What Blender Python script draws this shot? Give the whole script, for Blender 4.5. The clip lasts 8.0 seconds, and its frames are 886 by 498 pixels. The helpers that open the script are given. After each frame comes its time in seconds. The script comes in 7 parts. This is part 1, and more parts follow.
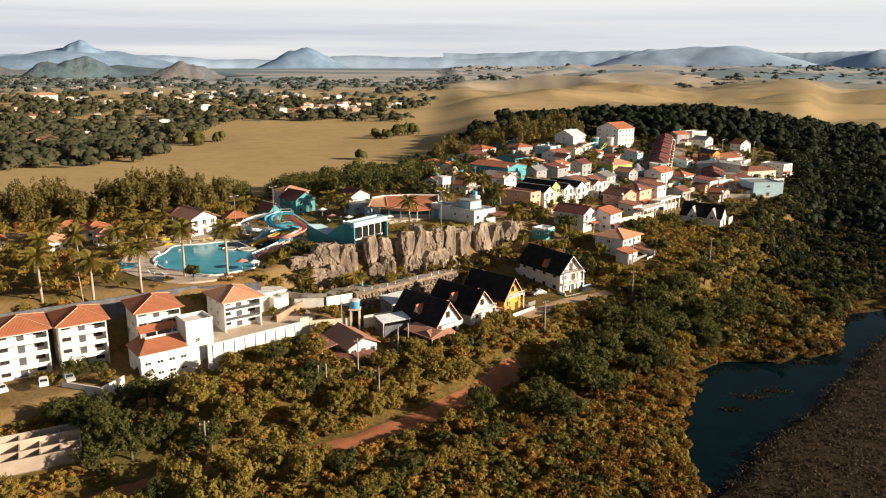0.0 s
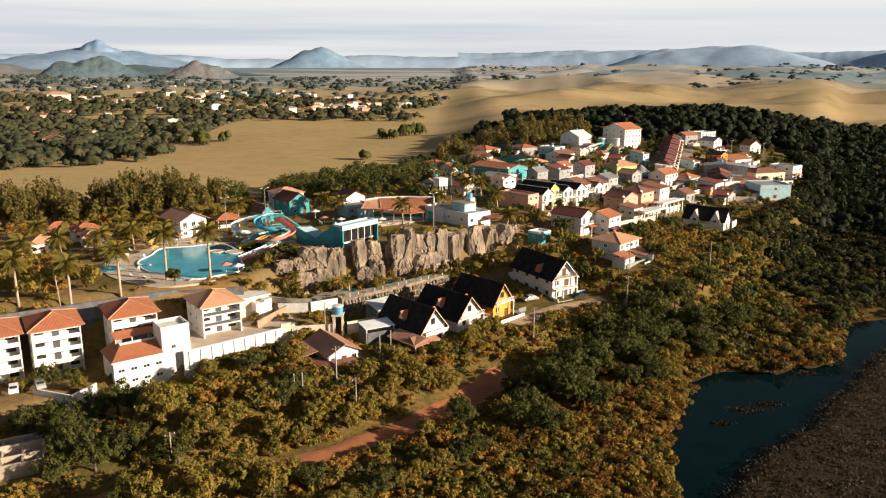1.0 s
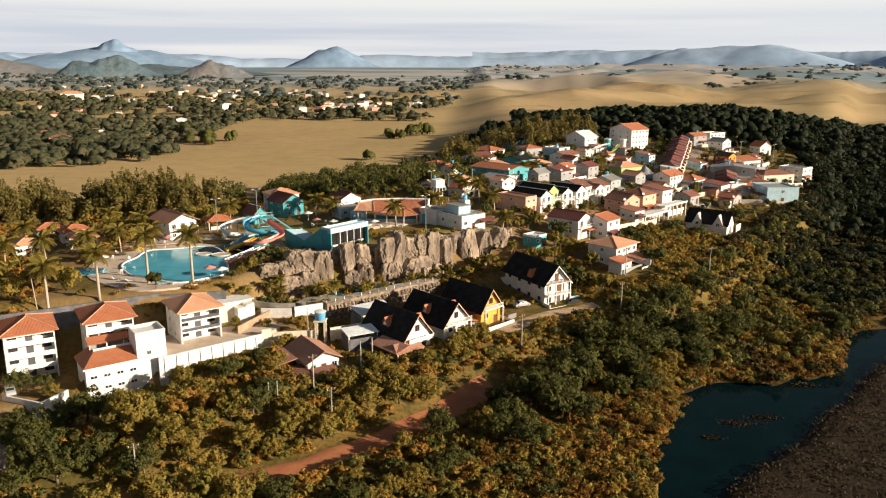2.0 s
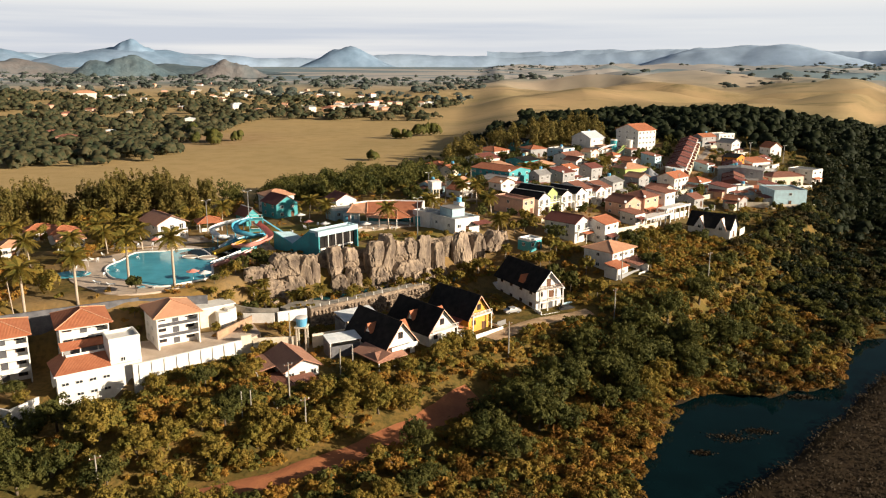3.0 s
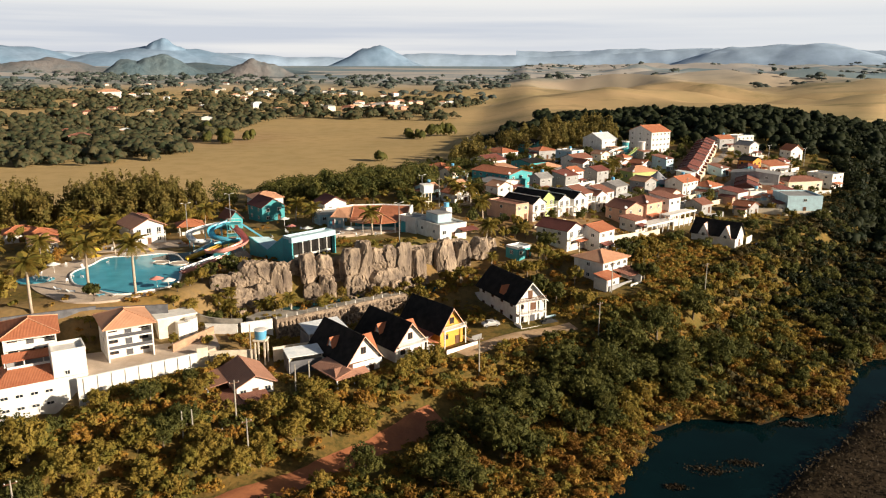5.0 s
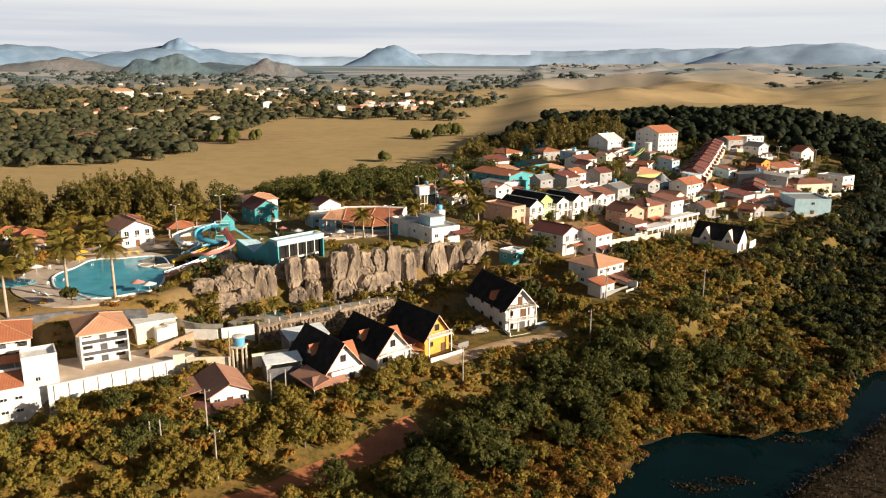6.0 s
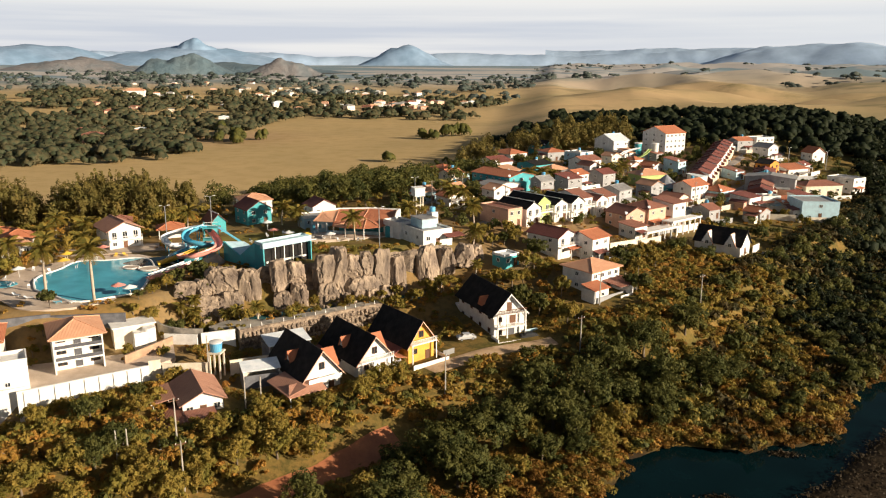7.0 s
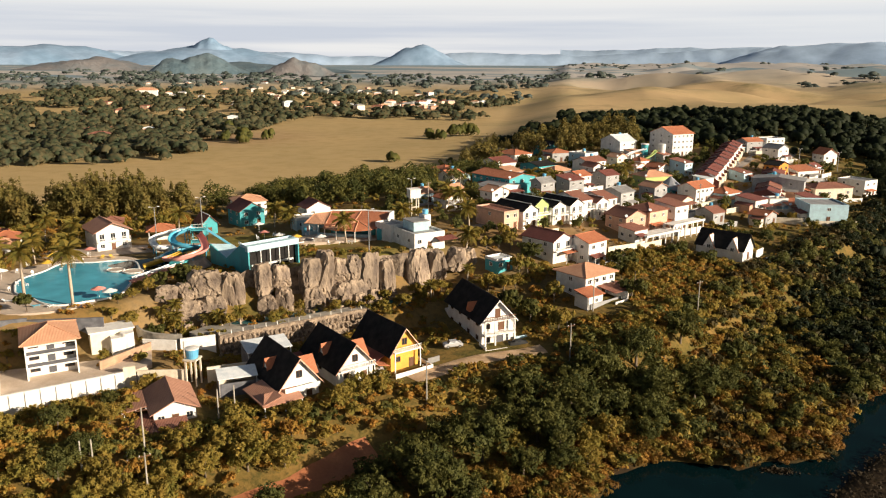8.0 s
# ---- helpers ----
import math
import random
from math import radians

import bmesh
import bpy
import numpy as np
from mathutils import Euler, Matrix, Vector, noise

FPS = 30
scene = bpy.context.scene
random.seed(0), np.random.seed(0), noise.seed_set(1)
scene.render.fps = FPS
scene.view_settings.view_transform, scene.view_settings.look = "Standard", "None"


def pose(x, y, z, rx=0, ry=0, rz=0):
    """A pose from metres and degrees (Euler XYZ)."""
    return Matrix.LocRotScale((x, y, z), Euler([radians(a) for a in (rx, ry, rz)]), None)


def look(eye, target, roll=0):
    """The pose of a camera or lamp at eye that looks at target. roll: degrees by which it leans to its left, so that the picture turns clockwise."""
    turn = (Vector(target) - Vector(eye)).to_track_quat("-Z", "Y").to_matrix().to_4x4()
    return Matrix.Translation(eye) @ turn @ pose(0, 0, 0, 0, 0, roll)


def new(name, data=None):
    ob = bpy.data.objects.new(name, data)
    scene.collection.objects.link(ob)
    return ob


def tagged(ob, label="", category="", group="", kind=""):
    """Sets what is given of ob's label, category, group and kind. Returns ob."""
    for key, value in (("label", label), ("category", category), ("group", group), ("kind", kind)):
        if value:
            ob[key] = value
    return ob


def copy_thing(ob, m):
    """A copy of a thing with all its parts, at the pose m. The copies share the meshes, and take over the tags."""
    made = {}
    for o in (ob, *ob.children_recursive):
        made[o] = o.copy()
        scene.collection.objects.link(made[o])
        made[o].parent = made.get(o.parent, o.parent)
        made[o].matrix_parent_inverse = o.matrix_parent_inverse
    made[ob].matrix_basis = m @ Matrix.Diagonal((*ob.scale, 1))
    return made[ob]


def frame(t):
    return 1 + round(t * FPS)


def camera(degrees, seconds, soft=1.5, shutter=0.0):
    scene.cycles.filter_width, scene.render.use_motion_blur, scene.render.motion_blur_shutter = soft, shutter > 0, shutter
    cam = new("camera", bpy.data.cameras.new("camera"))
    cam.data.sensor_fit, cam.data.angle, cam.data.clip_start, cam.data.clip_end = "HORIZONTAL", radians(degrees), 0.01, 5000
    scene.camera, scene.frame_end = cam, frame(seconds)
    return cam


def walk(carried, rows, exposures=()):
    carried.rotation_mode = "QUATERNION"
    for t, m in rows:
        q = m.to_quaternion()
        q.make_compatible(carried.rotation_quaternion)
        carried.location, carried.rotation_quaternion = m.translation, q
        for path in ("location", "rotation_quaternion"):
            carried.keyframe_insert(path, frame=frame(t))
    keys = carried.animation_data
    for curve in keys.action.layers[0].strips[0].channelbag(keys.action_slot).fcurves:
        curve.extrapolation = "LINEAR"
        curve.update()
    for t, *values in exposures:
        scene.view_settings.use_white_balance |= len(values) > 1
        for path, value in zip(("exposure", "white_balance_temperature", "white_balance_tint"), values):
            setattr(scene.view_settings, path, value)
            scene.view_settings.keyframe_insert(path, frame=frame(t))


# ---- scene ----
cam = camera(60.1, 8.0, soft=1.15)
METRES, EYE, TILT, LEAN, TURN = 64.0, 67.0, -13.4, 0.0, 0.0
ROWS = [
    (0.0, 0.0, 0.0, 0.0, -0.0, 0.0, -0.0),
    (0.5, 0.0513, 0.0393, 0.0091, 0.56, -0.02, -0.14),
    (1.0, 0.1017, 0.0792, 0.0183, 1.1, -0.03, -0.28),
    (1.5, 0.1514, 0.1192, 0.0273, 1.65, -0.05, -0.43),
    (3.0, 0.296, 0.2403, 0.055, 3.31, -0.11, -0.85),
    (3.5, 0.3428, 0.2816, 0.0643, 3.84, -0.13, -0.98),
    (4.0, 0.3888, 0.323, 0.0743, 4.37, -0.15, -1.12),
    (4.5, 0.4341, 0.3646, 0.0837, 4.92, -0.18, -1.27),
    (6.0, 0.5651, 0.4922, 0.1117, 6.56, -0.25, -1.68),
    (6.5, 0.6074, 0.5351, 0.1197, 7.09, -0.27, -1.82),
    (7.0, 0.6491, 0.5783, 0.1281, 7.65, -0.3, -1.95),
    (7.5, 0.6901, 0.6215, 0.137, 8.21, -0.33, -2.09),
    (8.0, 0.7301, 0.6653, 0.1465, 8.75, -0.36, -2.21),
]
walk(cam, [(t, pose(0, 0, EYE, TILT, LEAN, TURN) @ pose(METRES * x, METRES * y, METRES * z, 90 + pitch, roll, yaw)) for t, x, y, z, yaw, pitch, roll in ROWS],
     [(0.0, 0.84, 6500, 10), (8.0, 0.84, 6500, 10)])

# ---- daylight: low sun from the east-south-east, hazy sky with streaks of high cloud ----
SUN = Vector((0.915, -0.265, 0.293)).normalized()
world = bpy.data.worlds.new("sky")
scene.world = world
world.use_nodes = True
wn, wl = world.node_tree.nodes, world.node_tree.links
wn.clear()
sky = wn.new("ShaderNodeTexSky")
sky.sky_type, sky.sun_disc = "NISHITA", False
sky.sun_elevation, sky.sun_rotation = math.asin(SUN.z), math.atan2(SUN.x, SUN.y)
sky.air_density, sky.dust_density, sky.ozone_density = 1.0, 2.0, 1.0
coord = wn.new("ShaderNodeTexCoord")
squash = wn.new("ShaderNodeMapping")
squash.inputs["Scale"].default_value = (1.1, 1.1, 30.0)
wl.new(coord.outputs["Generated"], squash.inputs["Vector"])
streak = wn.new("ShaderNodeTexNoise")
streak.inputs["Scale"].default_value, streak.inputs["Detail"].default_value = 1.7, 8.0
wl.new(squash.outputs["Vector"], streak.inputs["Vector"])
ramp = wn.new("ShaderNodeValToRGB")
ramp.color_ramp.elements[0].position, ramp.color_ramp.elements[1].position = 0.42, 0.70
ramp.color_ramp.elements[0].color, ramp.color_ramp.elements[1].color = (0.70, 0.745, 0.835, 1), (0.97, 0.965, 0.96, 1)
wl.new(streak.outputs["Fac"], ramp.inputs["Fac"])
split = wn.new("ShaderNodeSeparateXYZ")
wl.new(coord.outputs["Generated"], split.inputs["Vector"])
lift = wn.new("ShaderNodeMapRange")            # the veil closes to white some way above the skyline
lift.inputs["From Min"].default_value, lift.inputs["From Max"].default_value = 0.052, 0.078
lift.interpolation_type = "SMOOTHSTEP"
wl.new(split.outputs["Z"], lift.inputs["Value"])
veil = wn.new("ShaderNodeMix")
veil.data_type = "RGBA"
veil.inputs["B"].default_value = (1.0, 0.99, 0.97, 1)
wl.new(lift.outputs["Result"], veil.inputs["Factor"])
east = wn.new("ShaderNodeMapRange")            # the cloud bank thins out towards the sun's side
east.inputs["From Min"].default_value, east.inputs["From Max"].default_value = -0.1, 0.5
east.inputs["To Max"].default_value = 0.72
wl.new(split.outputs["X"], east.inputs["Value"])
thin_bank = wn.new("ShaderNodeMix")
thin_bank.data_type = "RGBA"
thin_bank.inputs["B"].default_value = (0.93, 0.955, 0.97, 1)
wl.new(east.outputs["Result"], thin_bank.inputs["Factor"])
wl.new(ramp.outputs["Color"], thin_bank.inputs["A"])
wl.new(thin_bank.outputs["Result"], veil.inputs["A"])
gain = wn.new("ShaderNodeVectorMath")
gain.operation = "SCALE"
gain.inputs["Scale"].default_value = 16.0
wl.new(veil.outputs["Result"], gain.inputs[0])
high = wn.new("ShaderNodeMapRange")            # high overhead the sky is clear
high.inputs["From Min"].default_value, high.inputs["From Max"].default_value = 0.10, 0.17
high.inputs["To Min"].default_value, high.inputs["To Max"].default_value = 0.88, 0.03
wl.new(split.outputs["Z"], high.inputs["Value"])
both = wn.new("ShaderNodeMix")
both.data_type = "RGBA"
wl.new(high.outputs["Result"], both.inputs["Factor"])
clear = wn.new("ShaderNodeVectorMath")
clear.operation = "SCALE"
clear.inputs["Scale"].default_value = 0.82
wl.new(sky.outputs["Color"], clear.inputs[0])
wl.new(clear.outputs["Vector"], both.inputs["A"])
wl.new(gain.outputs["Vector"], both.inputs["B"])
back = wn.new("ShaderNodeBackground")
back.inputs["Strength"].default_value = 0.034
wl.new(both.outputs["Result"], back.inputs["Color"])
wl.new(back.outputs["Background"], wn.new("ShaderNodeOutputWorld").inputs["Surface"])

sun_data = bpy.data.lights.new("sun", "SUN")
sun_data.energy, sun_data.angle, sun_data.color = 5.0, radians(0.6), (1.0, 0.85, 0.66)
sun_lamp = new("sun", sun_data)
sun_lamp.matrix_world = look(SUN * 300, (0, 0, 0))

# ---- materials ----
def start(name):
    m = bpy.data.materials.new(name)
    m.use_nodes = True
    n, l = m.node_tree.nodes, m.node_tree.links
    return m, n, l, n["Principled BSDF"]


def noise_node(n, l, vector, scale, detail=5.0, rough=0.6):
    t = n.new("ShaderNodeTexNoise")
    t.inputs["Scale"].default_value, t.inputs["Detail"].default_value, t.inputs["Roughness"].default_value = scale, detail, rough
    l.new(vector, t.inputs["Vector"])
    return t.outputs["Fac"]


def ranged(n, l, value, a, b, c=0.0, d=1.0):
    t = n.new("ShaderNodeMapRange")
    t.inputs["From Min"].default_value, t.inputs["From Max"].default_value = a, b
    t.inputs["To Min"].default_value, t.inputs["To Max"].default_value = c, d
    l.new(value, t.inputs["Value"])
    return t.outputs["Result"]


def mixed(n, l, fac, a, b, how="MIX"):
    t = n.new("ShaderNodeMix")
    t.data_type, t.blend_type = "RGBA", how
    for key, v in (("Factor", fac), ("A", a), ("B", b)):
        if isinstance(v, (int, float)):
            t.inputs[key].default_value = v
        elif isinstance(v, tuple):
            t.inputs[key].default_value = (*v, 1)
        else:
            l.new(v, t.inputs[key])
    return t.outputs["Result"]


def bumped(n, l, bsdf, value, strength, distance):
    b = n.new("ShaderNodeBump")
    b.inputs["Strength"].default_value, b.inputs["Distance"].default_value = strength, distance
    l.new(value, b.inputs["Height"])
    l.new(b.outputs["Normal"], bsdf.inputs["Normal"])


def surface(name, c1, c2, scale=0.6, fine=9.0, rough=0.8, bump=0.3, depth=0.03, metal=0.0, vary=0.12, low=0.38, high=0.62):
    """A worn surface: two tones in patches, fine grain, a shift from object to object."""
    m, n, l, bsdf = start(name)
    at = n.new("ShaderNodeTexCoord").outputs["Object"]
    big, small = noise_node(n, l, at, scale), noise_node(n, l, at, fine, 4)
    col = mixed(n, l, ranged(n, l, big, low, high), c1, c2)
    shade = ranged(n, l, small, 0.3, 0.7, 0.86, 1.12)
    info = n.new("ShaderNodeObjectInfo").outputs["Random"]
    math_node = n.new("ShaderNodeMath")
    math_node.operation = "MULTIPLY"
    l.new(shade, math_node.inputs[0])
    l.new(ranged(n, l, info, 0, 1, 1 - vary, 1 + vary), math_node.inputs[1])
    grey = n.new("ShaderNodeCombineColor")
    for k in ("Red", "Green", "Blue"):
        l.new(math_node.outputs[0], grey.inputs[k])
    l.new(mixed(n, l, 1.0, col, grey.outputs["Color"], "MULTIPLY"), bsdf.inputs["Base Color"])
    bsdf.inputs["Roughness"].default_value, bsdf.inputs["Metallic"].default_value = rough, metal
    bumped(n, l, bsdf, small, bump, depth)
    return m


def foliage(name, c1, c2, c3, soft=0.36):
    """Leaves: every leaf has its own tone, every tree leans to its own."""
    m, n, l, bsdf = start(name)
    leaf = n.new("ShaderNodeNewGeometry").outputs["Random Per Island"]
    tree = n.new("ShaderNodeObjectInfo").outputs["Random"]
    at = n.new("ShaderNodeTexCoord").outputs["Object"]
    patch = noise_node(n, l, at, 0.22, 3)
    col = mixed(n, l, ranged(n, l, patch, 0.40, 0.62), mixed(n, l, ranged(n, l, leaf, 0, 1, 0.15, 0.78), c1, c2), c3)
    col = mixed(n, l, ranged(n, l, tree, 0, 1, 0, 0.45), col, c2)
    l.new(col, bsdf.inputs["Base Color"])
    bsdf.inputs["Roughness"].default_value = 0.65
    bsdf.inputs["Specular IOR Level"].default_value = 0.12
    thin = n.new("ShaderNodeBsdfTranslucent")
    l.new(col, thin.inputs["Color"])
    add = n.new("ShaderNodeMixShader")
    add.inputs["Fac"].default_value = soft
    l.new(bsdf.outputs["BSDF"], add.inputs[1])
    l.new(thin.outputs["BSDF"], add.inputs[2])
    l.new(add.outputs["Shader"], n["Material Output"].inputs["Surface"])
    return m


def tiled(name, c1, c2, c3):
    """Clay tiles: courses down the slope, some tiles darker, soot in patches."""
    m, n, l, bsdf = start(name)
    at = n.new("ShaderNodeTexCoord").outputs["Object"]
    tile = n.new("ShaderNodeTexVoronoi")
    tile.inputs["Scale"].default_value = 3.2
    l.new(at, tile.inputs["Vector"])
    big = noise_node(n, l, at, 0.45, 6)
    col = mixed(n, l, ranged(n, l, big, 0.35, 0.68), c1, c2)
    sep = n.new("ShaderNodeSeparateColor")
    l.new(tile.outputs["Color"], sep.inputs["Color"])
    col = mixed(n, l, ranged(n, l, sep.outputs["Red"], 0.0, 1.0, 0.0, 0.4), col, c3)
    info = n.new("ShaderNodeObjectInfo").outputs["Random"]
    col = mixed(n, l, ranged(n, l, info, 0, 1, 0.0, 0.35), col, c2)
    l.new(col, bsdf.inputs["Base Color"])
    bsdf.inputs["Roughness"].default_value = 0.82
    wave = n.new("ShaderNodeTexWave")
    wave.inputs["Scale"].default_value, wave.inputs["Distortion"].default_value = 1.3, 0.6
    wave.bands_direction = "X"
    l.new(at, wave.inputs["Vector"])
    bumped(n, l, bsdf, wave.outputs["Fac"], 0.5, 0.06)
    return m


WHITE = surface("white_plaster", (0.80, 0.78, 0.74), (0.68, 0.65, 0.60), vary=0.06)
CREAM = surface("cream_plaster", (0.74, 0.66, 0.52), (0.62, 0.53, 0.40))
PINK = surface("salmon_plaster", (0.66, 0.40, 0.28), (0.58, 0.34, 0.24))
YELLOW = surface("yellow_plaster", (0.70, 0.355, 0.05), (0.60, 0.28, 0.045))
ORANGE = surface("orange_plaster", (0.70, 0.26, 0.03), (0.60, 0.22, 0.03))
TEAL = surface("teal_paint", (0.05, 0.34, 0.37), (0.06, 0.28, 0.31))
AQUA = surface("pale_blue_paint", (0.42, 0.60, 0.66), (0.36, 0.50, 0.56))
GREEN = surface("lime_paint", (0.46, 0.58, 0.20), (0.40, 0.50, 0.18))
GREY = surface("grey_render", (0.36, 0.36, 0.36), (0.26, 0.26, 0.26), scale=0.35)
CONCRETE = surface("weathered_concrete", (0.40, 0.36, 0.30), (0.22, 0.20, 0.17), scale=0.3)
# grey render darkened to carry the villas' shadow on the garden walls
DARKWALL = surface("shade_grey_render", (0.15, 0.15, 0.16), (0.09, 0.09, 0.10))
BARE = surface("bare_brown_masonry", (0.40, 0.27, 0.17), (0.26, 0.16, 0.10), scale=0.4)
DARK = surface("dark_render", (0.10, 0.10, 0.11), (0.07, 0.07, 0.08))
WOOD = surface("dark_wood", (0.16, 0.07, 0.035), (0.10, 0.045, 0.02), fine=20)
TILE = tiled("clay_tiles", (0.46, 0.16, 0.07), (0.36, 0.11, 0.05), (0.52, 0.22, 0.11))
TILE_PALE = tiled("pale_clay_tiles", (0.60, 0.31, 0.18), (0.52, 0.25, 0.14), (0.64, 0.39, 0.24))
TILE_DUSTY = tiled("dusty_pink_tiles", (0.44, 0.22, 0.14), (0.36, 0.17, 0.11), (0.50, 0.28, 0.19))
TILE_BROWN = tiled("brown_tiles", (0.26, 0.10, 0.06), (0.19, 0.075, 0.05), (0.32, 0.14, 0.09))
TILE_DARK = tiled("dark_red_tiles", (0.20, 0.055, 0.04), (0.14, 0.04, 0.03), (0.25, 0.08, 0.05))
SLATE = surface("black_roofing", (0.016, 0.015, 0.015), (0.030, 0.027, 0.025), fine=5, rough=0.95)
SLATE.node_tree.nodes["Principled BSDF"].inputs["Specular IOR Level"].default_value = 0.15
SHEET = surface("grey_sheet_roof", (0.30, 0.29, 0.28), (0.22, 0.21, 0.20), rough=0.5)
WHITESHEET = surface("white_sheet_roof", (0.78, 0.80, 0.80), (0.62, 0.66, 0.68), rough=0.45)
TEALSHEET = surface("teal_sheet_roof", (0.04, 0.34, 0.38), (0.05, 0.28, 0.32), rough=0.5)
GLASS = surface("dark_window_glass", (0.02, 0.025, 0.03), (0.03, 0.035, 0.04), rough=0.12, bump=0.0)
STONE = surface("brown_rock", (0.35, 0.265, 0.185), (0.13, 0.095, 0.07), scale=0.75, fine=4.0, bump=0.9, depth=0.22, vary=0.25)
PAVE = surface("pale_paving", (0.52, 0.42, 0.33), (0.42, 0.33, 0.25), scale=0.3)
ROADS = surface("red_earth", (0.50, 0.185, 0.075), (0.40, 0.14, 0.06), scale=0.25, fine=2.0, bump=0.5, depth=0.1)
TRACK = surface("sandy_track", (0.52, 0.36, 0.22), (0.40, 0.26, 0.14), scale=0.3, fine=2.0)
ASPHALT = surface("grey_paving", (0.22, 0.19, 0.17), (0.30, 0.26, 0.22), scale=0.2)
BARK = surface("grey_bark", (0.16, 0.12, 0.08), (0.10, 0.075, 0.05), fine=6, depth=0.05)
PALMBARK = surface("pale_palm_trunk", (0.46, 0.38, 0.29), (0.36, 0.29, 0.22), fine=6)
METAL = surface("galvanised_metal", (0.45, 0.45, 0.45), (0.36, 0.36, 0.36), rough=0.4, metal=0.7)
PINKTUBE = surface("pink_fibreglass", (0.70, 0.26, 0.20), (0.62, 0.30, 0.26), rough=0.3)
BLUETUBE = surface("blue_fibreglass", (0.08, 0.40, 0.55), (0.10, 0.34, 0.48), rough=0.3)
YELTUBE = surface("yellow_fibreglass", (0.78, 0.50, 0.06), (0.68, 0.42, 0.06), rough=0.3)
WHITETUBE = surface("white_fibreglass", (0.78, 0.80, 0.80), (0.66, 0.70, 0.72), rough=0.3)
TANKBLUE = surface("blue_plastic", (0.10, 0.36, 0.60), (0.14, 0.42, 0.62), rough=0.4)
CARPAINT = surface("silver_paint", (0.62, 0.62, 0.62), (0.56, 0.56, 0.56), rough=0.25, metal=0.3, bump=0.0)
CARWHITE = surface("white_car_paint", (0.80, 0.80, 0.80), (0.76, 0.76, 0.76), rough=0.25, bump=0.0)
RUBBER = surface("black_rubber", (0.02, 0.02, 0.02), (0.03, 0.03, 0.03))
CANVAS = surface("grey_canvas", (0.26, 0.27, 0.29), (0.20, 0.21, 0.23))

LEAF_DARK = foliage("dark_green_leaves", (0.033, 0.046, 0.014), (0.098, 0.102, 0.029), (0.15, 0.135, 0.034))
LEAF_OLIVE = foliage("olive_leaves", (0.092, 0.097, 0.023), (0.26, 0.212, 0.043), (0.355, 0.225, 0.049))
LEAF_GOLD = foliage("golden_leaves", (0.24, 0.155, 0.030), (0.43, 0.25, 0.050), (0.38, 0.175, 0.040))
# dark forest green, lowered further to carry shade on the eastern slope
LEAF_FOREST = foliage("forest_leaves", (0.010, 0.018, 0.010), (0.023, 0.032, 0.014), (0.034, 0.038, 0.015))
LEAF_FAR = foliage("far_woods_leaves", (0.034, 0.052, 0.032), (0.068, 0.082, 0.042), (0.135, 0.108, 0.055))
# leaf green tinted blue and paler to paint in distant haze
LEAF_HAZE = foliage("hazy_plain_leaves", (0.060, 0.090, 0.082), (0.090, 0.115, 0.10), (0.13, 0.135, 0.11))
LEAF_EUC = foliage("tall_tree_leaves", (0.085, 0.085, 0.026), (0.20, 0.160, 0.045), (0.19, 0.135, 0.038))
LEAF_PALM = foliage("palm_leaves", (0.075, 0.085, 0.022), (0.2, 0.165, 0.036), (0.3, 0.18, 0.034))
LEAF_TUSSOCK = foliage("tussock_grass", (0.13, 0.082, 0.018), (0.25, 0.14, 0.028), (0.20, 0.092, 0.022))
# scrub colour darkened to stand in for the slope's shade
LEAF_SHADE = foliage("shaded_scrub_leaves", (0.022, 0.028, 0.011), (0.060, 0.055, 0.020), (0.095, 0.062, 0.022))
REED = foliage("brown_reeds", (0.034, 0.024, 0.012), (0.041, 0.029, 0.014), (0.032, 0.022, 0.011), 0.15)


def water(name, colour, rough, wave, deep=0.02):
    m, n, l, bsdf = start(name)
    at = n.new("ShaderNodeTexCoord").outputs["Object"]
    l.new(mixed(n, l, ranged(n, l, noise_node(n, l, at, 0.12), 0.35, 0.65), colour, tuple(c * 0.7 for c in colour)), bsdf.inputs["Base Color"])
    bsdf.inputs["Roughness"].default_value = rough
    bsdf.inputs["IOR"].default_value = 1.33
    bsdf.inputs["Specular IOR Level"].default_value = 0.10
    bumped(n, l, bsdf, noise_node(n, l, at, wave), 0.12, deep)
    return m


POND = water("dark_pond_water", (0.002, 0.011, 0.013), 0.10, 1.2)
TARN = water("teal_rock_pool_water", (0.025, 0.11, 0.12), 0.12, 1.5)
POOL = water("blue_pool_water", (0.09, 0.41, 0.53), 0.12, 1.5)


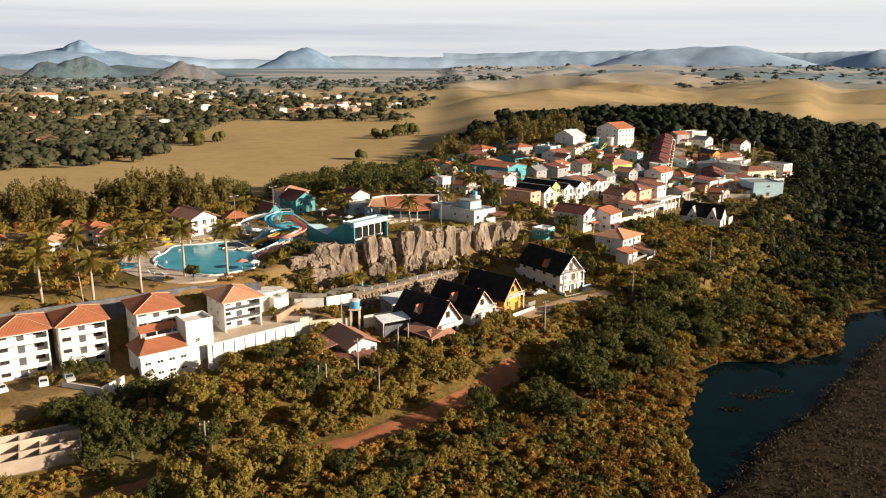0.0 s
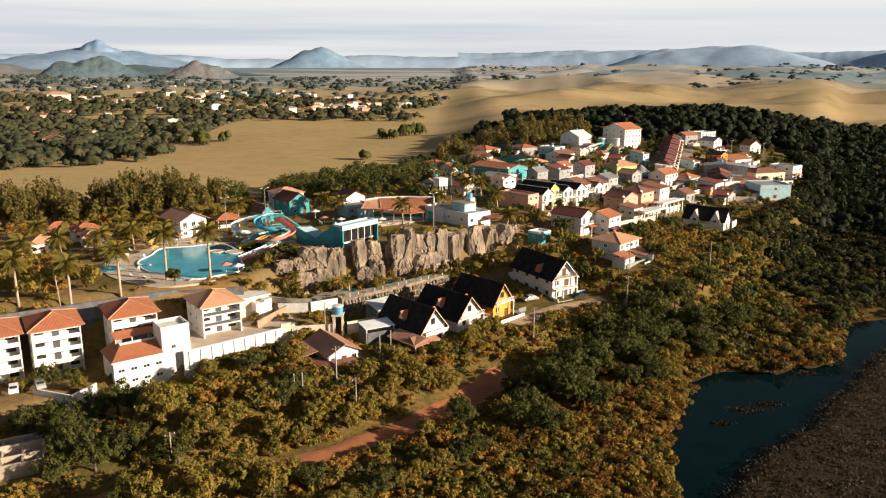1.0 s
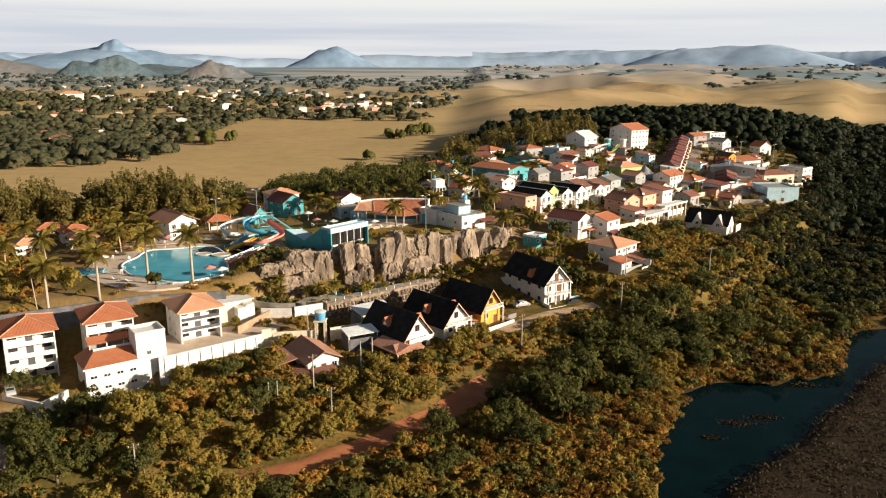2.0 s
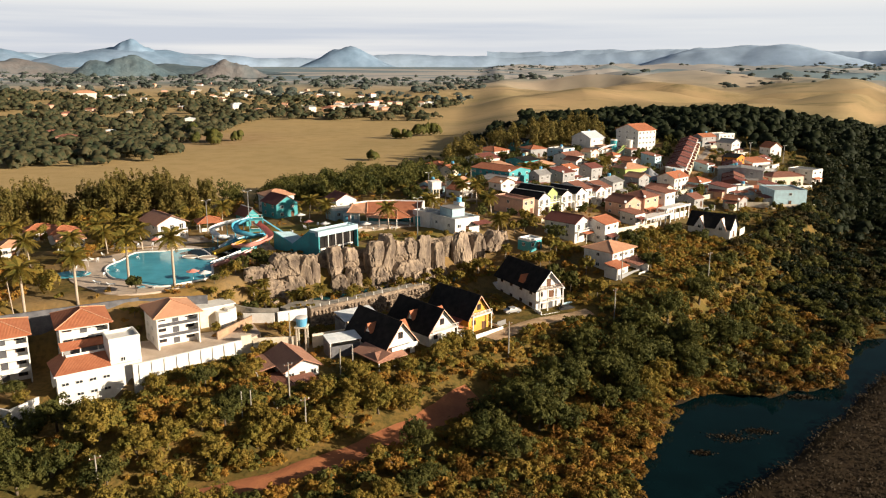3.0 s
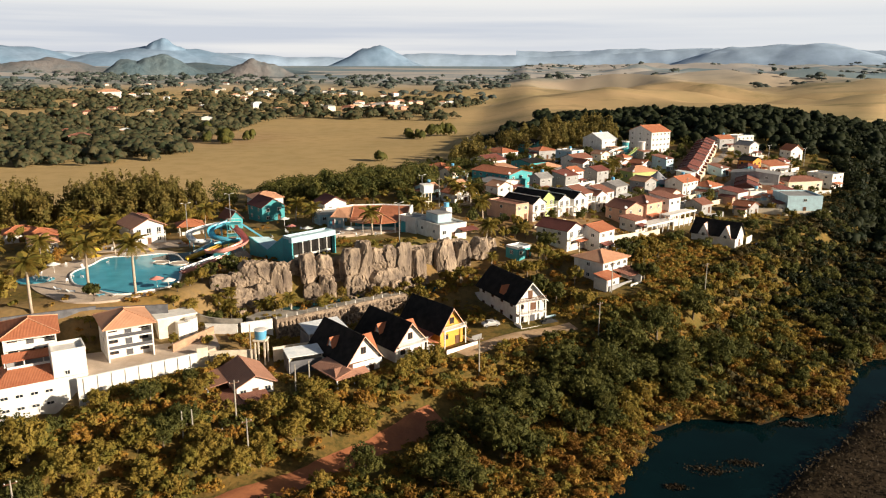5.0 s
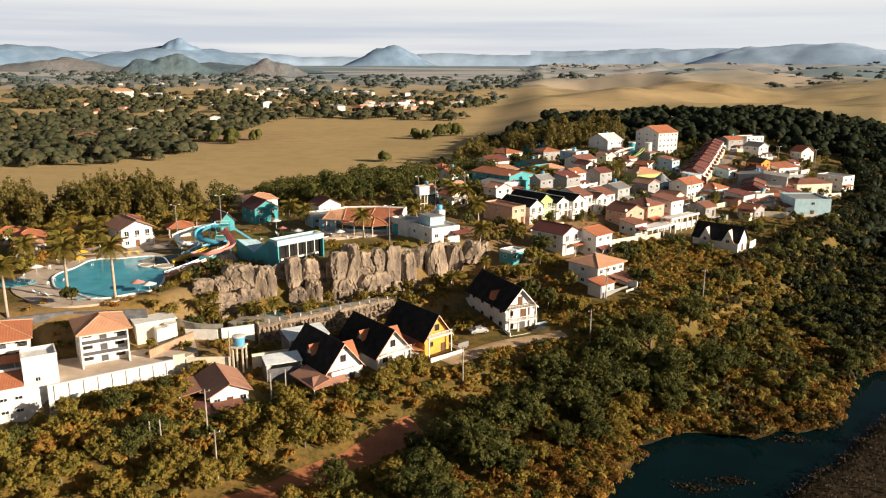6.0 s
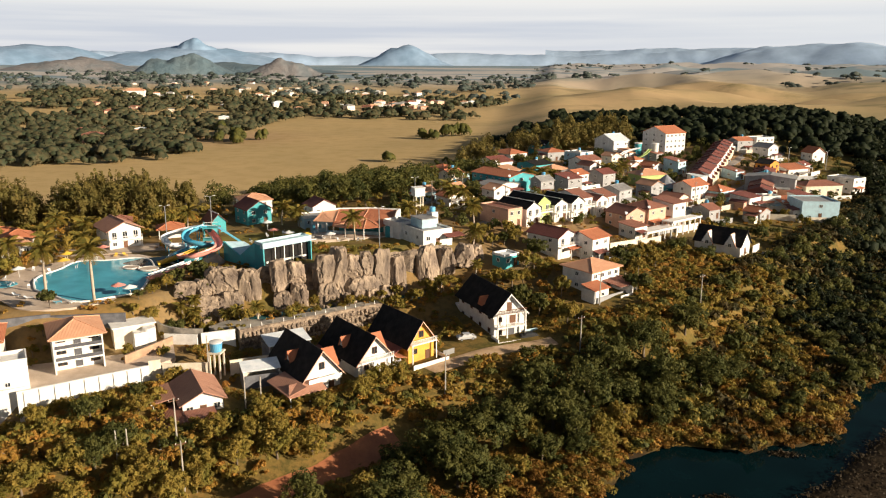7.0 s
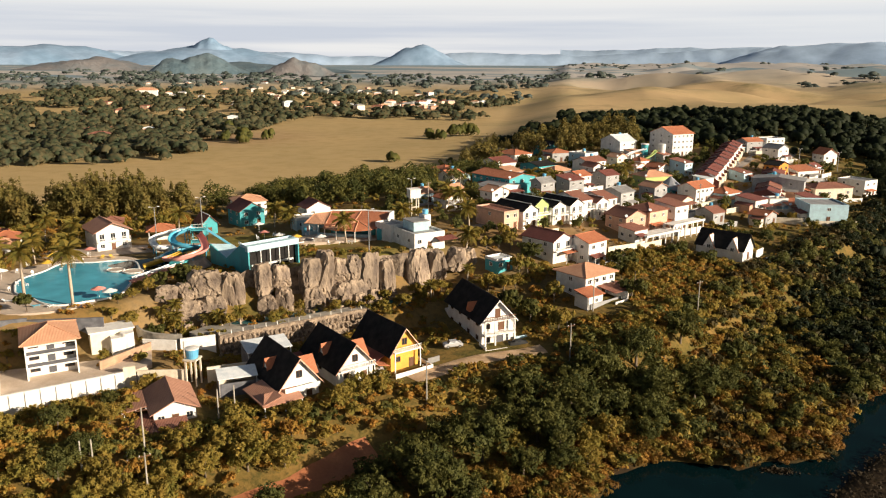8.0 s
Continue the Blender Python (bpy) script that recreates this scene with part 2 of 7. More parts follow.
def ground_material():
    m, n, l, bsdf = start("dry_land")
    at = n.new("ShaderNodeTexCoord").outputs["Object"]

    def mask(name):
        a = n.new("ShaderNodeAttribute")
        a.attribute_name = name
        return a.outputs["Fac"]

    big, mid, small = noise_node(n, l, at, 0.012, 6), noise_node(n, l, at, 0.09, 6), noise_node(n, l, at, 0.9, 5)
    scrub = mixed(n, l, ranged(n, l, mid, 0.40, 0.60), (0.13, 0.10, 0.028), (0.23, 0.14, 0.042))
    scrub = mixed(n, l, ranged(n, l, small, 0.45, 0.75), scrub, (0.05, 0.052, 0.016))
    field = mixed(n, l, ranged(n, l, big, 0.35, 0.65), (0.47, 0.33, 0.155), (0.40, 0.29, 0.135))
    field = mixed(n, l, ranged(n, l, mid, 0.45, 0.70, 0.0, 0.45), field, (0.29, 0.21, 0.075))
    hills = mixed(n, l, ranged(n, l, noise_node(n, l, at, 0.005, 6), 0.40, 0.60), (0.50, 0.35, 0.185), (0.34, 0.265, 0.135))
    strip = n.new("ShaderNodeMapping")
    strip.inputs["Scale"].default_value = (0.45, 1.0, 1.0)
    l.new(at, strip.inputs["Vector"])
    # dark streaks stand in for gully shade that the gentle relief doesn't cast
    hills = mixed(n, l, ranged(n, l, noise_node(n, l, strip.outputs["Vector"], 0.016, 7, 0.65), 0.53, 0.66, 0.0, 0.75), hills, (0.17, 0.15, 0.07))
    marsh = mixed(n, l, ranged(n, l, mid, 0.35, 0.65), (0.040, 0.026, 0.014), (0.032, 0.022, 0.012))
    soil = mixed(n, l, ranged(n, l, mid, 0.40, 0.60), (0.42, 0.27, 0.155), (0.30, 0.185, 0.09))
    wide = n.new("ShaderNodeMapping")
    wide.inputs["Scale"].default_value = (0.22, 1.0, 1.0)
    l.new(at, wide.inputs["Vector"])
    # aerial haze painted into the far ground as blue-grey and pale bands
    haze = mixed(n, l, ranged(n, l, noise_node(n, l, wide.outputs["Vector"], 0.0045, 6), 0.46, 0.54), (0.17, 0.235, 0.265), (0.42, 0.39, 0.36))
    col = mixed(n, l, mask("field"), scrub, field)
    col = mixed(n, l, mask("hills"), col, hills)
    col = mixed(n, l, mask("marsh"), col, marsh)
    col = mixed(n, l, mask("soil"), col, soil)
    col = mixed(n, l, mask("lawn"), col, mixed(n, l, ranged(n, l, mid, 0.4, 0.6), (0.17, 0.15, 0.035), (0.26, 0.20, 0.055)))
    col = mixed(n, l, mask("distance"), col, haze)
    l.new(col, bsdf.inputs["Base Color"])
    bsdf.inputs["Roughness"].default_value = 0.95
    bsdf.inputs["Specular IOR Level"].default_value = 0.1
    bumped(n, l, bsdf, small, 0.6, 0.35)
    return m


LAND = ground_material()
# haze of the distance is mixed into these four base colours as blue-grey
HAZEBLUE = surface("haze_blue_mountains", (0.30, 0.41, 0.56), (0.34, 0.45, 0.59), scale=0.003, fine=0.012, bump=0.1, depth=8.0, vary=0.0)
HAZENEAR = surface("haze_blue_wooded_mountain", (0.17, 0.27, 0.39), (0.22, 0.31, 0.43), scale=0.005, fine=0.02, bump=0.3, depth=8.0, vary=0.0)
HAZEGREEN = surface("hazy_wooded_hill", (0.075, 0.12, 0.145), (0.11, 0.15, 0.165), scale=0.012, fine=0.06, bump=0.8, depth=5.0, vary=0.0)
HAZEBROWN = surface("hazy_scrubby_hill", (0.175, 0.16, 0.155), (0.12, 0.14, 0.15), scale=0.012, fine=0.06, bump=0.8, depth=5.0, vary=0.0)

# the foot of the village: a bluff line, its height along the way, and how the land rises behind it
BLUFF = [(-420, -60), (-62, 124), (-19, 149), (22, 177), (40, 192), (66, 211), (100, 258), (150, 332), (190, 415), (232, 505), (300, 640)]
BLUFF_Z = [4, 6.5, 6.3, 8, 8.2, 12, 11.5, 13, 13, 14, 14]


def smooth(a, b, v):
    v = min(max((v - a) / (b - a), 0.0), 1.0)
    return v * v * (3 - 2 * v)


def bluff(x, y):
    """Signed distance to the bluff line (inland is positive) and its height there."""
    best, side, zz = 1e9, 1, 0
    for (ax, ay), (bx, by), za, zb in zip(BLUFF, BLUFF[1:], BLUFF_Z, BLUFF_Z[1:]):
        dx, dy = bx - ax, by - ay
        n = dx * dx + dy * dy
        u = min(max(((x - ax) * dx + (y - ay) * dy) / n, 0), 1)
        d = math.hypot(x - ax - u * dx, y - ay - u * dy)
        if d < best - 1e-9:
            best, zz = d, za + u * (zb - za)
            side = 1 if dx * (y - ay) - dy * (x - ax) > 0 else -1
    return best * side, zz


def lump(x, y, size, seed=0.0):
    return noise.noise(Vector((x / size, y / size, seed)))


def below_wall(x, y):
    """Distance before the line of the tall retaining wall."""
    return 0.662 * (x + 49.0) - 0.75 * (y - 150.4) + 1.6 * smooth(-50, -54, x)


def height(x, y):
    """The lie of the land."""
    s, z0 = bluff(x, y)
    low = 1.3 + 10.0 * smooth(300, 620, y + 0.25 * x) + 0.25 * lump(x, y, 9) * smooth(-70, -30, s)
    if s < 0:
        z = low + (z0 - low) * smooth(-17, -1, s) ** 0.8
    else:
        west = 1 - smooth(8, 34, x)          # the rocky step under the park
        top = 17.0 + 2.5 * smooth(-60, 0, x) - 1.5 * smooth(30, 80, x) + 3.0 * smooth(360, 470, y)
        ledge = 11.2 - 3.9 * smooth(-30, -22, x) * (1 - smooth(31.0, 32.8, s - 0.11 * (x + 16) + 8 * smooth(4.0, 8.0, x)))
        step = z0 + (ledge - z0) * smooth(0, 22, s) + (top - 11.2) * smooth(33 + 7 * smooth(-46, -34, x), 44 + 6 * smooth(-46, -34, x), s)
        even = z0 + (top - z0) * smooth(0, 70, s)
        z = even + (step - even) * west
        # the land falls again to the plain behind the village
        back = 0.62 * (y - 300) - 0.78 * (x + 95)
        z += (11.0 - z) * smooth(-60, 25, back) * (1 - smooth(330, 520, y) * smooth(-20, 60, x))
    if y > 330:
        z += 12 * math.exp(-((x - 190) / 150) ** 2 - ((y - 575) / 85) ** 2)
    far = math.hypot(x, y)
    if far > 620:
        k = smooth(640, 1150, y) * smooth(-330, 260, x - 0.04 * y)
        roll = (1 - abs(lump(x / 1.6, y, 210, 3.1)) * 2.4) * 17 + 15 * lump(x / 1.5, y, 125, 5.2) + 6 * lump(x, y, 58, 9.3)
        roll += 11 * math.sin((y + 150 * lump(x, y, 330, 2.2) + 0.22 * x) / 70) * smooth(720, 950, y) * (0.7 + 0.9 * lump(x, y, 500, 6.6))
        z += k * (roll - 9 + 5 * smooth(1100, 1500, y))
        z += (1 - k) * smooth(700, 1500, far) * (6 + 7 * lump(x, y, 420, 8.4))
        z += 42 * smooth(1100, 4800, far)
        if far > 3600:
            z += (57 - z) * smooth(3600, 4700, far)
    # the ground below the tall retaining wall
    if x < -20 and s > -20:
        wall = below_wall(x, y)
        yard = smooth(-21, -15, wall) * (1 - smooth(-28, -24, x))
        z += (min(z, 9.7) - z) * yard
        z += (min(z, 3.4 + 3.6 * smooth(-50, -42, x)) - z) * smooth(-2.4, -0.9, wall) * (1 - smooth(-31, -25, x))
    if x < -60 and 90 < y < 190 and s > -25:
        low_floor = 6.0 + 11 * smooth(157 + 0.4 * (x + 77), 168 + 0.4 * (x + 77), y)
        z += (min(z, low_floor) - z) * (1 - smooth(-64, -60, x))
    # the pond
    z -= 2.2 * pond(x, y)
    return z


def reed_line(x, y):
    """Distance from the reed shore of the pond, positive on the water's side."""
    return (y - 108) * 0.678 - (x - 44) * 0.735 - 1.5


def pond(x, y):
    """1 inside the pond, 0 outside; its shores wander."""
    if not (30 < x < 125 and 70 < y < 215):
        return 0.0
    w = 2.6 * lump(x, y, 13, 1.7) + 1.8 * lump(x, y, 5, 2.9)
    west = x - (43.5 + 0.20 * (y - 110) - 3.0 * math.sin((y - 104) / 13.0)) + w
    north = 160.5 + 0.28 * (x - 54) + 25 * smooth(92, 112, x) - y + 1.3 * w
    side = min(west, north, reed_line(x, y) + 0.5 * w, 204 - y + w)
    return smooth(-1.6, 1.6, side)

# ---- building helpers ----
class Shape:
    """Corners and faces of one mesh."""

    def __init__(self):
        self.v, self.f = [], []

    def add(self, verts, faces):
        k = len(self.v)
        self.v += [tuple(p) for p in verts]
        self.f += [tuple(i + k for i in face) for face in faces]
        return self

    def prism(self, poly, z0, z1):
        """A closed block over a polygon; z1 may be a list of heights."""
        n = len(poly)
        tops = z1 if isinstance(z1, (list, tuple)) else [z1] * n
        verts = [(x, y, z0) for x, y in poly] + [(x, y, t) for (x, y), t in zip(poly, tops)]
        faces = [tuple(range(n - 1, -1, -1)), tuple(range(n, 2 * n))]
        faces += [(i, (i + 1) % n, n + (i + 1) % n, n + i) for i in range(n)]
        return self.add(verts, faces)

    def box(self, x0, x1, y0, y1, z0, z1):
        return self.prism([(x0, y0), (x1, y0), (x1, y1), (x0, y1)], z0, z1)

    def slab(self, pts, thick):
        """A plate whose upper face is pts, thick downwards."""
        n = len(pts)
        low = [(x, y, z - thick) for x, y, z in pts]
        faces = [tuple(range(n)), tuple(range(2 * n - 1, n - 1, -1))]
        faces += [(i, n + i, n + (i + 1) % n, (i + 1) % n) for i in range(n)]
        return self.add(list(pts) + low, faces)

    def tube(self, path, radii, n=8, arc=2 * math.pi, turn=0.0):
        """A round or part-round pipe along a path."""
        path = [Vector(p) for p in path]
        if isinstance(radii, (int, float)):
            radii = [radii] * len(path)
        rings, whole = [], arc > 6.2
        steps = n if whole else n + 1
        for i, (p, r) in enumerate(zip(path, radii)):
            d = (path[min(i + 1, len(path) - 1)] - path[max(i - 1, 0)]).normalized()
            side = d.cross(Vector((0, 0, 1)))
            side = Vector((1, 0, 0)) if side.length < 0.05 else side.normalized()
            up = side.cross(d).normalized()
            rings.append([p + r * (math.cos(turn + arc * k / n) * side + math.sin(turn + arc * k / n) * up) for k in range(steps)])
        verts = [v for ring in rings for v in ring]
        faces = [(i * steps + k, i * steps + (k + 1) % steps, (i + 1) * steps + (k + 1) % steps, (i + 1) * steps + k)
                 for i in range(len(path) - 1) for k in range(steps if whole else n)]
        if whole:
            faces += [tuple(range(steps - 1, -1, -1)), tuple(range((len(path) - 1) * steps, len(path) * steps))]
        return self.add(verts, faces)

    def mesh(self, name, material, smooth_faces=False):
        me = bpy.data.meshes.new(name)
        me.from_pydata(self.v, [], self.f)
        me.materials.append(material)
        bm = bmesh.new()
        bm.from_mesh(me)
        bmesh.ops.recalc_face_normals(bm, faces=bm.faces)
        bm.to_mesh(me)
        bm.free()
        if smooth_faces:
            me.polygons.foreach_set("use_smooth", [True] * len(me.polygons))
        return me


def part(name, shape, material, parent=None, label="", soft=False, m=None):
    """One mesh object, under a thing or under a part."""
    me = shape if isinstance(shape, bpy.types.Mesh) else shape.mesh(name, material, soft)
    ob = new(name, me)
    if parent:
        ob.parent = parent
    if m:
        ob.matrix_basis = m
    return tagged(ob, label)


def thing(name, label, category, m=None, group="", kind=""):
    ob = new(name)
    if m:
        ob.matrix_basis = m
    return tagged(ob, label, category, group, kind)


MESHES = {}


def shared(key, make):
    if key not in MESHES:
        MESHES[key] = make()
    return MESHES[key]


KEEP = {}      # circles in which no tree or bush grows, by 12 m square


def keep(x, y, r):
    for i in range(int((x - r - 4) // 12), int((x + r + 4) // 12) + 1):
        for j in range(int((y - r - 4) // 12), int((y + r + 4) // 12) + 1):
            KEEP.setdefault((i, j), []).append((x, y, r))


def free(x, y, r=0.0):
    return all((x - a) ** 2 + (y - b) ** 2 > (c + r) ** 2 for a, b, c in KEEP.get((int(x // 12), int(y // 12)), ()))


def leaf_mesh(name, verts, material):
    """A mesh of loose leaves from an array of corners (leaves, corners, 3)."""
    verts = np.asarray(verts, np.float32)
    n, k = verts.shape[:2]
    me = bpy.data.meshes.new(name)
    me.vertices.add(k * n)
    me.loops.add(k * n)
    me.polygons.add(n)
    me.vertices.foreach_set("co", verts.ravel())
    me.loops.foreach_set("vertex_index", np.arange(k * n, dtype=np.int32))
    me.polygons.foreach_set("loop_start", np.arange(0, k * n, k, dtype=np.int32))
    me.update(calc_edges=True)
    me.materials.append(material)
    return me


def leaves(rng, centres, outward, size, wild=0.45):
    """Three-cornered leaves (n, 3, 3): turned mostly outward, each its own size."""
    n = len(centres)
    nor = outward + wild * rng.normal(size=(n, 3))
    nor /= np.linalg.norm(nor, axis=1, keepdims=True) + 1e-9
    ref = rng.normal(size=(n, 3))
    u = np.cross(nor, ref)
    u /= np.linalg.norm(u, axis=1, keepdims=True) + 1e-9
    v = np.cross(nor, u)
    a = size * rng.uniform(0.6, 1.4, (n, 1))
    b = a * rng.uniform(0.5, 0.9, (n, 1))
    return np.stack([centres + u * a * 1.25, centres - u * a * 0.7 + v * b, centres - u * a * 0.7 - v * b], 1)


def crown(rng, count, radius, tall, lobes, size, base, wild=0.45):
    """Leaves of one crown: uneven lobes, each a heap of smaller sprays, with gaps between them."""
    out = []
    per = count // lobes
    for k in range(lobes):
        ang, far = rng.uniform(0, 2 * np.pi), radius * rng.uniform(0.55, 0.86) * np.sqrt(rng.uniform(0, 1))
        zc = base + tall * (0.20 + 0.60 * rng.uniform() * (1 - 0.5 * far / radius))
        c = np.array([far * np.cos(ang), far * np.sin(ang), zc])
        r = radius * rng.uniform(0.26, 0.52)
        flat = np.array([1, 1, 0.85 * tall / (1.4 * radius)])
        if per < 80:
            d = rng.normal(size=(per, 3))
            d[:, 2] = np.abs(d[:, 2]) - 0.35
            d /= np.linalg.norm(d, axis=1, keepdims=True)
            out.append(leaves(rng, c + d * r * rng.uniform(0.72, 1.06, (per, 1)) * flat, d, size, wild))
            continue
        n = max(5, per // 24)
        hub = rng.normal(size=(n, 3))
        hub[:, 2] = np.abs(hub[:, 2]) - 0.45
        hub /= np.linalg.norm(hub, axis=1, keepdims=True)
        reach = rng.uniform(0.60, 1.02, (n, 1))
        pick = np.arange(per) % n
        d = rng.normal(size=(per, 3)) + 0.9 * hub[pick]
        d /= np.linalg.norm(d, axis=1, keepdims=True)
        p = hub[pick] * reach[pick] * r + d * r * rng.uniform(0.22, 0.46, (per, 1))
        out.append(leaves(rng, c + p * flat, 0.8 * d + 0.4 * hub[pick], size, wild))
    return np.concatenate(out)


def trunk_shape(seed, tall, r, limbs=4, spread=1.5):
    rng = random.Random(seed)
    s = Shape()
    lean = (rng.uniform(-0.3, 0.3), rng.uniform(-0.3, 0.3))
    pts = [(lean[0] * k * k, lean[1] * k * k, -0.6 + (tall + 0.6) * k) for k in (0, 0.3, 0.65, 1.0)]
    s.tube(pts, [r * 1.25, r, r * 0.8, r * 0.5], 6)
    for _ in range(limbs):
        a = rng.uniform(0, 6.28)
        z0 = tall * rng.uniform(0.5, 0.8)
        s.tube([(0, 0, z0), (0.5 * spread * math.cos(a), 0.5 * spread * math.sin(a), z0 + 0.7 * spread), (spread * math.cos(a), spread * math.sin(a), z0 + 1.1 * spread)], [r * 0.5, r * 0.35, r * 0.15], 5)
    return s


def tree_kind(kind, i):
    """The meshes of one kind of tree: (trunk, crown)."""
    rng = np.random.default_rng(1000 * sum(map(ord, kind)) + i)
    spec = {"broad": (LEAF_DARK, 4200, 3.2, 4.6, 24, 0.165, 1.2), "olive": (LEAF_OLIVE, 3300, 2.7, 4.0, 22, 0.16, 0.9),
            "gold": (LEAF_GOLD, 1900, 2.3, 3.0, 15, 0.18, 0.5), "town": (LEAF_OLIVE, 1300, 2.3, 3.2, 9, 0.26, 1.5),
            "towndark": (LEAF_DARK, 1500, 2.8, 3.8, 10, 0.29, 1.6), "tall": (LEAF_EUC, 2200, 2.7, 9.5, 22, 0.22, 0.8)}[kind]
    leaf, count, rad, tall, lobes, size, base = spec
    c = crown(rng, count, rad, tall, lobes, size, base)
    return (trunk_shape(i, base + tall * 0.45, 0.07 * rad, 4, rad * 0.5).mesh("trunk", BARK, True), leaf_mesh("crown", c, leaf))


TREE_WORDS = {"broad": "dense dark green broad-leaved tree on the slope", "olive": "olive green bushy tree with sunlit crown",
              "gold": "golden brown shrubby tree in dry scrub", "town": "small olive garden tree between the houses",
              "towndark": "round dark green garden tree near houses", "tall": "tall slender olive tree of a shelter belt"}
TREES = [0]


def tree(kind, x, y, scale=1.0, z=None, group="trees"):
    TREES[0] += 1
    i = TREES[0] * 7 % 5
    trunk, top = shared(("tree", kind, i), lambda: tree_kind(kind, i))
    turn = (TREES[0] * 137.5) % 360
    t = thing("tree", TREE_WORDS[kind], "tree", pose(x, y, (height(x, y) if z is None else z) - 0.1, 0, 0, turn) @ Matrix.Diagonal((scale, scale, scale * (0.88 + 0.05 * (TREES[0] % 6)), 1)), group)
    part("trunk", trunk, None, t)
    part("crown", top, None, t)
    return t


# ---- houses ----
def window_mesh(w, h):
    s = Shape()
    for x0, x1, z0, z1 in ((-w / 2, w / 2, -h / 2, -h / 2 + 0.09), (-w / 2, w / 2, h / 2 - 0.09, h / 2), (-w / 2, -w / 2 + 0.08, -h / 2 + 0.09, h / 2 - 0.09), (w / 2 - 0.08, w / 2, -h / 2 + 0.09, h / 2 - 0.09), (-0.04, 0.04, -h / 2 + 0.09, h / 2 - 0.09)):
        s.box(x0, x1, -0.09, 0.10, z0, z1)
    return s


def window(parent, m, w=1.2, h=1.1, frame_mat=None, name="window"):
    frame_mat = frame_mat or WHITE
    f = part(name, shared(("win", w, h, frame_mat.name), lambda: window_mesh(w, h).mesh("window_frame", frame_mat)), None, parent, m=m)
    part("pane", shared(("pane", w, h), lambda: Shape().box(-w / 2 + 0.05, w / 2 - 0.05, -0.035, 0.08, -h / 2 + 0.05, h / 2 - 0.05).mesh("pane", GLASS)), None, f)
    return f


def door(parent, m, w=0.95, h=2.1, mat=None):
    d = part("door", shared(("door", w, (mat or WOOD).name), lambda: Shape().box(-w / 2, w / 2, -0.06, 0.08, 0, h).box(-w / 2 - 0.08, -w / 2, -0.09, 0.08, 0, h + 0.08).box(w / 2, w / 2 + 0.08, -0.09, 0.08, 0, h + 0.08).mesh("door", mat or WOOD)), None, parent, m=m)
    return d


def roof_parts(t, w, d, h, kind, rise, over, tile, cap=None):
    """Roof of a body w by d whose front runs along x; 'gable' has its gable in front, 'side' at the sides."""
    o, th = over, 0.16
    drop = rise * o / (w / 2 if kind == "gable" else d / 2) if kind in ("gable", "side") else 0
    if kind == "gable":
        for a, b in ((-o, w / 2), (w + o, w / 2)):
            lo = h - drop + th
            part("roof_slope", Shape().slab([(a, -o, lo), (b, -o, h + rise + th), (b, d + o, h + rise + th), (a, d + o, lo)], th), tile, t)
        part("ridge_cap", Shape().tube([(w / 2, -o, h + rise + th), (w / 2, d + o, h + rise + th)], 0.14, 6), cap or tile, t)
    elif kind == "side":
        for a, b in ((-o, d / 2), (d + o, d / 2)):
            lo = h - drop + th
            part("roof_slope", Shape().slab([(-o, a, lo), (w + o, a, lo), (w + o, b, h + rise + th), (-o, b, h + rise + th)], th), tile, t)
        part("ridge_cap", Shape().tube([(-o, d / 2, h + rise + th), (w + o, d / 2, h + rise + th)], 0.14, 6), cap or tile, t)
    elif kind == "hip":
        k = min(w, d) / 2 + o
        r0, r1 = ((w / 2, k - o), (w / 2, d + o - k)) if d >= w else ((k - o, d / 2), (w + o - k, d / 2))
        c = [(-o, -o, h + 0.05), (w + o, -o, h + 0.05), (w + o, d + o, h + 0.05), (-o, d + o, h + 0.05)]
        a, b = (*r0, h + rise), (*r1, h + rise)
        if d >= w:
            faces = [[c[0], c[1], a], [c[1], c[2], b, a], [c[2], c[3], b], [c[3], c[0], a, b]]
            lines = [(c[0], a), (c[1], a), (c[2], b), (c[3], b), (a, b)]
        else:
            faces = [[c[0], c[1], b, a], [c[1], c[2], b], [c[2], c[3], a, b], [c[3], c[0], a]]
            lines = [(c[0], a), (c[1], b), (c[2], b), (c[3], a), (a, b)]
        for f in faces:
            part("roof_slope", Shape().slab(f, th), tile, t)
        part("eaves_board", Shape().box(-o + 0.05, w + o - 0.05, -o + 0.05, d + o - 0.05, h - 0.12, h + 0.0), WHITE, t)
        for p, q in lines:
            part("ridge_cap", Shape().tube([p, q], 0.13, 5), cap or tile, t)
    elif kind == "lean":
        part("roof_slope", Shape().slab([(-o, -o, h + th), (w + o, -o, h + th), (w + o, d + o, h + rise + th), (-o, d + o, h + rise + th)], th), tile, t)
    else:
        part("roof_slab", Shape().box(0.18, w - 0.18, 0.18, d - 0.18, h - 0.3, h - 0.1), tile, t)
        s = Shape()
        s.box(0, w, -0.02, 0.18, h - 0.3, h + 0.35).box(0, w, d - 0.18, d + 0.02, h - 0.3, h + 0.35)
        s.box(-0.02, 0.18, 0.18, d - 0.18, h - 0.3, h + 0.35).box(w - 0.18, w + 0.02, 0.18, d - 0.18, h - 0.3, h + 0.35)
        part("parapet", s, cap or WHITE, t)


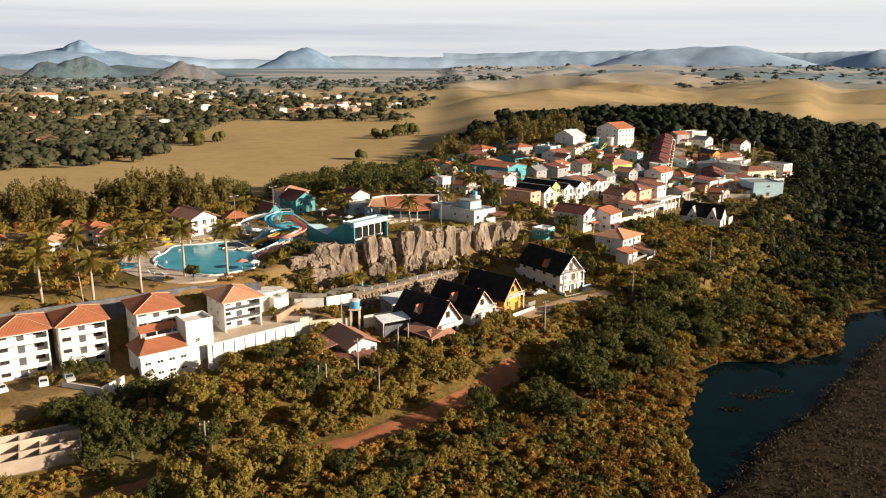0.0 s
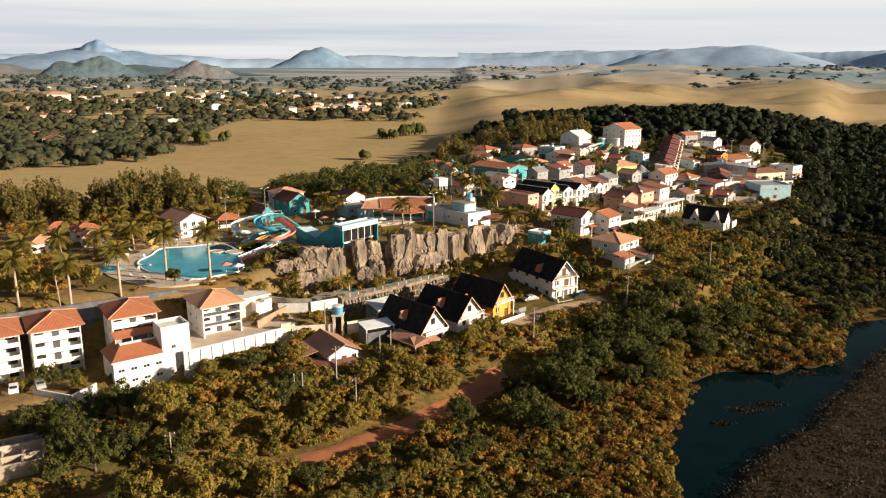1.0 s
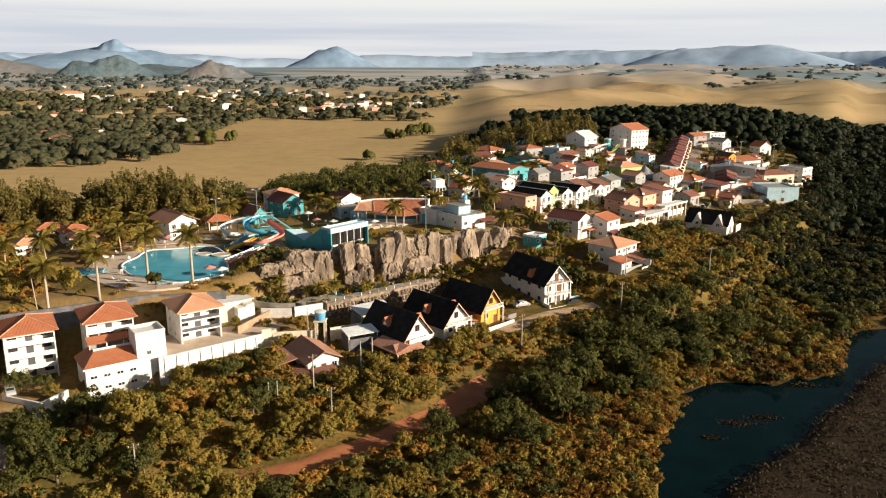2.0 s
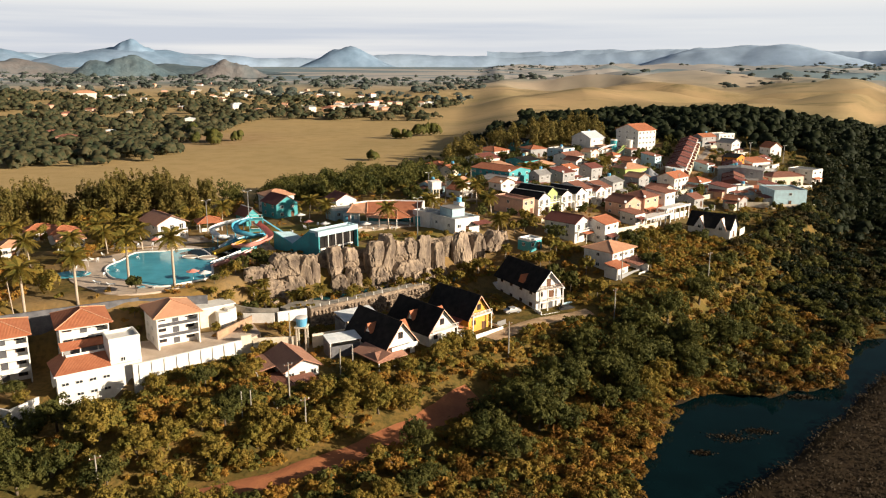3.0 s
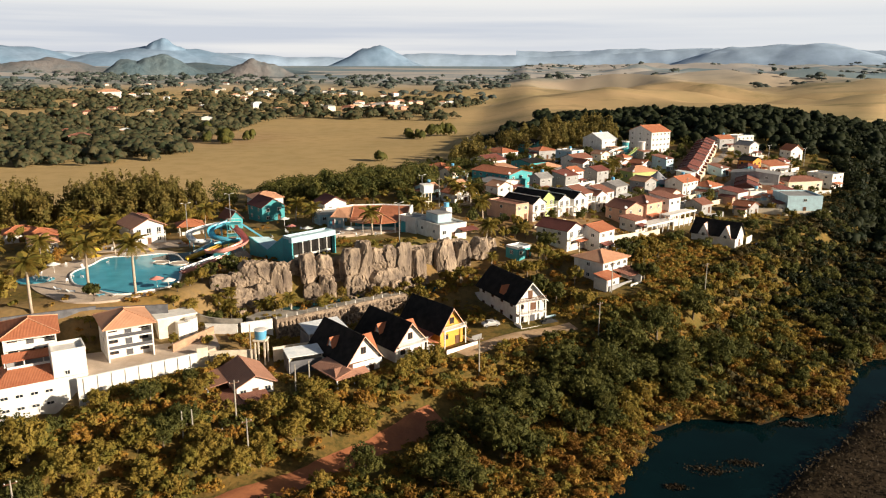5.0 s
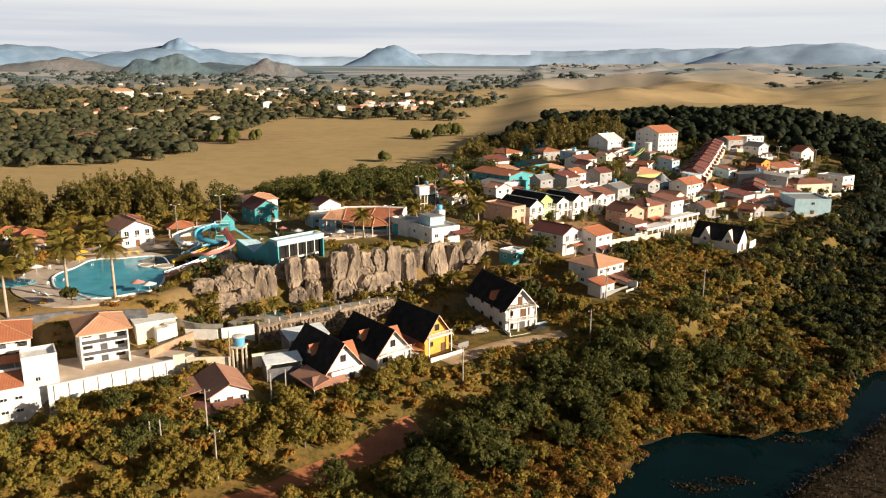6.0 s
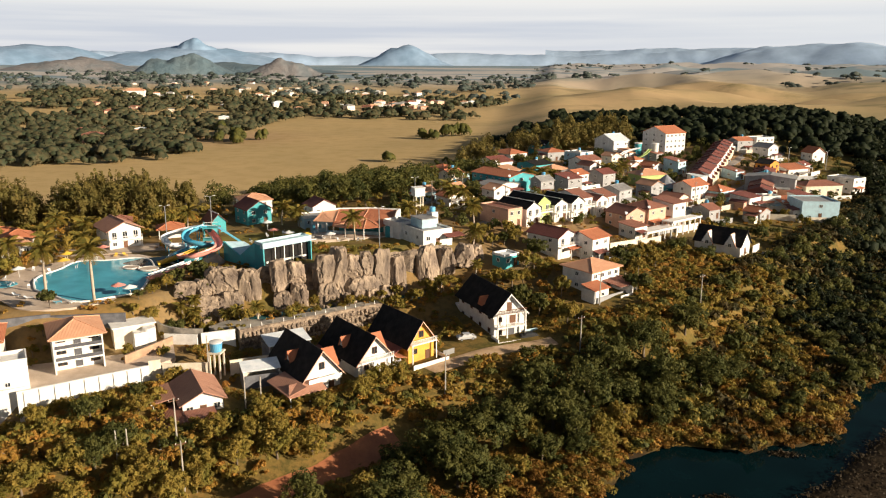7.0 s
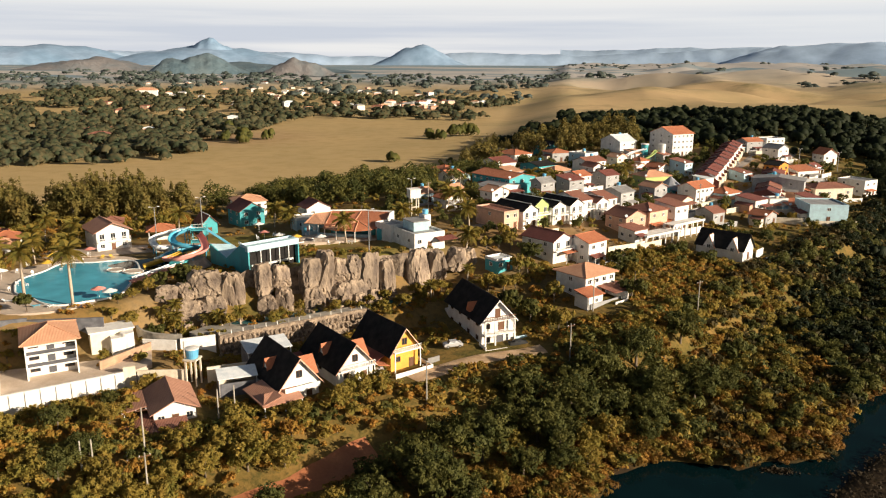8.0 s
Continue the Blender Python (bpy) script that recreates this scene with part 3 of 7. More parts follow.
def house(label, x, y, rot, w, d, h, roof="gable", rise=1.6, wall=None, tile=None, z=None, over=0.45, storeys=2, front=2, side=2, right=0, name="house",
          category="house", group="village houses", cap=None, balcony=False, margin=2.0, frame_mat=None, front_door=True):
    """A house whose front left corner stands at x, y; its front runs along rot degrees. Returns the thing."""
    wall, tile = wall or WHITE, tile or TILE
    ca, sa = math.cos(radians(rot)), math.sin(radians(rot))
    if z is None:
        z = sum(height(x + a * ca - b * sa, y + a * sa + b * ca) for a, b in ((0, 0), (w, 0), (w, d), (0, d))) / 4
    t = thing(name, label, category, pose(x, y, z, 0, 0, rot), group)
    foot = -2.2
    flat = roof in ("hip", "flat")
    s = Shape()
    if roof == "gable":
        s.add([(0, 0, foot), (w, 0, foot), (w, 0, h), (w / 2, 0, h + rise), (0, 0, h), (0, d, foot), (w, d, foot), (w, d, h), (w / 2, d, h + rise), (0, d, h)],
              [(0, 1, 2, 3, 4), (9, 8, 7, 6, 5), (0, 5, 6, 1), (1, 6, 7, 2), (2, 7, 8, 3), (3, 8, 9, 4), (4, 9, 5, 0)])
    elif roof == "side":
        s.add([(0, 0, foot), (0, d, foot), (0, d, h), (0, d / 2, h + rise), (0, 0, h), (w, 0, foot), (w, d, foot), (w, d, h), (w, d / 2, h + rise), (w, 0, h)],
              [(0, 1, 2, 3, 4), (9, 8, 7, 6, 5), (0, 5, 6, 1), (1, 6, 7, 2), (2, 7, 8, 3), (3, 8, 9, 4), (4, 9, 5, 0)])
    elif roof == "lean":
        s.prism([(0, 0), (w, 0), (w, d), (0, d)], foot, [h, h, h + rise, h + rise])
    else:
        s.box(0, w, 0, d, foot, h - (0.13 if roof == "hip" else 0.3))
    part("wall", s, wall, t)
    roof_parts(t, w, d, h, roof, rise, over, tile, cap)
    sh = h / storeys
    for k in range(storeys):
        zc = k * sh + sh * 0.56
        for i in range(front):
            xx = w * (i + 0.5) / front
            if k == 0 and i == front // 2 and front_door:
                door(t, pose(xx, 0, 0.02))
            elif balcony and k == storeys - 1:
                window(t, pose(xx, 0, k * sh + 1.1), 1.3, 2.0, frame_mat)
            else:
                window(t, pose(xx, 0, zc), 1.2, 1.1, frame_mat)
        for i in range(side):
            window(t, pose(0, d * (i + 0.5) / side, zc, 0, 0, -90), 1.1, 1.0, frame_mat)
        for i in range(right):
            window(t, pose(w, d * (i + 0.5) / right, zc, 0, 0, 90), 1.1, 1.0, frame_mat)
    if balcony:
        balcony_parts(t, 0, w, 1.2, (storeys - 1) * sh, h)
    if group == "village houses" and name == "house":
        house_extras(t, w, d, h, roof, rise, storeys, random.Random(int(x * 13 + y * 7)))
    for u in range(int(w // 4) + 1):
        for v in range(int(d // 4) + 1):
            a, b = min(u * 4 + 1, w), min(v * 4 + 1, d)
            keep(x + a * ca - b * sa, y + a * sa + b * ca, 2.5 + margin)
    return t


def house_extras(t, w, d, h, roof, rise, storeys, r):
    """What grows on village houses: a porch, an annexe, a garden wall, a tank or a dish on the roof."""
    if r.random() < 0.65:
        a, b = (0.1, w * 0.62) if r.random() < 0.5 else (w * 0.38, w - 0.1)
        z = min(h / storeys, 3.0) - 0.25
        part("porch_roof", Shape().slab([(a, -2.3, z - 0.45), (b, -2.3, z - 0.45), (b, -0.003, z), (a, -0.003, z)], 0.12), r.choice((TILE_BROWN, TILE_DARK, TILE, SHEET)), t)
        for xx in (a + 0.1, b - 0.25):
            part("porch_post", Shape().box(xx, xx + 0.15, -2.2, -2.05, -2.0, z - 0.56), WHITE, t)
    if r.random() < 0.5:
        y0, y1, z = d * 0.1, d * r.uniform(0.5, 0.85), r.uniform(2.3, 2.9)
        part("annexe_wall", Shape().box(-2.4, -0.003, y0, y1, -2.2, z), r.choice((WHITE, CREAM, AQUA, PINK)), t)
        part("annexe_roof", Shape().slab([(-2.7, y0 - 0.25, z + 0.1), (-0.003, y0 - 0.25, z + 0.65), (-0.003, y1 + 0.25, z + 0.65), (-2.7, y1 + 0.25, z + 0.1)], 0.11), r.choice((TILE_BROWN, TILE_DARK, TILE, SHEET)), t)
        window(t, pose(-1.2, y0, 1.3), 0.9, 0.8)
    if r.random() < 0.55:
        part("garden_wall", Shape().box(-2.8, w + 1.2, -4.4, -4.22, -2.2, r.uniform(0.7, 1.5)), r.choice((WHITE, CREAM, GREY)), t)
    if roof in ("flat", "side") and r.random() < 0.7:
        z = h + (0.1 if roof == "flat" else rise * 0.75)
        part("tank_stand", Shape().box(w * 0.7 - 0.6, w * 0.7 + 0.6, d * 0.62 - 0.6, d * 0.62 + 0.6, h - 0.3, z + 0.5), CREAM, t)
        part("roof_tank", Shape().tube([(w * 0.7, d * 0.62, z + 0.5), (w * 0.7, d * 0.62, z + 1.4), (w * 0.7, d * 0.62, z + 1.6)], [0.6, 0.7, 0.3], 12), TANKBLUE, t, "blue plastic roof tank")
    elif r.random() < 0.5:
        part("dish", Shape().tube([(0.3, 0.3, h + 0.5), (0.2, 0.15, h + 0.62)], [0.12, 0.5], 10), WHITETUBE, t)


def balcony_parts(t, x0, x1, depth, z, top, rail_mat=None, posts=True):
    part("balcony_slab", Shape().box(x0, x1, -depth, -0.003, z - 0.16, z), WHITE, t)
    s = Shape().box(x0, x1, -depth, -depth + 0.06, z + 0.85, z + 0.95).box(x0, x1, -depth, -depth + 0.06, z, z + 0.12)
    n = max(2, int((x1 - x0) / 0.35))
    for i in range(n + 1):
        xx = x0 + 0.03 + (x1 - x0 - 0.06) * i / n
        s.box(xx - 0.03, xx + 0.03, -depth + 0.004, -depth + 0.054, z + 0.12, z + 0.85)
    part("railing", s, rail_mat or WHITE, t)
    if posts:
        for xx in (x0 + 0.1, x1 - 0.1):
            part("post", Shape().box(xx - 0.1, xx + 0.1, -depth + 0.08, -depth + 0.28, z - 2.6 if z > 2 else 0, z - 0.17), WHITE, t)

# ---- the land ----
def spaced(lo, dense0, dense1, hi, step, grow=1.13):
    out = list(np.arange(dense0, dense1 + 0.1, step))
    s = step
    while out[-1] < hi:
        s *= grow
        out.append(min(out[-1] + s, hi))
    s, low = step, []
    p = dense0
    while p > lo:
        s *= grow
        p = max(p - s, lo)
        low.append(p)
    return low[::-1] + out


def land():
    xs, ys = spaced(-4900, -110, 130, 4900, 2.6, 1.055), spaced(-1500, 92, 270, 4900, 2.6, 1.035)
    nx, ny = len(xs), len(ys)
    verts, masks = [], {k: [] for k in ("field", "hills", "marsh", "soil", "lawn", "distance")}
    for y in ys:
        for x in xs:
            verts.append((x, y, height(x, y)))
            s, _ = bluff(x, y)
            far = math.hypot(x, y)
            back = 0.62 * (y - 300) - 0.78 * (x + 95)
            w = 14 * lump(x, y, 60, 4.0) + 6 * lump(x, y, 22, 6.0)
            masks["field"].append(max(smooth(-12, 18, back + w) * smooth(0, 60, s), 0.0))
            masks["hills"].append(smooth(620, 720, y + w * 2 - 0.12 * x) * smooth(-80, 40, x + w) + 0.6 * smooth(380, 470, y + w) * smooth(240, 300, x + w))
            masks["marsh"].append((1 - smooth(-3, 4, reed_line(x, y) + 0.15 * w)) * smooth(20, 40, x) * (1 - smooth(215, 250, y)) + smooth(0.0, 0.12, pond(x, y)))
            masks["soil"].append(smooth(10, 60, s) * smooth(-20, 50, x) * (1 - smooth(440, 480, y)) * 0.75 * (1 - smooth(10, 40, back)) + 0.4 * smooth(2, 12, s) * (1 - smooth(-20, 30, x)) * smooth(-0.35, 0.25, lump(x, y, 14, 5.0)) * (1 - smooth(-60, -20, back)) + 0.85 * math.exp(-((x + 205) / 50) ** 2 - ((y - 600) / 55) ** 2) + 0.6 * math.exp(-((x + 170) / 80) ** 2 - ((y - 930) / 50) ** 2))
            lw = max(smooth(1.15, 0.9, math.hypot(((x + 32) * 0.94 + (y - 240) * 0.34) / 30, ((y - 240) * 0.94 - (x + 32) * 0.34) / 14)), smooth(1.15, 0.9, math.hypot(((x - 0) * 0.74 + (y - 229) * 0.67) / 21, ((y - 229) * 0.74 - (x - 0) * 0.67) / 8.5)))
            masks["lawn"].append(lw * smooth(-0.5, -0.1, lump(x, y, 9, 1.0)))
            # share of the painted haze in the ground colour, growing with distance
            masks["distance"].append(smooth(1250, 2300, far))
    faces = [(j * nx + i, j * nx + i + 1, (j + 1) * nx + i + 1, (j + 1) * nx + i) for j in range(ny - 1) for i in range(nx - 1)]
    me = bpy.data.meshes.new("ground")
    me.from_pydata(verts, [], faces)
    for key, vals in masks.items():
        a = me.attributes.new(key, "FLOAT", "POINT")
        a.data.foreach_set("value", np.clip(np.array(vals, np.float32), 0, 1))
    me.polygons.foreach_set("use_smooth", [True] * len(faces))
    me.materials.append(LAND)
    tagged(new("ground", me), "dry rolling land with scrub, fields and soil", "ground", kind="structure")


land()


def sheet(name, pts, z, material, label, category, kind="structure", thick=0.25):
    """A level plate with a wavering outline."""
    ob = part(name, Shape().prism(pts, z - thick, z), material)
    return tagged(ob, label, category, kind=kind)


def oval(cx, cy, rx, ry, rot=0.0, n=40, wob=0.0, seed=0.0):
    c, s = math.cos(radians(rot)), math.sin(radians(rot))
    out = []
    for i in range(n):
        a = 2 * math.pi * i / n
        k = 1 + wob * noise.noise(Vector((math.cos(a) * 1.6, math.sin(a) * 1.6, seed)))
        x, y = rx * k * math.cos(a), ry * k * math.sin(a)
        out.append((cx + x * c - y * s, cy + x * s + y * c))
    return out


sheet("water", [(25, 60), (170, 60), (170, 235), (25, 235)], 0.55, POND, "still dark pond water among reeds", "water", thick=0.3)


def ribbon(name, path, width, material, label, category, lift=0.08, n=70):
    """A road that follows the land."""
    pts = [Vector((x, y, 0)) for x, y in path]
    line = []
    for i in range(len(pts) - 1):
        p0, p1, p2, p3 = pts[max(i - 1, 0)], pts[i], pts[i + 1], pts[min(i + 2, len(pts) - 1)]
        for k in range(n // (len(pts) - 1)):
            u = k / (n // (len(pts) - 1))
            line.append(0.5 * ((2 * p1) + (p2 - p0) * u + (2 * p0 - 5 * p1 + 4 * p2 - p3) * u * u + (3 * p1 - p0 - 3 * p2 + p3) * u ** 3))
    line.append(pts[-1])
    s = Shape()
    verts, m = [], 7
    for i, p in enumerate(line):
        d = (line[min(i + 1, len(line) - 1)] - line[max(i - 1, 0)]).normalized()
        side = Vector((-d.y, d.x, 0))
        wd = width * (1 + 0.25 * noise.noise(Vector((p.x / 6, p.y / 6, 3))))
        for k in range(m):
            q = p + side * wd * (k / (m - 1) - 0.5)
            verts.append((q.x, q.y, height(q.x, q.y) + (lift if 0 < k < m - 1 else -0.3)))
        keep(p.x, p.y, width * 0.5)
    s.add(verts, [(i * m + k, i * m + k + 1, (i + 1) * m + k + 1, (i + 1) * m + k) for i in range(len(line) - 1) for k in range(m - 1)])
    return tagged(part(name, s, material, soft=True), label, category, kind="structure")


ribbon("road", [(-95, 84), (-62, 101), (-45, 112), (-30, 118.5), (-17, 124.5), (-9.5, 130.8), (-2.3, 137.4), (4, 143.5), (10, 150), (17, 158)], 7.8, ROADS, "rutted red earth road below the houses", "road")
ribbon("track", [(20, 176.5), (27, 184.5), (34, 190), (44, 195)], 6.0, TRACK, "sandy track in front of the chalets", "track", 0.06)
ribbon("street", [(20, 262), (45, 300), (70, 335), (92, 360), (118, 400), (150, 470)], 5.0, ASPHALT, "grey paved village street", "street", 0.06)
ribbon("street", [(100, 330), (125, 375), (150, 430), (165, 470)], 4.5, ASPHALT, "grey paved village street", "street", 0.07)


# ---- the distance ----
def hill(name, px, dist, half, tall, material, label, seed, flat=0.0, ridge=0.0, base=40.0, sharp=False):
    """A far hill in the direction of px (tangent of the bearing), with a rounded or a flat top."""
    s = Shape()
    n, m = 44, 12
    cx, cy = dist * px / math.hypot(1, px), dist / math.hypot(1, px)
    ux, uy = cy / dist, -cx / dist
    verts = []
    for j in range(m):
        for i in range(n):
            a, b = 2 * i / (n - 1) - 1, 2 * j / (m - 1) - 1
            prof = max(0, 1 - abs(a) ** (1.6 + flat)) ** (1.5 - 0.5 * flat) * (1 - b * b) if not sharp else (1 - abs(a)) ** (1.7 if a < 0 else 1.35) * (1 - b * b)
            w = noise.fractal(Vector((a * 2.3 + seed, b * 1.2, seed)), 0.8, 2.0, 5)
            z = base + tall * prof * (1 + ridge * w) + 4 * w
            verts.append((cx + ux * a * half + cx / dist * b * half * 0.45, cy + uy * a * half + cy / dist * b * half * 0.45, z))
    s.add(verts, [(j * n + i, j * n + i + 1, (j + 1) * n + i + 1, (j + 1) * n + i) for j in range(m - 1) for i in range(n - 1)])
    return tagged(part(name, s, material, soft=True), label, "mountain", kind="structure")


def far_range(name, dist, low, high, seed, material, label, t0=-1.1, t1=1.3):
    """A long ragged range along the skyline."""
    s = Shape()
    n, m = 260, 5
    verts = []
    for j in range(m):
        for i in range(n):
            tb = t0 + (t1 - t0) * i / (n - 1)
            f = noise.fractal(Vector((tb * 3.1 + seed, seed, 0)), 0.7, 2.1, 6) * 0.5 + 0.45
            e = (0, 0.55, 1.0, 0.6, 0)[j]
            r = dist + (j - 2) * 60
            verts.append((r * tb / math.hypot(1, tb), r / math.hypot(1, tb), 38 + (low + (high - low) * max(f, 0)) * e + 6 * noise.noise(Vector((tb * 40, j, seed)))))
    s.add(verts, [(j * n + i, j * n + i + 1, (j + 1) * n + i + 1, (j + 1) * n + i) for j in range(m - 1) for i in range(n - 1)])
    return tagged(part(name, s, material, soft=True), label, "mountains", kind="structure")


def bearing(px):
    return (px - 784) / 1358.0


# the blue of these ranges and hills is painted haze
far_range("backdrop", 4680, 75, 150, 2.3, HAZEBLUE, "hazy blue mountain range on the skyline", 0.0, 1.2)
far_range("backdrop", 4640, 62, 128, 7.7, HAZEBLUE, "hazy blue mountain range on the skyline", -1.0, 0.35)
hill("backdrop", bearing(158), 4380, 680, 112, HAZENEAR, "haze-blue mountain with a rocky peak", 1.0, ridge=0.12, base=50)
hill("backdrop", bearing(163), 4300, 235, 142, HAZENEAR, "haze-blue rocky peak", 2.2, ridge=0.10, base=46)
hill("backdrop", bearing(544), 4350, 290, 112, HAZENEAR, "haze-blue cone-shaped mountain", 3.0, ridge=0.10, base=52)
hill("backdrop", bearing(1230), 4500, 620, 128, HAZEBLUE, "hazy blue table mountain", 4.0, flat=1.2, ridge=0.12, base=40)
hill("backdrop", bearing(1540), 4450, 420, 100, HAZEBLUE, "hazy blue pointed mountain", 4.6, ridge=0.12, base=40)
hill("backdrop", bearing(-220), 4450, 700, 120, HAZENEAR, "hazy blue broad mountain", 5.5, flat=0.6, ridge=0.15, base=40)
hill("backdrop", bearing(150), 2700, 175, 62, HAZEGREEN, "wooded hill tinted by haze beyond the plain", 6.0, flat=0.6, ridge=0.2, base=28)
hill("backdrop", bearing(341), 2500, 130, 48, HAZEBROWN, "bare brown hill tinted by haze beyond the plain", 7.0, flat=0.4, ridge=0.2, base=28)
hill("backdrop", bearing(240), 3000, 420, 32, HAZEGREEN, "low wooded ridge tinted by haze beyond the plain", 8.0, ridge=0.2, base=36)
hill("backdrop", bearing(-60), 3000, 300, 50, HAZEBROWN, "low brown ridge tinted by haze beyond the plain", 9.0, ridge=0.25, base=34)

# ---- the villas above the retaining wall ----
def villa(label, x, y, rot, w, d, z, eave, tile, open_floors=2):
    """A white villa with a hipped roof and deep loggias on its front."""
    t = thing("villa", label, "house", pose(x, y, z, 0, 0, rot), "villas above the wall")
    h = eave - z
    sh = h / (open_floors + 1)
    s = Shape().box(0, w, 2.2, d, -2.5, h - 0.13)
    s.box(0, 0.25, 0, 2.197, -2.5, h - 0.13).box(w - 0.25, w, 0, 2.197, -2.5, h - 0.13)
    part("wall", s, WHITE, t)
    for k in range(open_floors + 1):
        z0 = k * sh
        if k:
            part("floor_slab", Shape().box(0.253, w - 0.253, 0.02, 2.197, z0 - 0.15, z0 + 0.15), WHITE, t)
            part("railing", Shape().box(0.26, w - 0.26, 0.04, 0.10, z0 + 0.154, z0 + 0.8), DARK if tile is TILE_PALE else WHITE, t)
        for i in range(3):
            xx = w * (i + 0.5) / 3
            if i == 1:
                door(t, pose(xx, 2.2, z0 + 0.16), 1.1, 1.9, DARK)
            else:
                window(t, pose(xx, 2.2, z0 + sh * 0.58), 1.7, 1.2, WOOD)
        for i in range(2):
            window(t, pose(0, 2.5 + (d - 3) * (i + 0.4) / 2, z0 + sh * 0.58, 0, 0, -90), 0.9, 0.9)
    part("lintel", Shape().box(0.253, w - 0.253, 0.02, 0.3, h - 0.6, h - 0.13), WHITE, t)
    roof_parts(t, w, d, h, "hip", 2.1, 0.75, tile, TILE_PALE)
    ca, sa = math.cos(radians(rot)), math.sin(radians(rot))
    for u in range(4):
        for v in range(5):
            a, b = u * w / 3, v * d / 4 - 0.5
            keep(x + a * ca - b * sa, y + a * sa + b * ca, 2.6)
    return t


villa("white three-storey villa with pale tiled hip roof and loggias", -47.8, 159.6, 38, 8.6, 10.0, 10.1, 17.0, TILE_PALE)
villa("white villa with orange tiled hip roof above a terrace", -64.0, 152.2, 34, 9.0, 10.5, 9.8, 17.0, TILE)
villa("white villa with orange tiled hip roof and wooden shutters", -77.6, 146.6, 34, 9.0, 10.5, 6.0, 16.0, TILE, 3)
villa("white villa with orange tiled roof over open parking", -86.9, 139.6, 34, 9.6, 10.5, 6.0, 16.3, TILE, 3)

# lower terrace house in front of the second villa
terrace = thing("terrace_house", "white terrace house with clay lean-to roofs", "house", pose(-60.4, 143.6, 5.4, 0, 0, 38), "villas above the wall")
part("wall", Shape().box(0, 15.0, 0, 8.2, -3, 5.3), WHITE, terrace)
part("roof_slope", Shape().slab([(-0.4, -0.5, 5.45), (9.6, -0.5, 5.45), (9.6, 4.6, 7.0), (2.6, 4.6, 7.0)], 0.16), TILE, terrace)
part("roof_slope", Shape().slab([(-0.4, 8.4, 5.45), (-0.4, -0.5, 5.45), (2.6, 4.6, 7.0), (2.6, 8.4, 7.0)], 0.16), TILE, terrace)
part("eaves_board", Shape().box(-0.45, 9.6, -0.56, -0.504, 5.2, 5.5), WHITE, terrace)
part("stair_tower", Shape().box(9.7, 15.4, 0.6, 6.0, -3, 9.8), WHITE, terrace)
part("tower_parapet", Shape().box(9.65, 15.45, 0.55, 0.8, 9.8, 10.4).box(9.65, 15.45, 5.8, 6.05, 9.8, 10.4).box(9.65, 9.9, 0.8, 5.8, 9.8, 10.4).box(15.2, 15.45, 0.8, 5.8, 9.8, 10.4), WHITE, terrace)
part("porch_roof", Shape().slab([(2.0, 6.2, 7.9), (10.0, 6.2, 7.9), (10.0, 8.8, 8.7), (2.0, 8.8, 8.7)], 0.15), TILE, terrace)
part("loggia_wall", Shape().box(2.6, 10.0, 8.3, 8.6, 5.3, 8.4), GREY, terrace)
part("terrace_parapet", Shape().box(2.6, 9.6, 4.65, 4.8, 6.9, 7.4), WHITE, terrace)
for i in range(3):
    part("porch_post", Shape().box(2.2 + i * 3.2, 2.4 + i * 3.2, 6.25, 6.45, 5.3, 7.8), WHITE, terrace)
for k in range(2):
    for i in range(4):
        window(terrace, pose(1.4 + 2.4 * i, 0, 1.0 + 2.4 * k), 1.3, 0.7)
window(terrace, pose(12.0, 0.6, 3.0), 0.9, 0.9)
window(terrace, pose(12.0, 0.6, 6.0), 0.9, 0.9)
for a in range(0, 16, 3):
    for b in range(0, 9, 3):
        keep(-60.4 + a * 0.788 - b * 0.616, 143.6 + a * 0.616 + b * 0.788, 2.8)


def wall_line(name, p, q, z0, z1, thick, material, label, pilasters=0, group="", top=None):
    """A free-standing wall from p to q with optional pilasters and a coping."""
    length = math.dist(p, q)
    rot = math.degrees(math.atan2(q[1] - p[1], q[0] - p[0]))
    t = thing(name, label, "wall", pose(p[0], p[1], z0, 0, 0, rot), group)
    part("wall_body", Shape().box(0, length, 0, thick, -1.5, z1 - z0), material, t)
    part("coping", Shape().box(-0.05, length + 0.05, -0.06, thick + 0.06, z1 - z0 + 0.003, z1 - z0 + 0.12), material, t)
    for i in range(pilasters):
        xx = length * (i + 0.5) / pilasters
        part("pilaster", Shape().box(xx - 0.2, xx + 0.2, -0.22, -0.003, -1.5, z1 - z0 - 0.1), material, t)
    for i in range(int(length / 3) + 1):
        keep(p[0] + (q[0] - p[0]) * i * 3 / length, p[1] + (q[1] - p[1]) * i * 3 / length, 1.6)
    return t


wall_line("retaining_wall", (-49.0, 150.4), (-32.4, 165.1), 6.0, 10.5, 0.4, WHITE, "tall stained white retaining wall with pilasters", 9)
wall_line("gate_pier", (-32.4, 165.1), (-30.6, 166.3), 7.0, 11.4, 0.5, CREAM, "cream gate pier at the end of the retaining wall")
wall_line("boundary_wall", (-30.4, 166.4), (-21.5, 168.4), 8.4, 10.4, 0.25, CREAM, "low plastered boundary wall behind the cottage")
wall_line("boundary_wall", (-18.5, 170.4), (-8, 176.5), 8.6, 10.2, 0.25, CREAM, "low plastered boundary wall behind the sheds")
# the villas' shadow on these two walls is painted by their dark colour
wall_line("garden_wall", (-96, 150), (-58, 174), 13.0, 16.6, 0.3, DARKWALL, "grey wall in painted shade below the palms", 0)
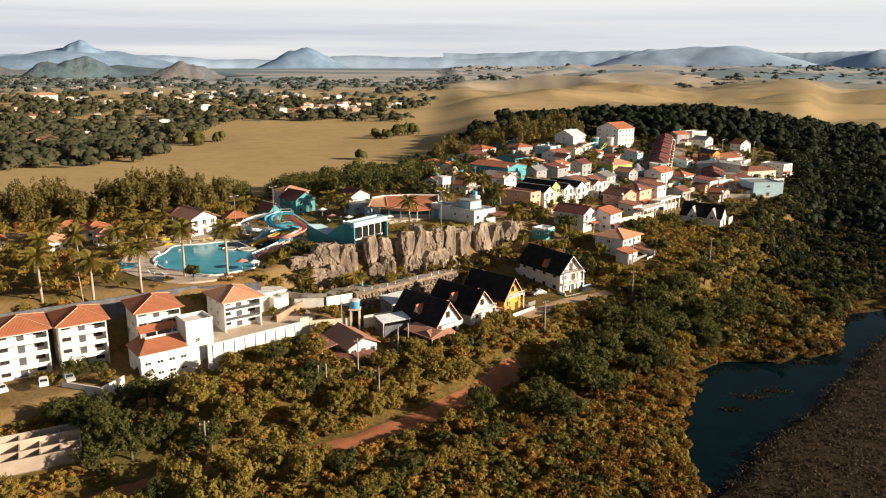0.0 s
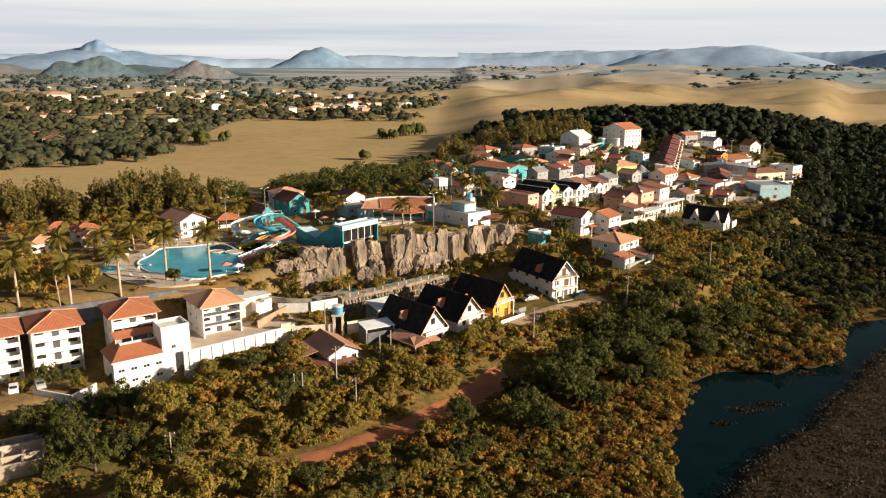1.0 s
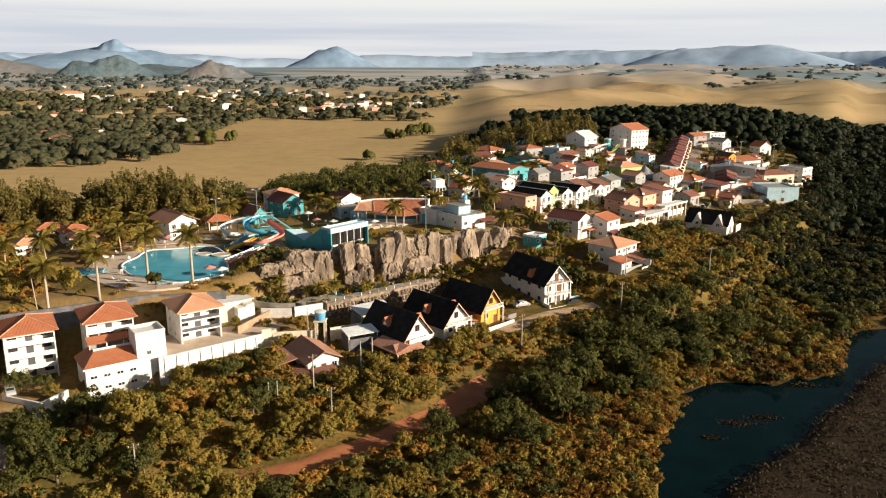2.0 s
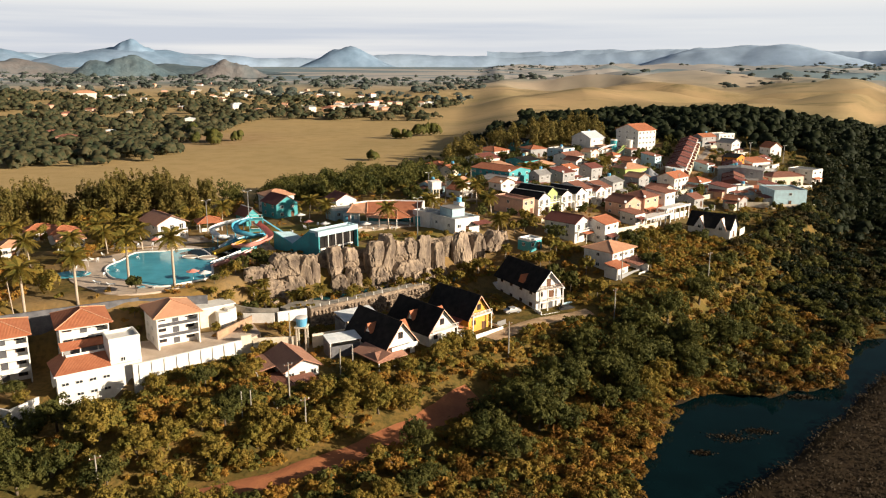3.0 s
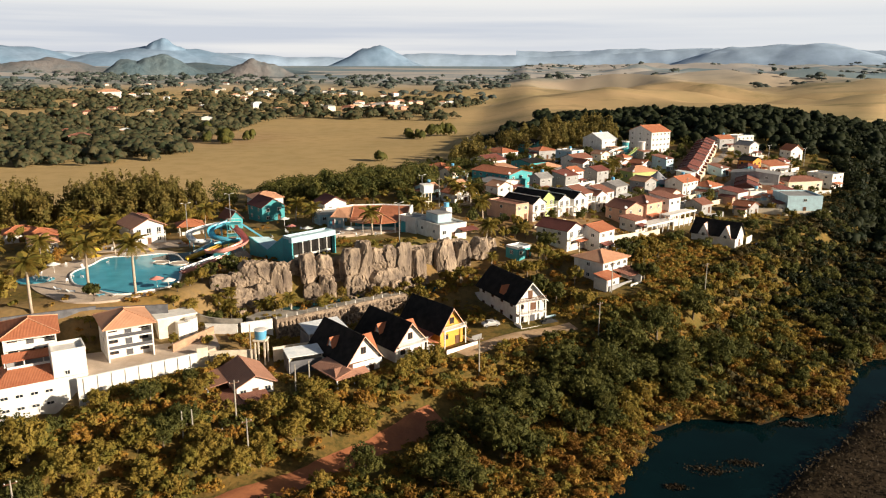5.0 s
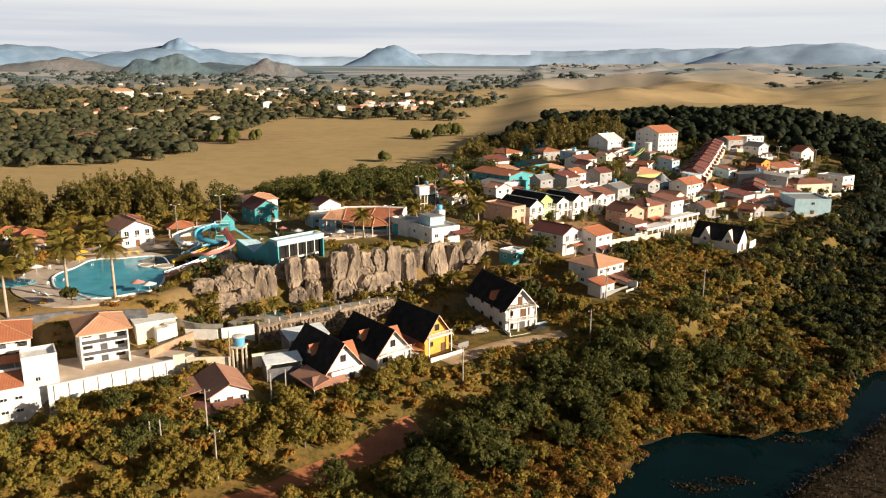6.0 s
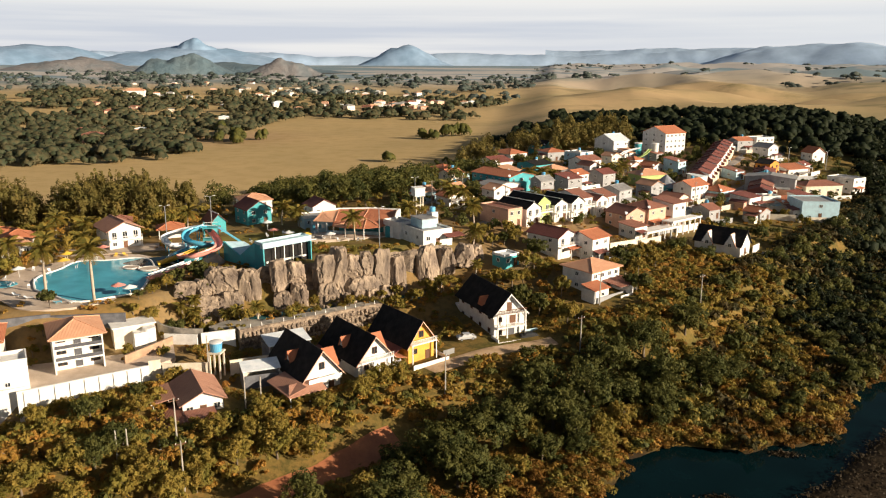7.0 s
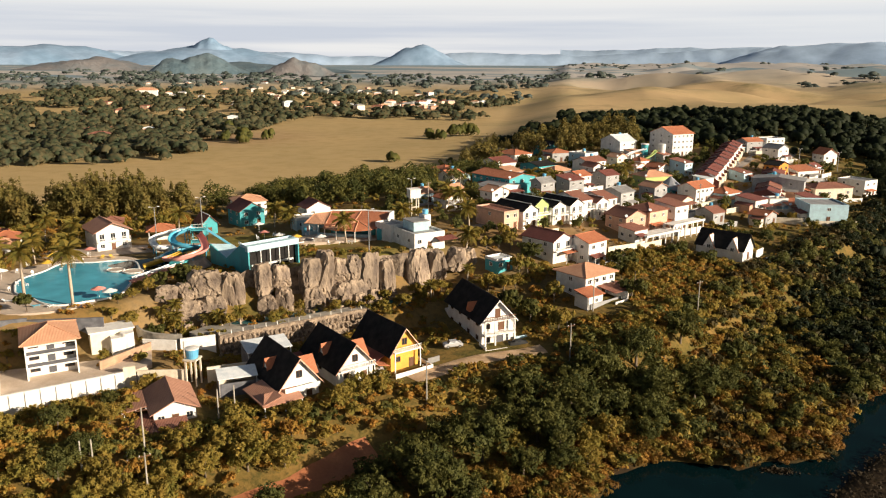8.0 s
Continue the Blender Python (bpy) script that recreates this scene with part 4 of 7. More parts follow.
wall_line("garden_wall", (-58, 174), (-44, 178), 12.6, 16.2, 0.3, DARKWALL, "grey wall in painted shade below the pool", 0)
wall_line("plot_wall", (-74.5, 139.5), (-65.5, 136.5), 4.6, 7.0, 0.25, WHITE, "whitewashed plot wall at the slope", 0)
wall_line("plot_wall", (-65.5, 136.5), (-63.5, 142.5), 4.6, 7.0, 0.25, WHITE, "whitewashed plot wall at the slope", 0)
yard = tagged(part("pavement", Shape().prism([(-48.9, 151.0), (-32.4, 165.7), (-30.0, 171), (-34, 178), (-40, 172), (-62, 160)], 7.2, 10.05), PAVE), "pale concrete yard behind the retaining wall", "yard", kind="structure")
for a in range(8):
    keep(-47 + a * 2.6, 155 + a * 2.1, 4.5)
wall_line("ramp_wall", (-38.0, 166.6), (-34.0, 178.0), 9.0, 11.6, 0.3, BARE, "bare brown ramp wall beside the villa", 0)


# ---- cottage and chalets along the bluff ----
def cottage():
    t = house("white cottage with dusty brown tiled gable roof", -20.0, 153.4, 36, 7.0, 10.5, 3.0, "gable", 1.7, WHITE, TILE_DUSTY, z=5.9, over=0.7, storeys=1, front=3, side=0, margin=1.0, group="houses on the bluff", name="cottage")
    part("porch_roof", Shape().slab([(-4.6, 3.6, 2.35), (-0.6, 3.6, 2.95), (-0.6, 11.2, 2.95), (-4.6, 11.2, 2.35)], 0.14), TILE_DUSTY, t)
    part("porch_floor", Shape().box(-4.6, -0.003, -0.5, 11.2, -1.6, 0.05), CONCRETE, t)
    for yy in (3.8, 7.2, 10.7):
        part("porch_post", Shape().box(-4.4, -4.2, yy, yy + 0.2, 0.05, 2.35), WHITE, t)
    part("lower_roof", Shape().slab([(-4.5, -5.0, 1.35), (-0.02, -5.0, 1.75), (-0.02, 3.5, 1.75), (-4.5, 3.5, 1.35)], 0.14), TILE_BROWN, t)
    part("patio_roof", Shape().slab([(-0.01, -5.0, 1.75), (5.2, -5.0, 1.5), (5.2, -0.75, 1.9), (-0.01, -0.75, 2.0)], 0.14), TILE_BROWN, t)
    for xx, yy in ((-4.3, -4.7), (-0.2, -4.7), (4.9, -4.7), (-4.3, -0.5)):
        part("porch_post", Shape().box(xx, xx + 0.2, yy, yy + 0.2, -2.5, 1.34), WHITE, t)
    part("gutter", Shape().tube([(-4.65, 3.5, 2.3), (-4.65, 11.3, 2.3)], 0.09, 6), WHITE, t)
    part("porch_wall", Shape().box(-5.2, -5.0, -8.8, 14.5, -2.5, 0.7), WHITE, t)


cottage()


def chalet(label, x, y, rot, w, d, z, h, rise, wall, side_wall=None, lower=None, dormer=True, balc=True):
    """A steep-roofed chalet, gable towards the valley, with a pink dormer on its flank."""
    t = house(label, x, y, rot, w, d, h, "gable", rise, wall, SLATE, z=z, over=0.75, storeys=1, front=2, side=1, margin=1.0, group="houses on the bluff", name="chalet", cap=SLATE, frame_mat=WOOD)
    for a, b in ((-0.75, w / 2), (w + 0.75, w / 2)):
        dr = rise * 0.75 / (w / 2)
        part("barge_board", Shape().slab([(a, -0.83, h - dr + 0.2), (b, -0.83, h + rise + 0.2), (b, -0.753, h + rise + 0.2), (a, -0.753, h - dr + 0.2)], 0.26), PINK, t)
    window(t, pose(w / 2, 0, h + rise * 0.36), 1.2, 1.4, WOOD)
    if dormer:
        k = w / 2 * 0.55
        zz = h + rise * 0.5
        dm = part("dormer", Shape().add([(k - 1.7, d * 0.42, zz - 0.9), (k - 1.7, d * 0.42 + 1.7, zz - 0.9), (k - 1.7, d * 0.42 + 0.85, zz + 0.85), (k + 0.9, d * 0.42 + 0.85, zz + 0.85), (k + 0.4, d * 0.42, zz - 0.3), (k + 0.4, d * 0.42 + 1.7, zz - 0.3)],
                  [(0, 1, 2), (0, 2, 3, 4), (1, 5, 3, 2), (0, 4, 5, 1), (4, 3, 5)]), WHITE, t, "white dormer with tiled cheeks")
        for q in ((0, -0.12), (1.7, 1.82)):
            part("dormer_slope", Shape().slab([(k - 1.95, d * 0.42 + q[1], zz - 1.05), (k - 1.95, d * 0.42 + 0.85, zz + 1.0), (k + 1.2, d * 0.42 + 0.85, zz + 1.0), (k + 0.4, d * 0.42 + q[1], zz - 0.4)], 0.1), TILE, dm)
    if balc:
        part("balcony_slab", Shape().box(0.1, w - 0.1, -1.3, -0.003, h - 0.2, h), WHITE, t)
        s = Shape().box(0.1, w - 0.1, -1.3, -1.22, h + 0.75, h + 0.85)
        for i in range(15):
            s.box(0.12 + (w - 0.32) * i / 14, 0.2 + (w - 0.32) * i / 14, -1.29, -1.23, h + 0.003, h + 0.75)
        part("railing", s, WHITE, t)
        for xx in (0.15, w - 0.35):
            part("post", Shape().box(xx, xx + 0.2, -1.28, -1.08, -1, h - 0.203), WHITE, t)
    return t


c1 = chalet("white chalet with steep black roof and red lean-to", -1.6, 163.9, 45, 7.6, 14.0, 6.7, 3.6, 4.6, WHITE, balc=False)
part("lean_to_roof", Shape().slab([(-4.6, -3.0, 2.3), (-0.9, -3.0, 3.3), (-0.9, 6.0, 3.3), (-4.6, 6.0, 2.3)], 0.15), TILE_DUSTY, c1)
part("porch_roof", Shape().slab([(-4.6, -3.4, 2.2), (3.0, -3.4, 2.2), (3.0, -0.1, 3.2), (-3.0, -0.1, 3.2)], 0.15), TILE_DUSTY, c1)
for xx in (-4.3, -0.5, 2.6):
    part("porch_post", Shape().box(xx, xx + 0.2, -3.2, -3.0, -2, 2.1), WHITE, c1)
part("porch_floor", Shape().box(-4.6, 7.6, -3.4, -0.003, -3, -0.2), CONCRETE, c1)
c2 = chalet("white chalet with steep black roof and pink dormers", 6.6, 171.8, 45, 7.6, 14.0, 7.4, 3.5, 4.3, WHITE)
part("lean_to_roof", Shape().slab([(8.3, -1.0, 2.9), (10.8, -1.0, 2.2), (10.8, 5.0, 2.2), (8.3, 5.0, 2.9)], 0.14), TILE, c2)
def cross_gable(t, w, h, rise, y0, wide, tile):
    """A tiled gable that breaks through the right-hand slope of a chalet."""
    g = part("cross_gable", Shape().add([(w * 0.62, y0, h), (w + 0.9, y0, h), (w + 0.9, y0 + wide / 2, h + rise * 0.62), (w * 0.62, y0 + wide / 2, h + rise * 0.62), (w + 0.9, y0 + wide, h), (w * 0.62, y0 + wide, h)],
             [(0, 1, 2, 3), (5, 3, 2, 4), (1, 4, 2), (0, 3, 5), (0, 5, 4, 1)]), WHITE, t)
    for a in (-0.3, wide + 0.3):
        part("gable_slope", Shape().slab([(w * 0.55, y0 + a, h + 0.05), (w + 1.2, y0 + a, h + 0.05), (w + 1.2, y0 + wide / 2, h + rise * 0.62 + 0.2), (w * 0.55, y0 + wide / 2, h + rise * 0.62 + 0.2)], 0.12), tile, g)


cross_gable(c1, 7.6, 3.6, 4.6, 2.5, 4.2, TILE)
cross_gable(c2, 7.6, 3.5, 4.3, 3.5, 4.2, TILE)
part("front_balcony", Shape().box(0.4, 7.2, -1.5, -0.004, 2.6, 2.8).box(0.4, 7.2, -1.5, -1.4, 2.8, 3.6), WHITE, c1)
part("back_roof", Shape().slab([(6.0, 9.5, 3.0), (10.5, 9.5, 3.0), (10.5, 13.5, 3.9), (6.0, 13.5, 3.9)], 0.14), TILE_DARK, c1)
c3 = chalet("yellow chalet with steep black roof and white balcony", 15.0, 179.7, 46, 6.4, 13.0, 7.7, 4.3, 4.2, YELLOW, dormer=False)
part("lower_roof", Shape().slab([(-3.2, 1.0, 2.4), (-0.2, 1.0, 3.7), (-0.2, 9.0, 3.7), (-3.2, 9.0, 2.4)], 0.15), TILE_DARK, c3)
part("fence_wall", Shape().box(-1.2, 7.6, -3.6, -3.4, -1.4, 1.1).box(7.4, 7.6, -3.4, 1.5, -1.4, 1.1), WHITE, c3)
part("gate", Shape().box(7.7, 10.6, -1.6, -1.5, 0.0, 1.6), METAL, c3)
keep(16, 178, 4.5), keep(22, 182, 4.5), keep(26, 190, 5)

# the tall white guest house
gh = house("tall white guest house with black gable roof and balconies", 31.0, 195.5, 33, 7.6, 17.0, 6.1, "gable", 4.0, WHITE, SLATE, z=7.9, over=0.8, storeys=2, front=0, side=4, margin=1.0, group="houses on the bluff", name="guest_house", cap=SLATE, frame_mat=WOOD, front_door=False)
for k, zz in enumerate((3.05, 6.1)):
    part("balcony_slab", Shape().box(0.05, 7.35, -1.5, -0.003, zz - 0.17, zz), WHITE, gh)
    s = Shape().box(0.05, 7.35, -1.5, -1.42, zz + 0.8, zz + 0.9).box(0.05, 7.35, -1.5, -1.42, zz + 0.003, zz + 0.1)
    for i in range(19):
        s.box(0.08 + 7.15 * i / 18, 0.14 + 7.15 * i / 18, -1.49, -1.43, zz + 0.1, zz + 0.8)
    part("railing", s, WHITE if k == 0 else WOOD, gh)
for xx in (0.05, 2.4, 7.05):
    part("post", Shape().box(xx, xx + 0.3, -1.45, -1.15, -1.5, 2.87), WHITE, gh)
    part("post", Shape().box(xx, xx + 0.25, -1.4, -1.15, 3.06, 5.92), WHITE, gh)
for a, b in ((-0.8, 3.7), (8.2, 3.7)):
    part("barge_board", Shape().slab([(a, -0.9, 5.4), (b, -0.9, 10.3), (b, -0.803, 10.3), (a, -0.803, 5.4)], 0.3), WHITE, gh)
door(gh, pose(4.2, 0, 0.1), 1.6, 2.2, DARK), door(gh, pose(4.6, 0, 3.1), 1.3, 2.1), door(gh, pose(3.7, 0, 6.2), 1.0, 2.0)
for zz in (1.5, 4.5):
    window(gh, pose(1.4, 0, zz), 1.1, 1.1, WOOD)
part("terrace_wall", Shape().box(-0.6, 7.8, -3.2, -3.0, -2.2, 0.5).box(-0.6, -0.4, -3.0, -0.01, -2.2, 1.2), WHITE, gh)
part("terrace_floor", Shape().box(-0.397, 10.6, -2.997, -0.003, -2.2, -0.1), CONCRETE, gh)
part("side_wall", Shape().box(7.6, 10.6, -0.8, -0.6, -1.5, 1.6), AQUA, gh)
part("dormer", Shape().add([(-0.3, 5.2, 6.3), (-0.3, 7.2, 6.3), (-0.3, 6.2, 8.4), (2.2, 6.2, 8.4), (1.3, 5.2, 7.2), (1.3, 7.2, 7.2)], [(0, 1, 2), (0, 2, 3, 4), (1, 5, 3, 2), (0, 4, 5, 1), (4, 3, 5)]), TILE, gh, "pink tiled dormer")
part("annexe_wall", Shape().box(0.2, 5.0, 14.6, 19.5, -2, 3.0), WHITE, gh)
keep(34, 192, 5), keep(39, 195, 5), keep(29, 190, 5)


# ---- sheds, tank ----
def shed(label, x, y, z, rot, w, d, h, tilt, material):
    t = thing("shed", label, "shed", pose(x, y, z, 0, 0, rot), "sheds")
    part("roof", Shape().slab([(0, 0, h), (w, 0, h), (w, d, h + tilt), (0, d, h + tilt)], 0.1), material, t)
    for a, b in ((0.2, 0.2), (w - 0.4, 0.2), (0.2, d - 0.4), (w - 0.4, d - 0.4)):
        part("post", Shape().box(a, a + 0.2, b, b + 0.2, -1.5, h - 0.12), WHITE, t)
    part("back_wall", Shape().box(0.4, w - 0.4, d - 0.35, d - 0.2, -1.5, h + tilt - 0.15), CREAM, t)
    part("front_wall", Shape().box(0.4, w - 0.4, 0.05, 0.19, -2.5, h - 0.9), DARKWALL, t)
    part("side_wall", Shape().box(0.05, 0.19, 0.4, d - 0.4, -2.5, h - 0.2), DARKWALL, t)
    keep(x + 2, y + 3, 5)
    return t


shed("open shed with pale metal sheet roof", -13.6, 164.6, 8.0, 30, 7.2, 4.6, 2.5, 0.5, WHITESHEET)
shed("long shed with bright white sheet roof", -12.2, 174.8, 9.2, 38, 9.0, 5.4, 2.6, 0.9, WHITESHEET)


def water_tank(x, y, z):
    t = thing("water_tank", "blue and white water tank on concrete posts", "water tank", pose(x, y, z))
    part("tank", Shape().tube([(0, 0, 4.3), (0, 0, 5.1), (0, 0, 6.1)], [1.0, 1.15, 1.25], 20), TANKBLUE, t, soft=False)
    part("lid", Shape().tube([(0, 0, 6.1), (0, 0, 6.25), (0, 0, 6.4)], [1.32, 1.3, 0.4], 20), WHITE, t)
    part("platform", Shape().box(-1.3, 1.3, -1.3, 1.3, 4.0, 4.297), CREAM, t)
    for a in (-1.1, 0.85):
        for b in (-1.1, 0.85):
            part("post", Shape().box(a, a + 0.28, b, b + 0.28, -1, 3.997), CREAM, t)
    keep(x, y, 3)


water_tank(-20.3, 168.6, 8.6)

# ---- the village ----
R, DD = 47, 47
house("pale teal long house with red tiled roof", 27.3, 321, R, 13, 21, 6.0, "gable", 1.4, TEAL, TILE, storeys=2, front=3, side=6)
house("white workshop with grey sheet roof", 22.6, 311, R, 13, 10, 4.0, "gable", 1.0, WHITE, SHEET, storeys=1, front=2, side=2)
house("pale grey old house with plain gable", 14.0, 452, R, 7, 14, 5.5, "gable", 1.6, GREY, SHEET, storeys=2, front=1, side=1)
house("white house with red hipped roof", 22, 430, R, 12, 14, 5.0, "hip", 2.0, WHITE, TILE, storeys=2, front=3)
house("white house with deep red roof", 17, 396, R, 11, 14, 4.5, "side", 2.0, WHITE, TILE_DARK, storeys=1, front=3)
house("small cream hut with pale hipped roof", 6, 418, R, 7, 7, 3.0, "hip", 1.2, CREAM, TILE_PALE, storeys=1, front=2, side=1)
house("teal house with black gable roof", 39, 452, R, 7, 12, 4.5, "gable", 2.2, TEAL, SLATE, storeys=1)
house("grey house with clay hipped roof", 41, 420, 30, 10, 10, 4.5, "hip", 1.6, GREY, TILE, storeys=1, front=3)
house("open kiosk with orange hipped roof", 43, 367, R, 10, 8, 3.0, "hip", 1.7, PINK, TILE_PALE, storeys=1, front=3)
house("low house with black roof and teal walls", 36, 381, R, 11, 12, 3.2, "side", 1.2, TEAL, SLATE, storeys=1, front=3)
house("light blue two-storey house with flat roof", 56, 400, R, 9, 10, 6.4, "flat", 0, AQUA, GREY, storeys=2, front=2, side=2)
house("white house with brown tiled roof and arched window", 57, 384, R, 12, 9, 5.2, "side", 1.6, WHITE, TILE_BROWN, storeys=2, front=3, side=1)
house("tall white barn-like hall with pale roof", 74, 437, 40, 11, 14, 7.5, "side", 3.0, WHITE, WHITESHEET, storeys=2, front=2, side=1)
house("big white four-storey hotel with red gable roof", 99.5, 438, 38, 14, 16, 11.0, "side", 3.0, WHITE, TILE, storeys=4, front=5, side=3, name="hotel")
house("green pavilion with orange hipped roof", 79, 355, 30, 12, 9, 4.6, "hip", 2.0, GREEN, TILE_PALE, storeys=1, front=3, side=1)
house("blue-white house with red gable roof", 94.5, 330, R, 11, 8, 5.6, "side", 1.8, WHITE, TILE, storeys=2, front=4, side=1)
house("white lean-to with arched front", 103, 361, R, 8, 6, 4.0, "lean", 0.8, WHITE, WHITESHEET, storeys=1, front=2, side=1)


def terrace_row(n, x, y, rot, w, d, h, step, tile, wall, label, front=1, tiles=None):
    """A row of joined houses running back from the first, each with its own party wall."""
    ca, sa = math.cos(radians(step[0])), math.sin(radians(step[0]))
    for i in range(n):
        a, b = x + i * step[1] * ca, y + i * step[1] * sa
        tl = tiles[i % len(tiles)] if tiles else tile
        t = house(label, a, b, rot, w, d, h + 0.25 * (i % 2), "gable", 1.5, wall, tl, over=0.1, storeys=2, front=1, side=1, right=2, margin=0.5, group="terraced houses", name="terrace_house")
        part("party_wall", Shape().add([(-0.2, -0.28, -1), (w + 1.4, -0.28, -1), (w + 1.4, -0.28, 2.6), (w / 2, -0.28, h + 1.62), (-0.2, -0.28, h + 0.16), (-0.2, -0.13, -1), (w + 1.4, -0.13, -1), (w + 1.4, -0.13, 2.6), (w / 2, -0.13, h + 1.62), (-0.2, -0.13, h + 0.16)],
             [(0, 1, 2, 3, 4), (9, 8, 7, 6, 5), (0, 5, 6, 1), (1, 6, 7, 2), (2, 7, 8, 3), (3, 8, 9, 4), (4, 9, 5, 0)]), TILE_DARK if tile in (TILE_DARK, TILE) else WHITE, t)
        part("porch", Shape().box(w + 0.003, w + 1.5, 0.8, d - 1.2, -1, 2.3), CREAM, t)


terrace_row(11, 99.0, 368.0, -18, 9.0, 8.6, 4.6, (72.5, 8.8), TILE_DARK, WHITE, "terraced house with dark red roof and white porch")
terrace_row(9, 118.0, 345.0, -18, 9.0, 8.6, 4.2, (74.0, 8.8), TILE_DARK, WHITE, "terraced house with dark red roof", tiles=[TILE_DARK, TILE_BROWN, TILE_DARK, TILE_BROWN, TEALSHEET, TILE_DARK])
house("grey house with red tiled roof", 139, 457, 30, 10, 8, 5.2, "side", 1.4, GREY, TILE, storeys=2, front=2)
house("white upper house with flat roof", 150, 464, 30, 12, 8, 6.0, "flat", 0, WHITE, SHEET, storeys=2, front=4)
house("white house with green-grey gable roof", 150, 440, 40, 8, 9, 6.0, "gable", 1.8, WHITE, SHEET, storeys=2)
house("orange house with black roof", 139.5, 396, R, 8, 7, 6.6, "gable", 1.4, ORANGE, SLATE, storeys=2, front=2, side=2, frame_mat=DARK)
house("low white house with red sloping roof", 150, 404, 30, 12, 8, 4.0, "lean", 1.6, WHITE, TILE, storeys=1, front=3)
house("large grey hall with plain rendered walls", 140, 360, 70, 10, 19, 6.5, "side", 1.0, GREY, SHEET, storeys=2, front=1, side=2)
house("small house with orange hipped roof", 106, 334, R, 9, 8, 4.0, "hip", 1.8, AQUA, TILE, storeys=1)
house("white house with brown lean-to", 114.5, 326, R, 8, 8, 4.4, "lean", 1.0, WHITE, TILE_DARK, storeys=1)
house("narrow white house with carved gable", 121, 333, 20, 7.5, 6, 4.2, "flat", 0, WHITE, SHEET, storeys=1, front=2)
house("low house with red roof", 127.5, 331, 20, 7.5, 8, 3.0, "lean", 1.2, CREAM, TILE, storeys=1)
house("pale blue concrete house with flat roof", 131, 320, 5, 13, 14, 6.0, "flat", 0, AQUA, GREY, storeys=2, front=1, side=0, cap=AQUA)
house("house with wide brown hipped roof", 146, 365, 20, 17, 9, 4.6, "hip", 1.6, CREAM, TILE_BROWN, storeys=1, front=4)
house("white unfinished house with flat roof", 169.5, 380, 40, 9, 12, 6.0, "flat", 0, WHITE, SHEET, storeys=2, front=2)
house("small white house with pink gable on the hill", 175, 452, 25, 8, 8, 4.6, "gable", 2.6, WHITE, TILE, storeys=1, front=2)

# row of white gabled houses along the lane
for i, (lb, wl, tl, hh) in enumerate((("salmon house with a flat front and small balcony", PINK, TILE_BROWN, 5.6), ("white gabled house with black roof", WHITE, SLATE, 5.2), ("lime green gabled house with black roof", GREEN, SLATE, 5.4),
                                      ("white gabled house with black roof", WHITE, SLATE, 5.4), ("white gabled house with green side", WHITE, SLATE, 5.4), ("white gabled house with brown roof", WHITE, TILE_BROWN, 5.4), ("white house with brown gable roof", WHITE, TILE_BROWN, 5.4), ("white house with brown gable roof", WHITE, TILE_BROWN, 5.2))):
    a = 47.5
    out = (0, 1.2, -0.8, 0.6, 1.8, -0.4, 1.0, -1.0)[i]
    house(lb, 30.2 + i * 6.55 * math.cos(radians(a)) + 0.72 * out, 261.0 + i * 6.55 * math.sin(radians(a)) - 0.68 * out, R + 1.5 * (i % 3 - 1), 5.7 + 0.25 * (i % 3), 13, hh + 0.35 * (i % 3 - 1), "flat" if i == 0 else ("side" if i in (5, 7) else "gable"), 1.5 + 0.3 * (i % 3), wl, tl, storeys=2, front=2, side=1, balcony=i > 0, margin=0.8, over=0.3, group="row of gabled houses", cap=WHITE if i else PINK)
house("white double house with brown tiled roof", 44.8, 239.5, 50, 7.5, 11, 5.2, "gable", 1.8, WHITE, TILE_DARK, storeys=2, front=2, side=2, balcony=True)
house("white double house with red tiled roof", 54.0, 242.0, 50, 7.5, 9, 5.8, "side", 1.4, WHITE, TILE, storeys=2, front=2, side=2)

hp = house("white house with pale orange hipped roof", 52.8, 219.0, R, 10.4, 9.4, 5.6, "hip", 1.9, WHITE, TILE_PALE, z=12.1, storeys=2, front=4, side=1, over=0.7)
part("lower_wall", Shape().box(-3.6, 1.6, -4.0, -0.02, -2, 2.5), WHITE, hp)
part("lower_roof", Shape().slab([(-4.0, -4.4, 2.6), (2.0, -4.4, 2.6), (2.0, -0.02, 3.5), (-4.0, -0.02, 3.5)], 0.15), TILE, hp)
window(hp, pose(-0.6, -4.0, 1.3), 1.0, 0.9)
part("carport_wall", Shape().box(7.6, 7.85, -6.4, -0.02, -2.2, 2.3).box(3.4, 7.6, -6.4, -6.15, -2.2, 0.6), WHITE, hp)
part("carport_roof", Shape().slab([(4.0, -5.6, 2.5), (11.4, -5.6, 2.5), (11.4, -0.02, 3.0), (4.0, -0.02, 3.0)], 0.14), TILE_BROWN, hp)
keep(58, 216, 6), keep(52, 214, 5)

# orange and brown villa with its white concrete frame
house("salmon villa with layered brown roofs", 66, 278, 40, 9, 9, 4.8, "gable", 2.0, PINK, TILE_BROWN, storeys=2, front=2)
house("pink villa wing with hipped roof", 73.5, 283, R, 9, 9, 6.4, "hip", 2.0, PINK, TILE_BROWN, storeys=2, front=2)
house("white stepped villa with sloping roof", 82, 290, R, 7, 8, 7.4, "lean", 1.2, WHITE, TILE_BROWN, storeys=2, front=2)


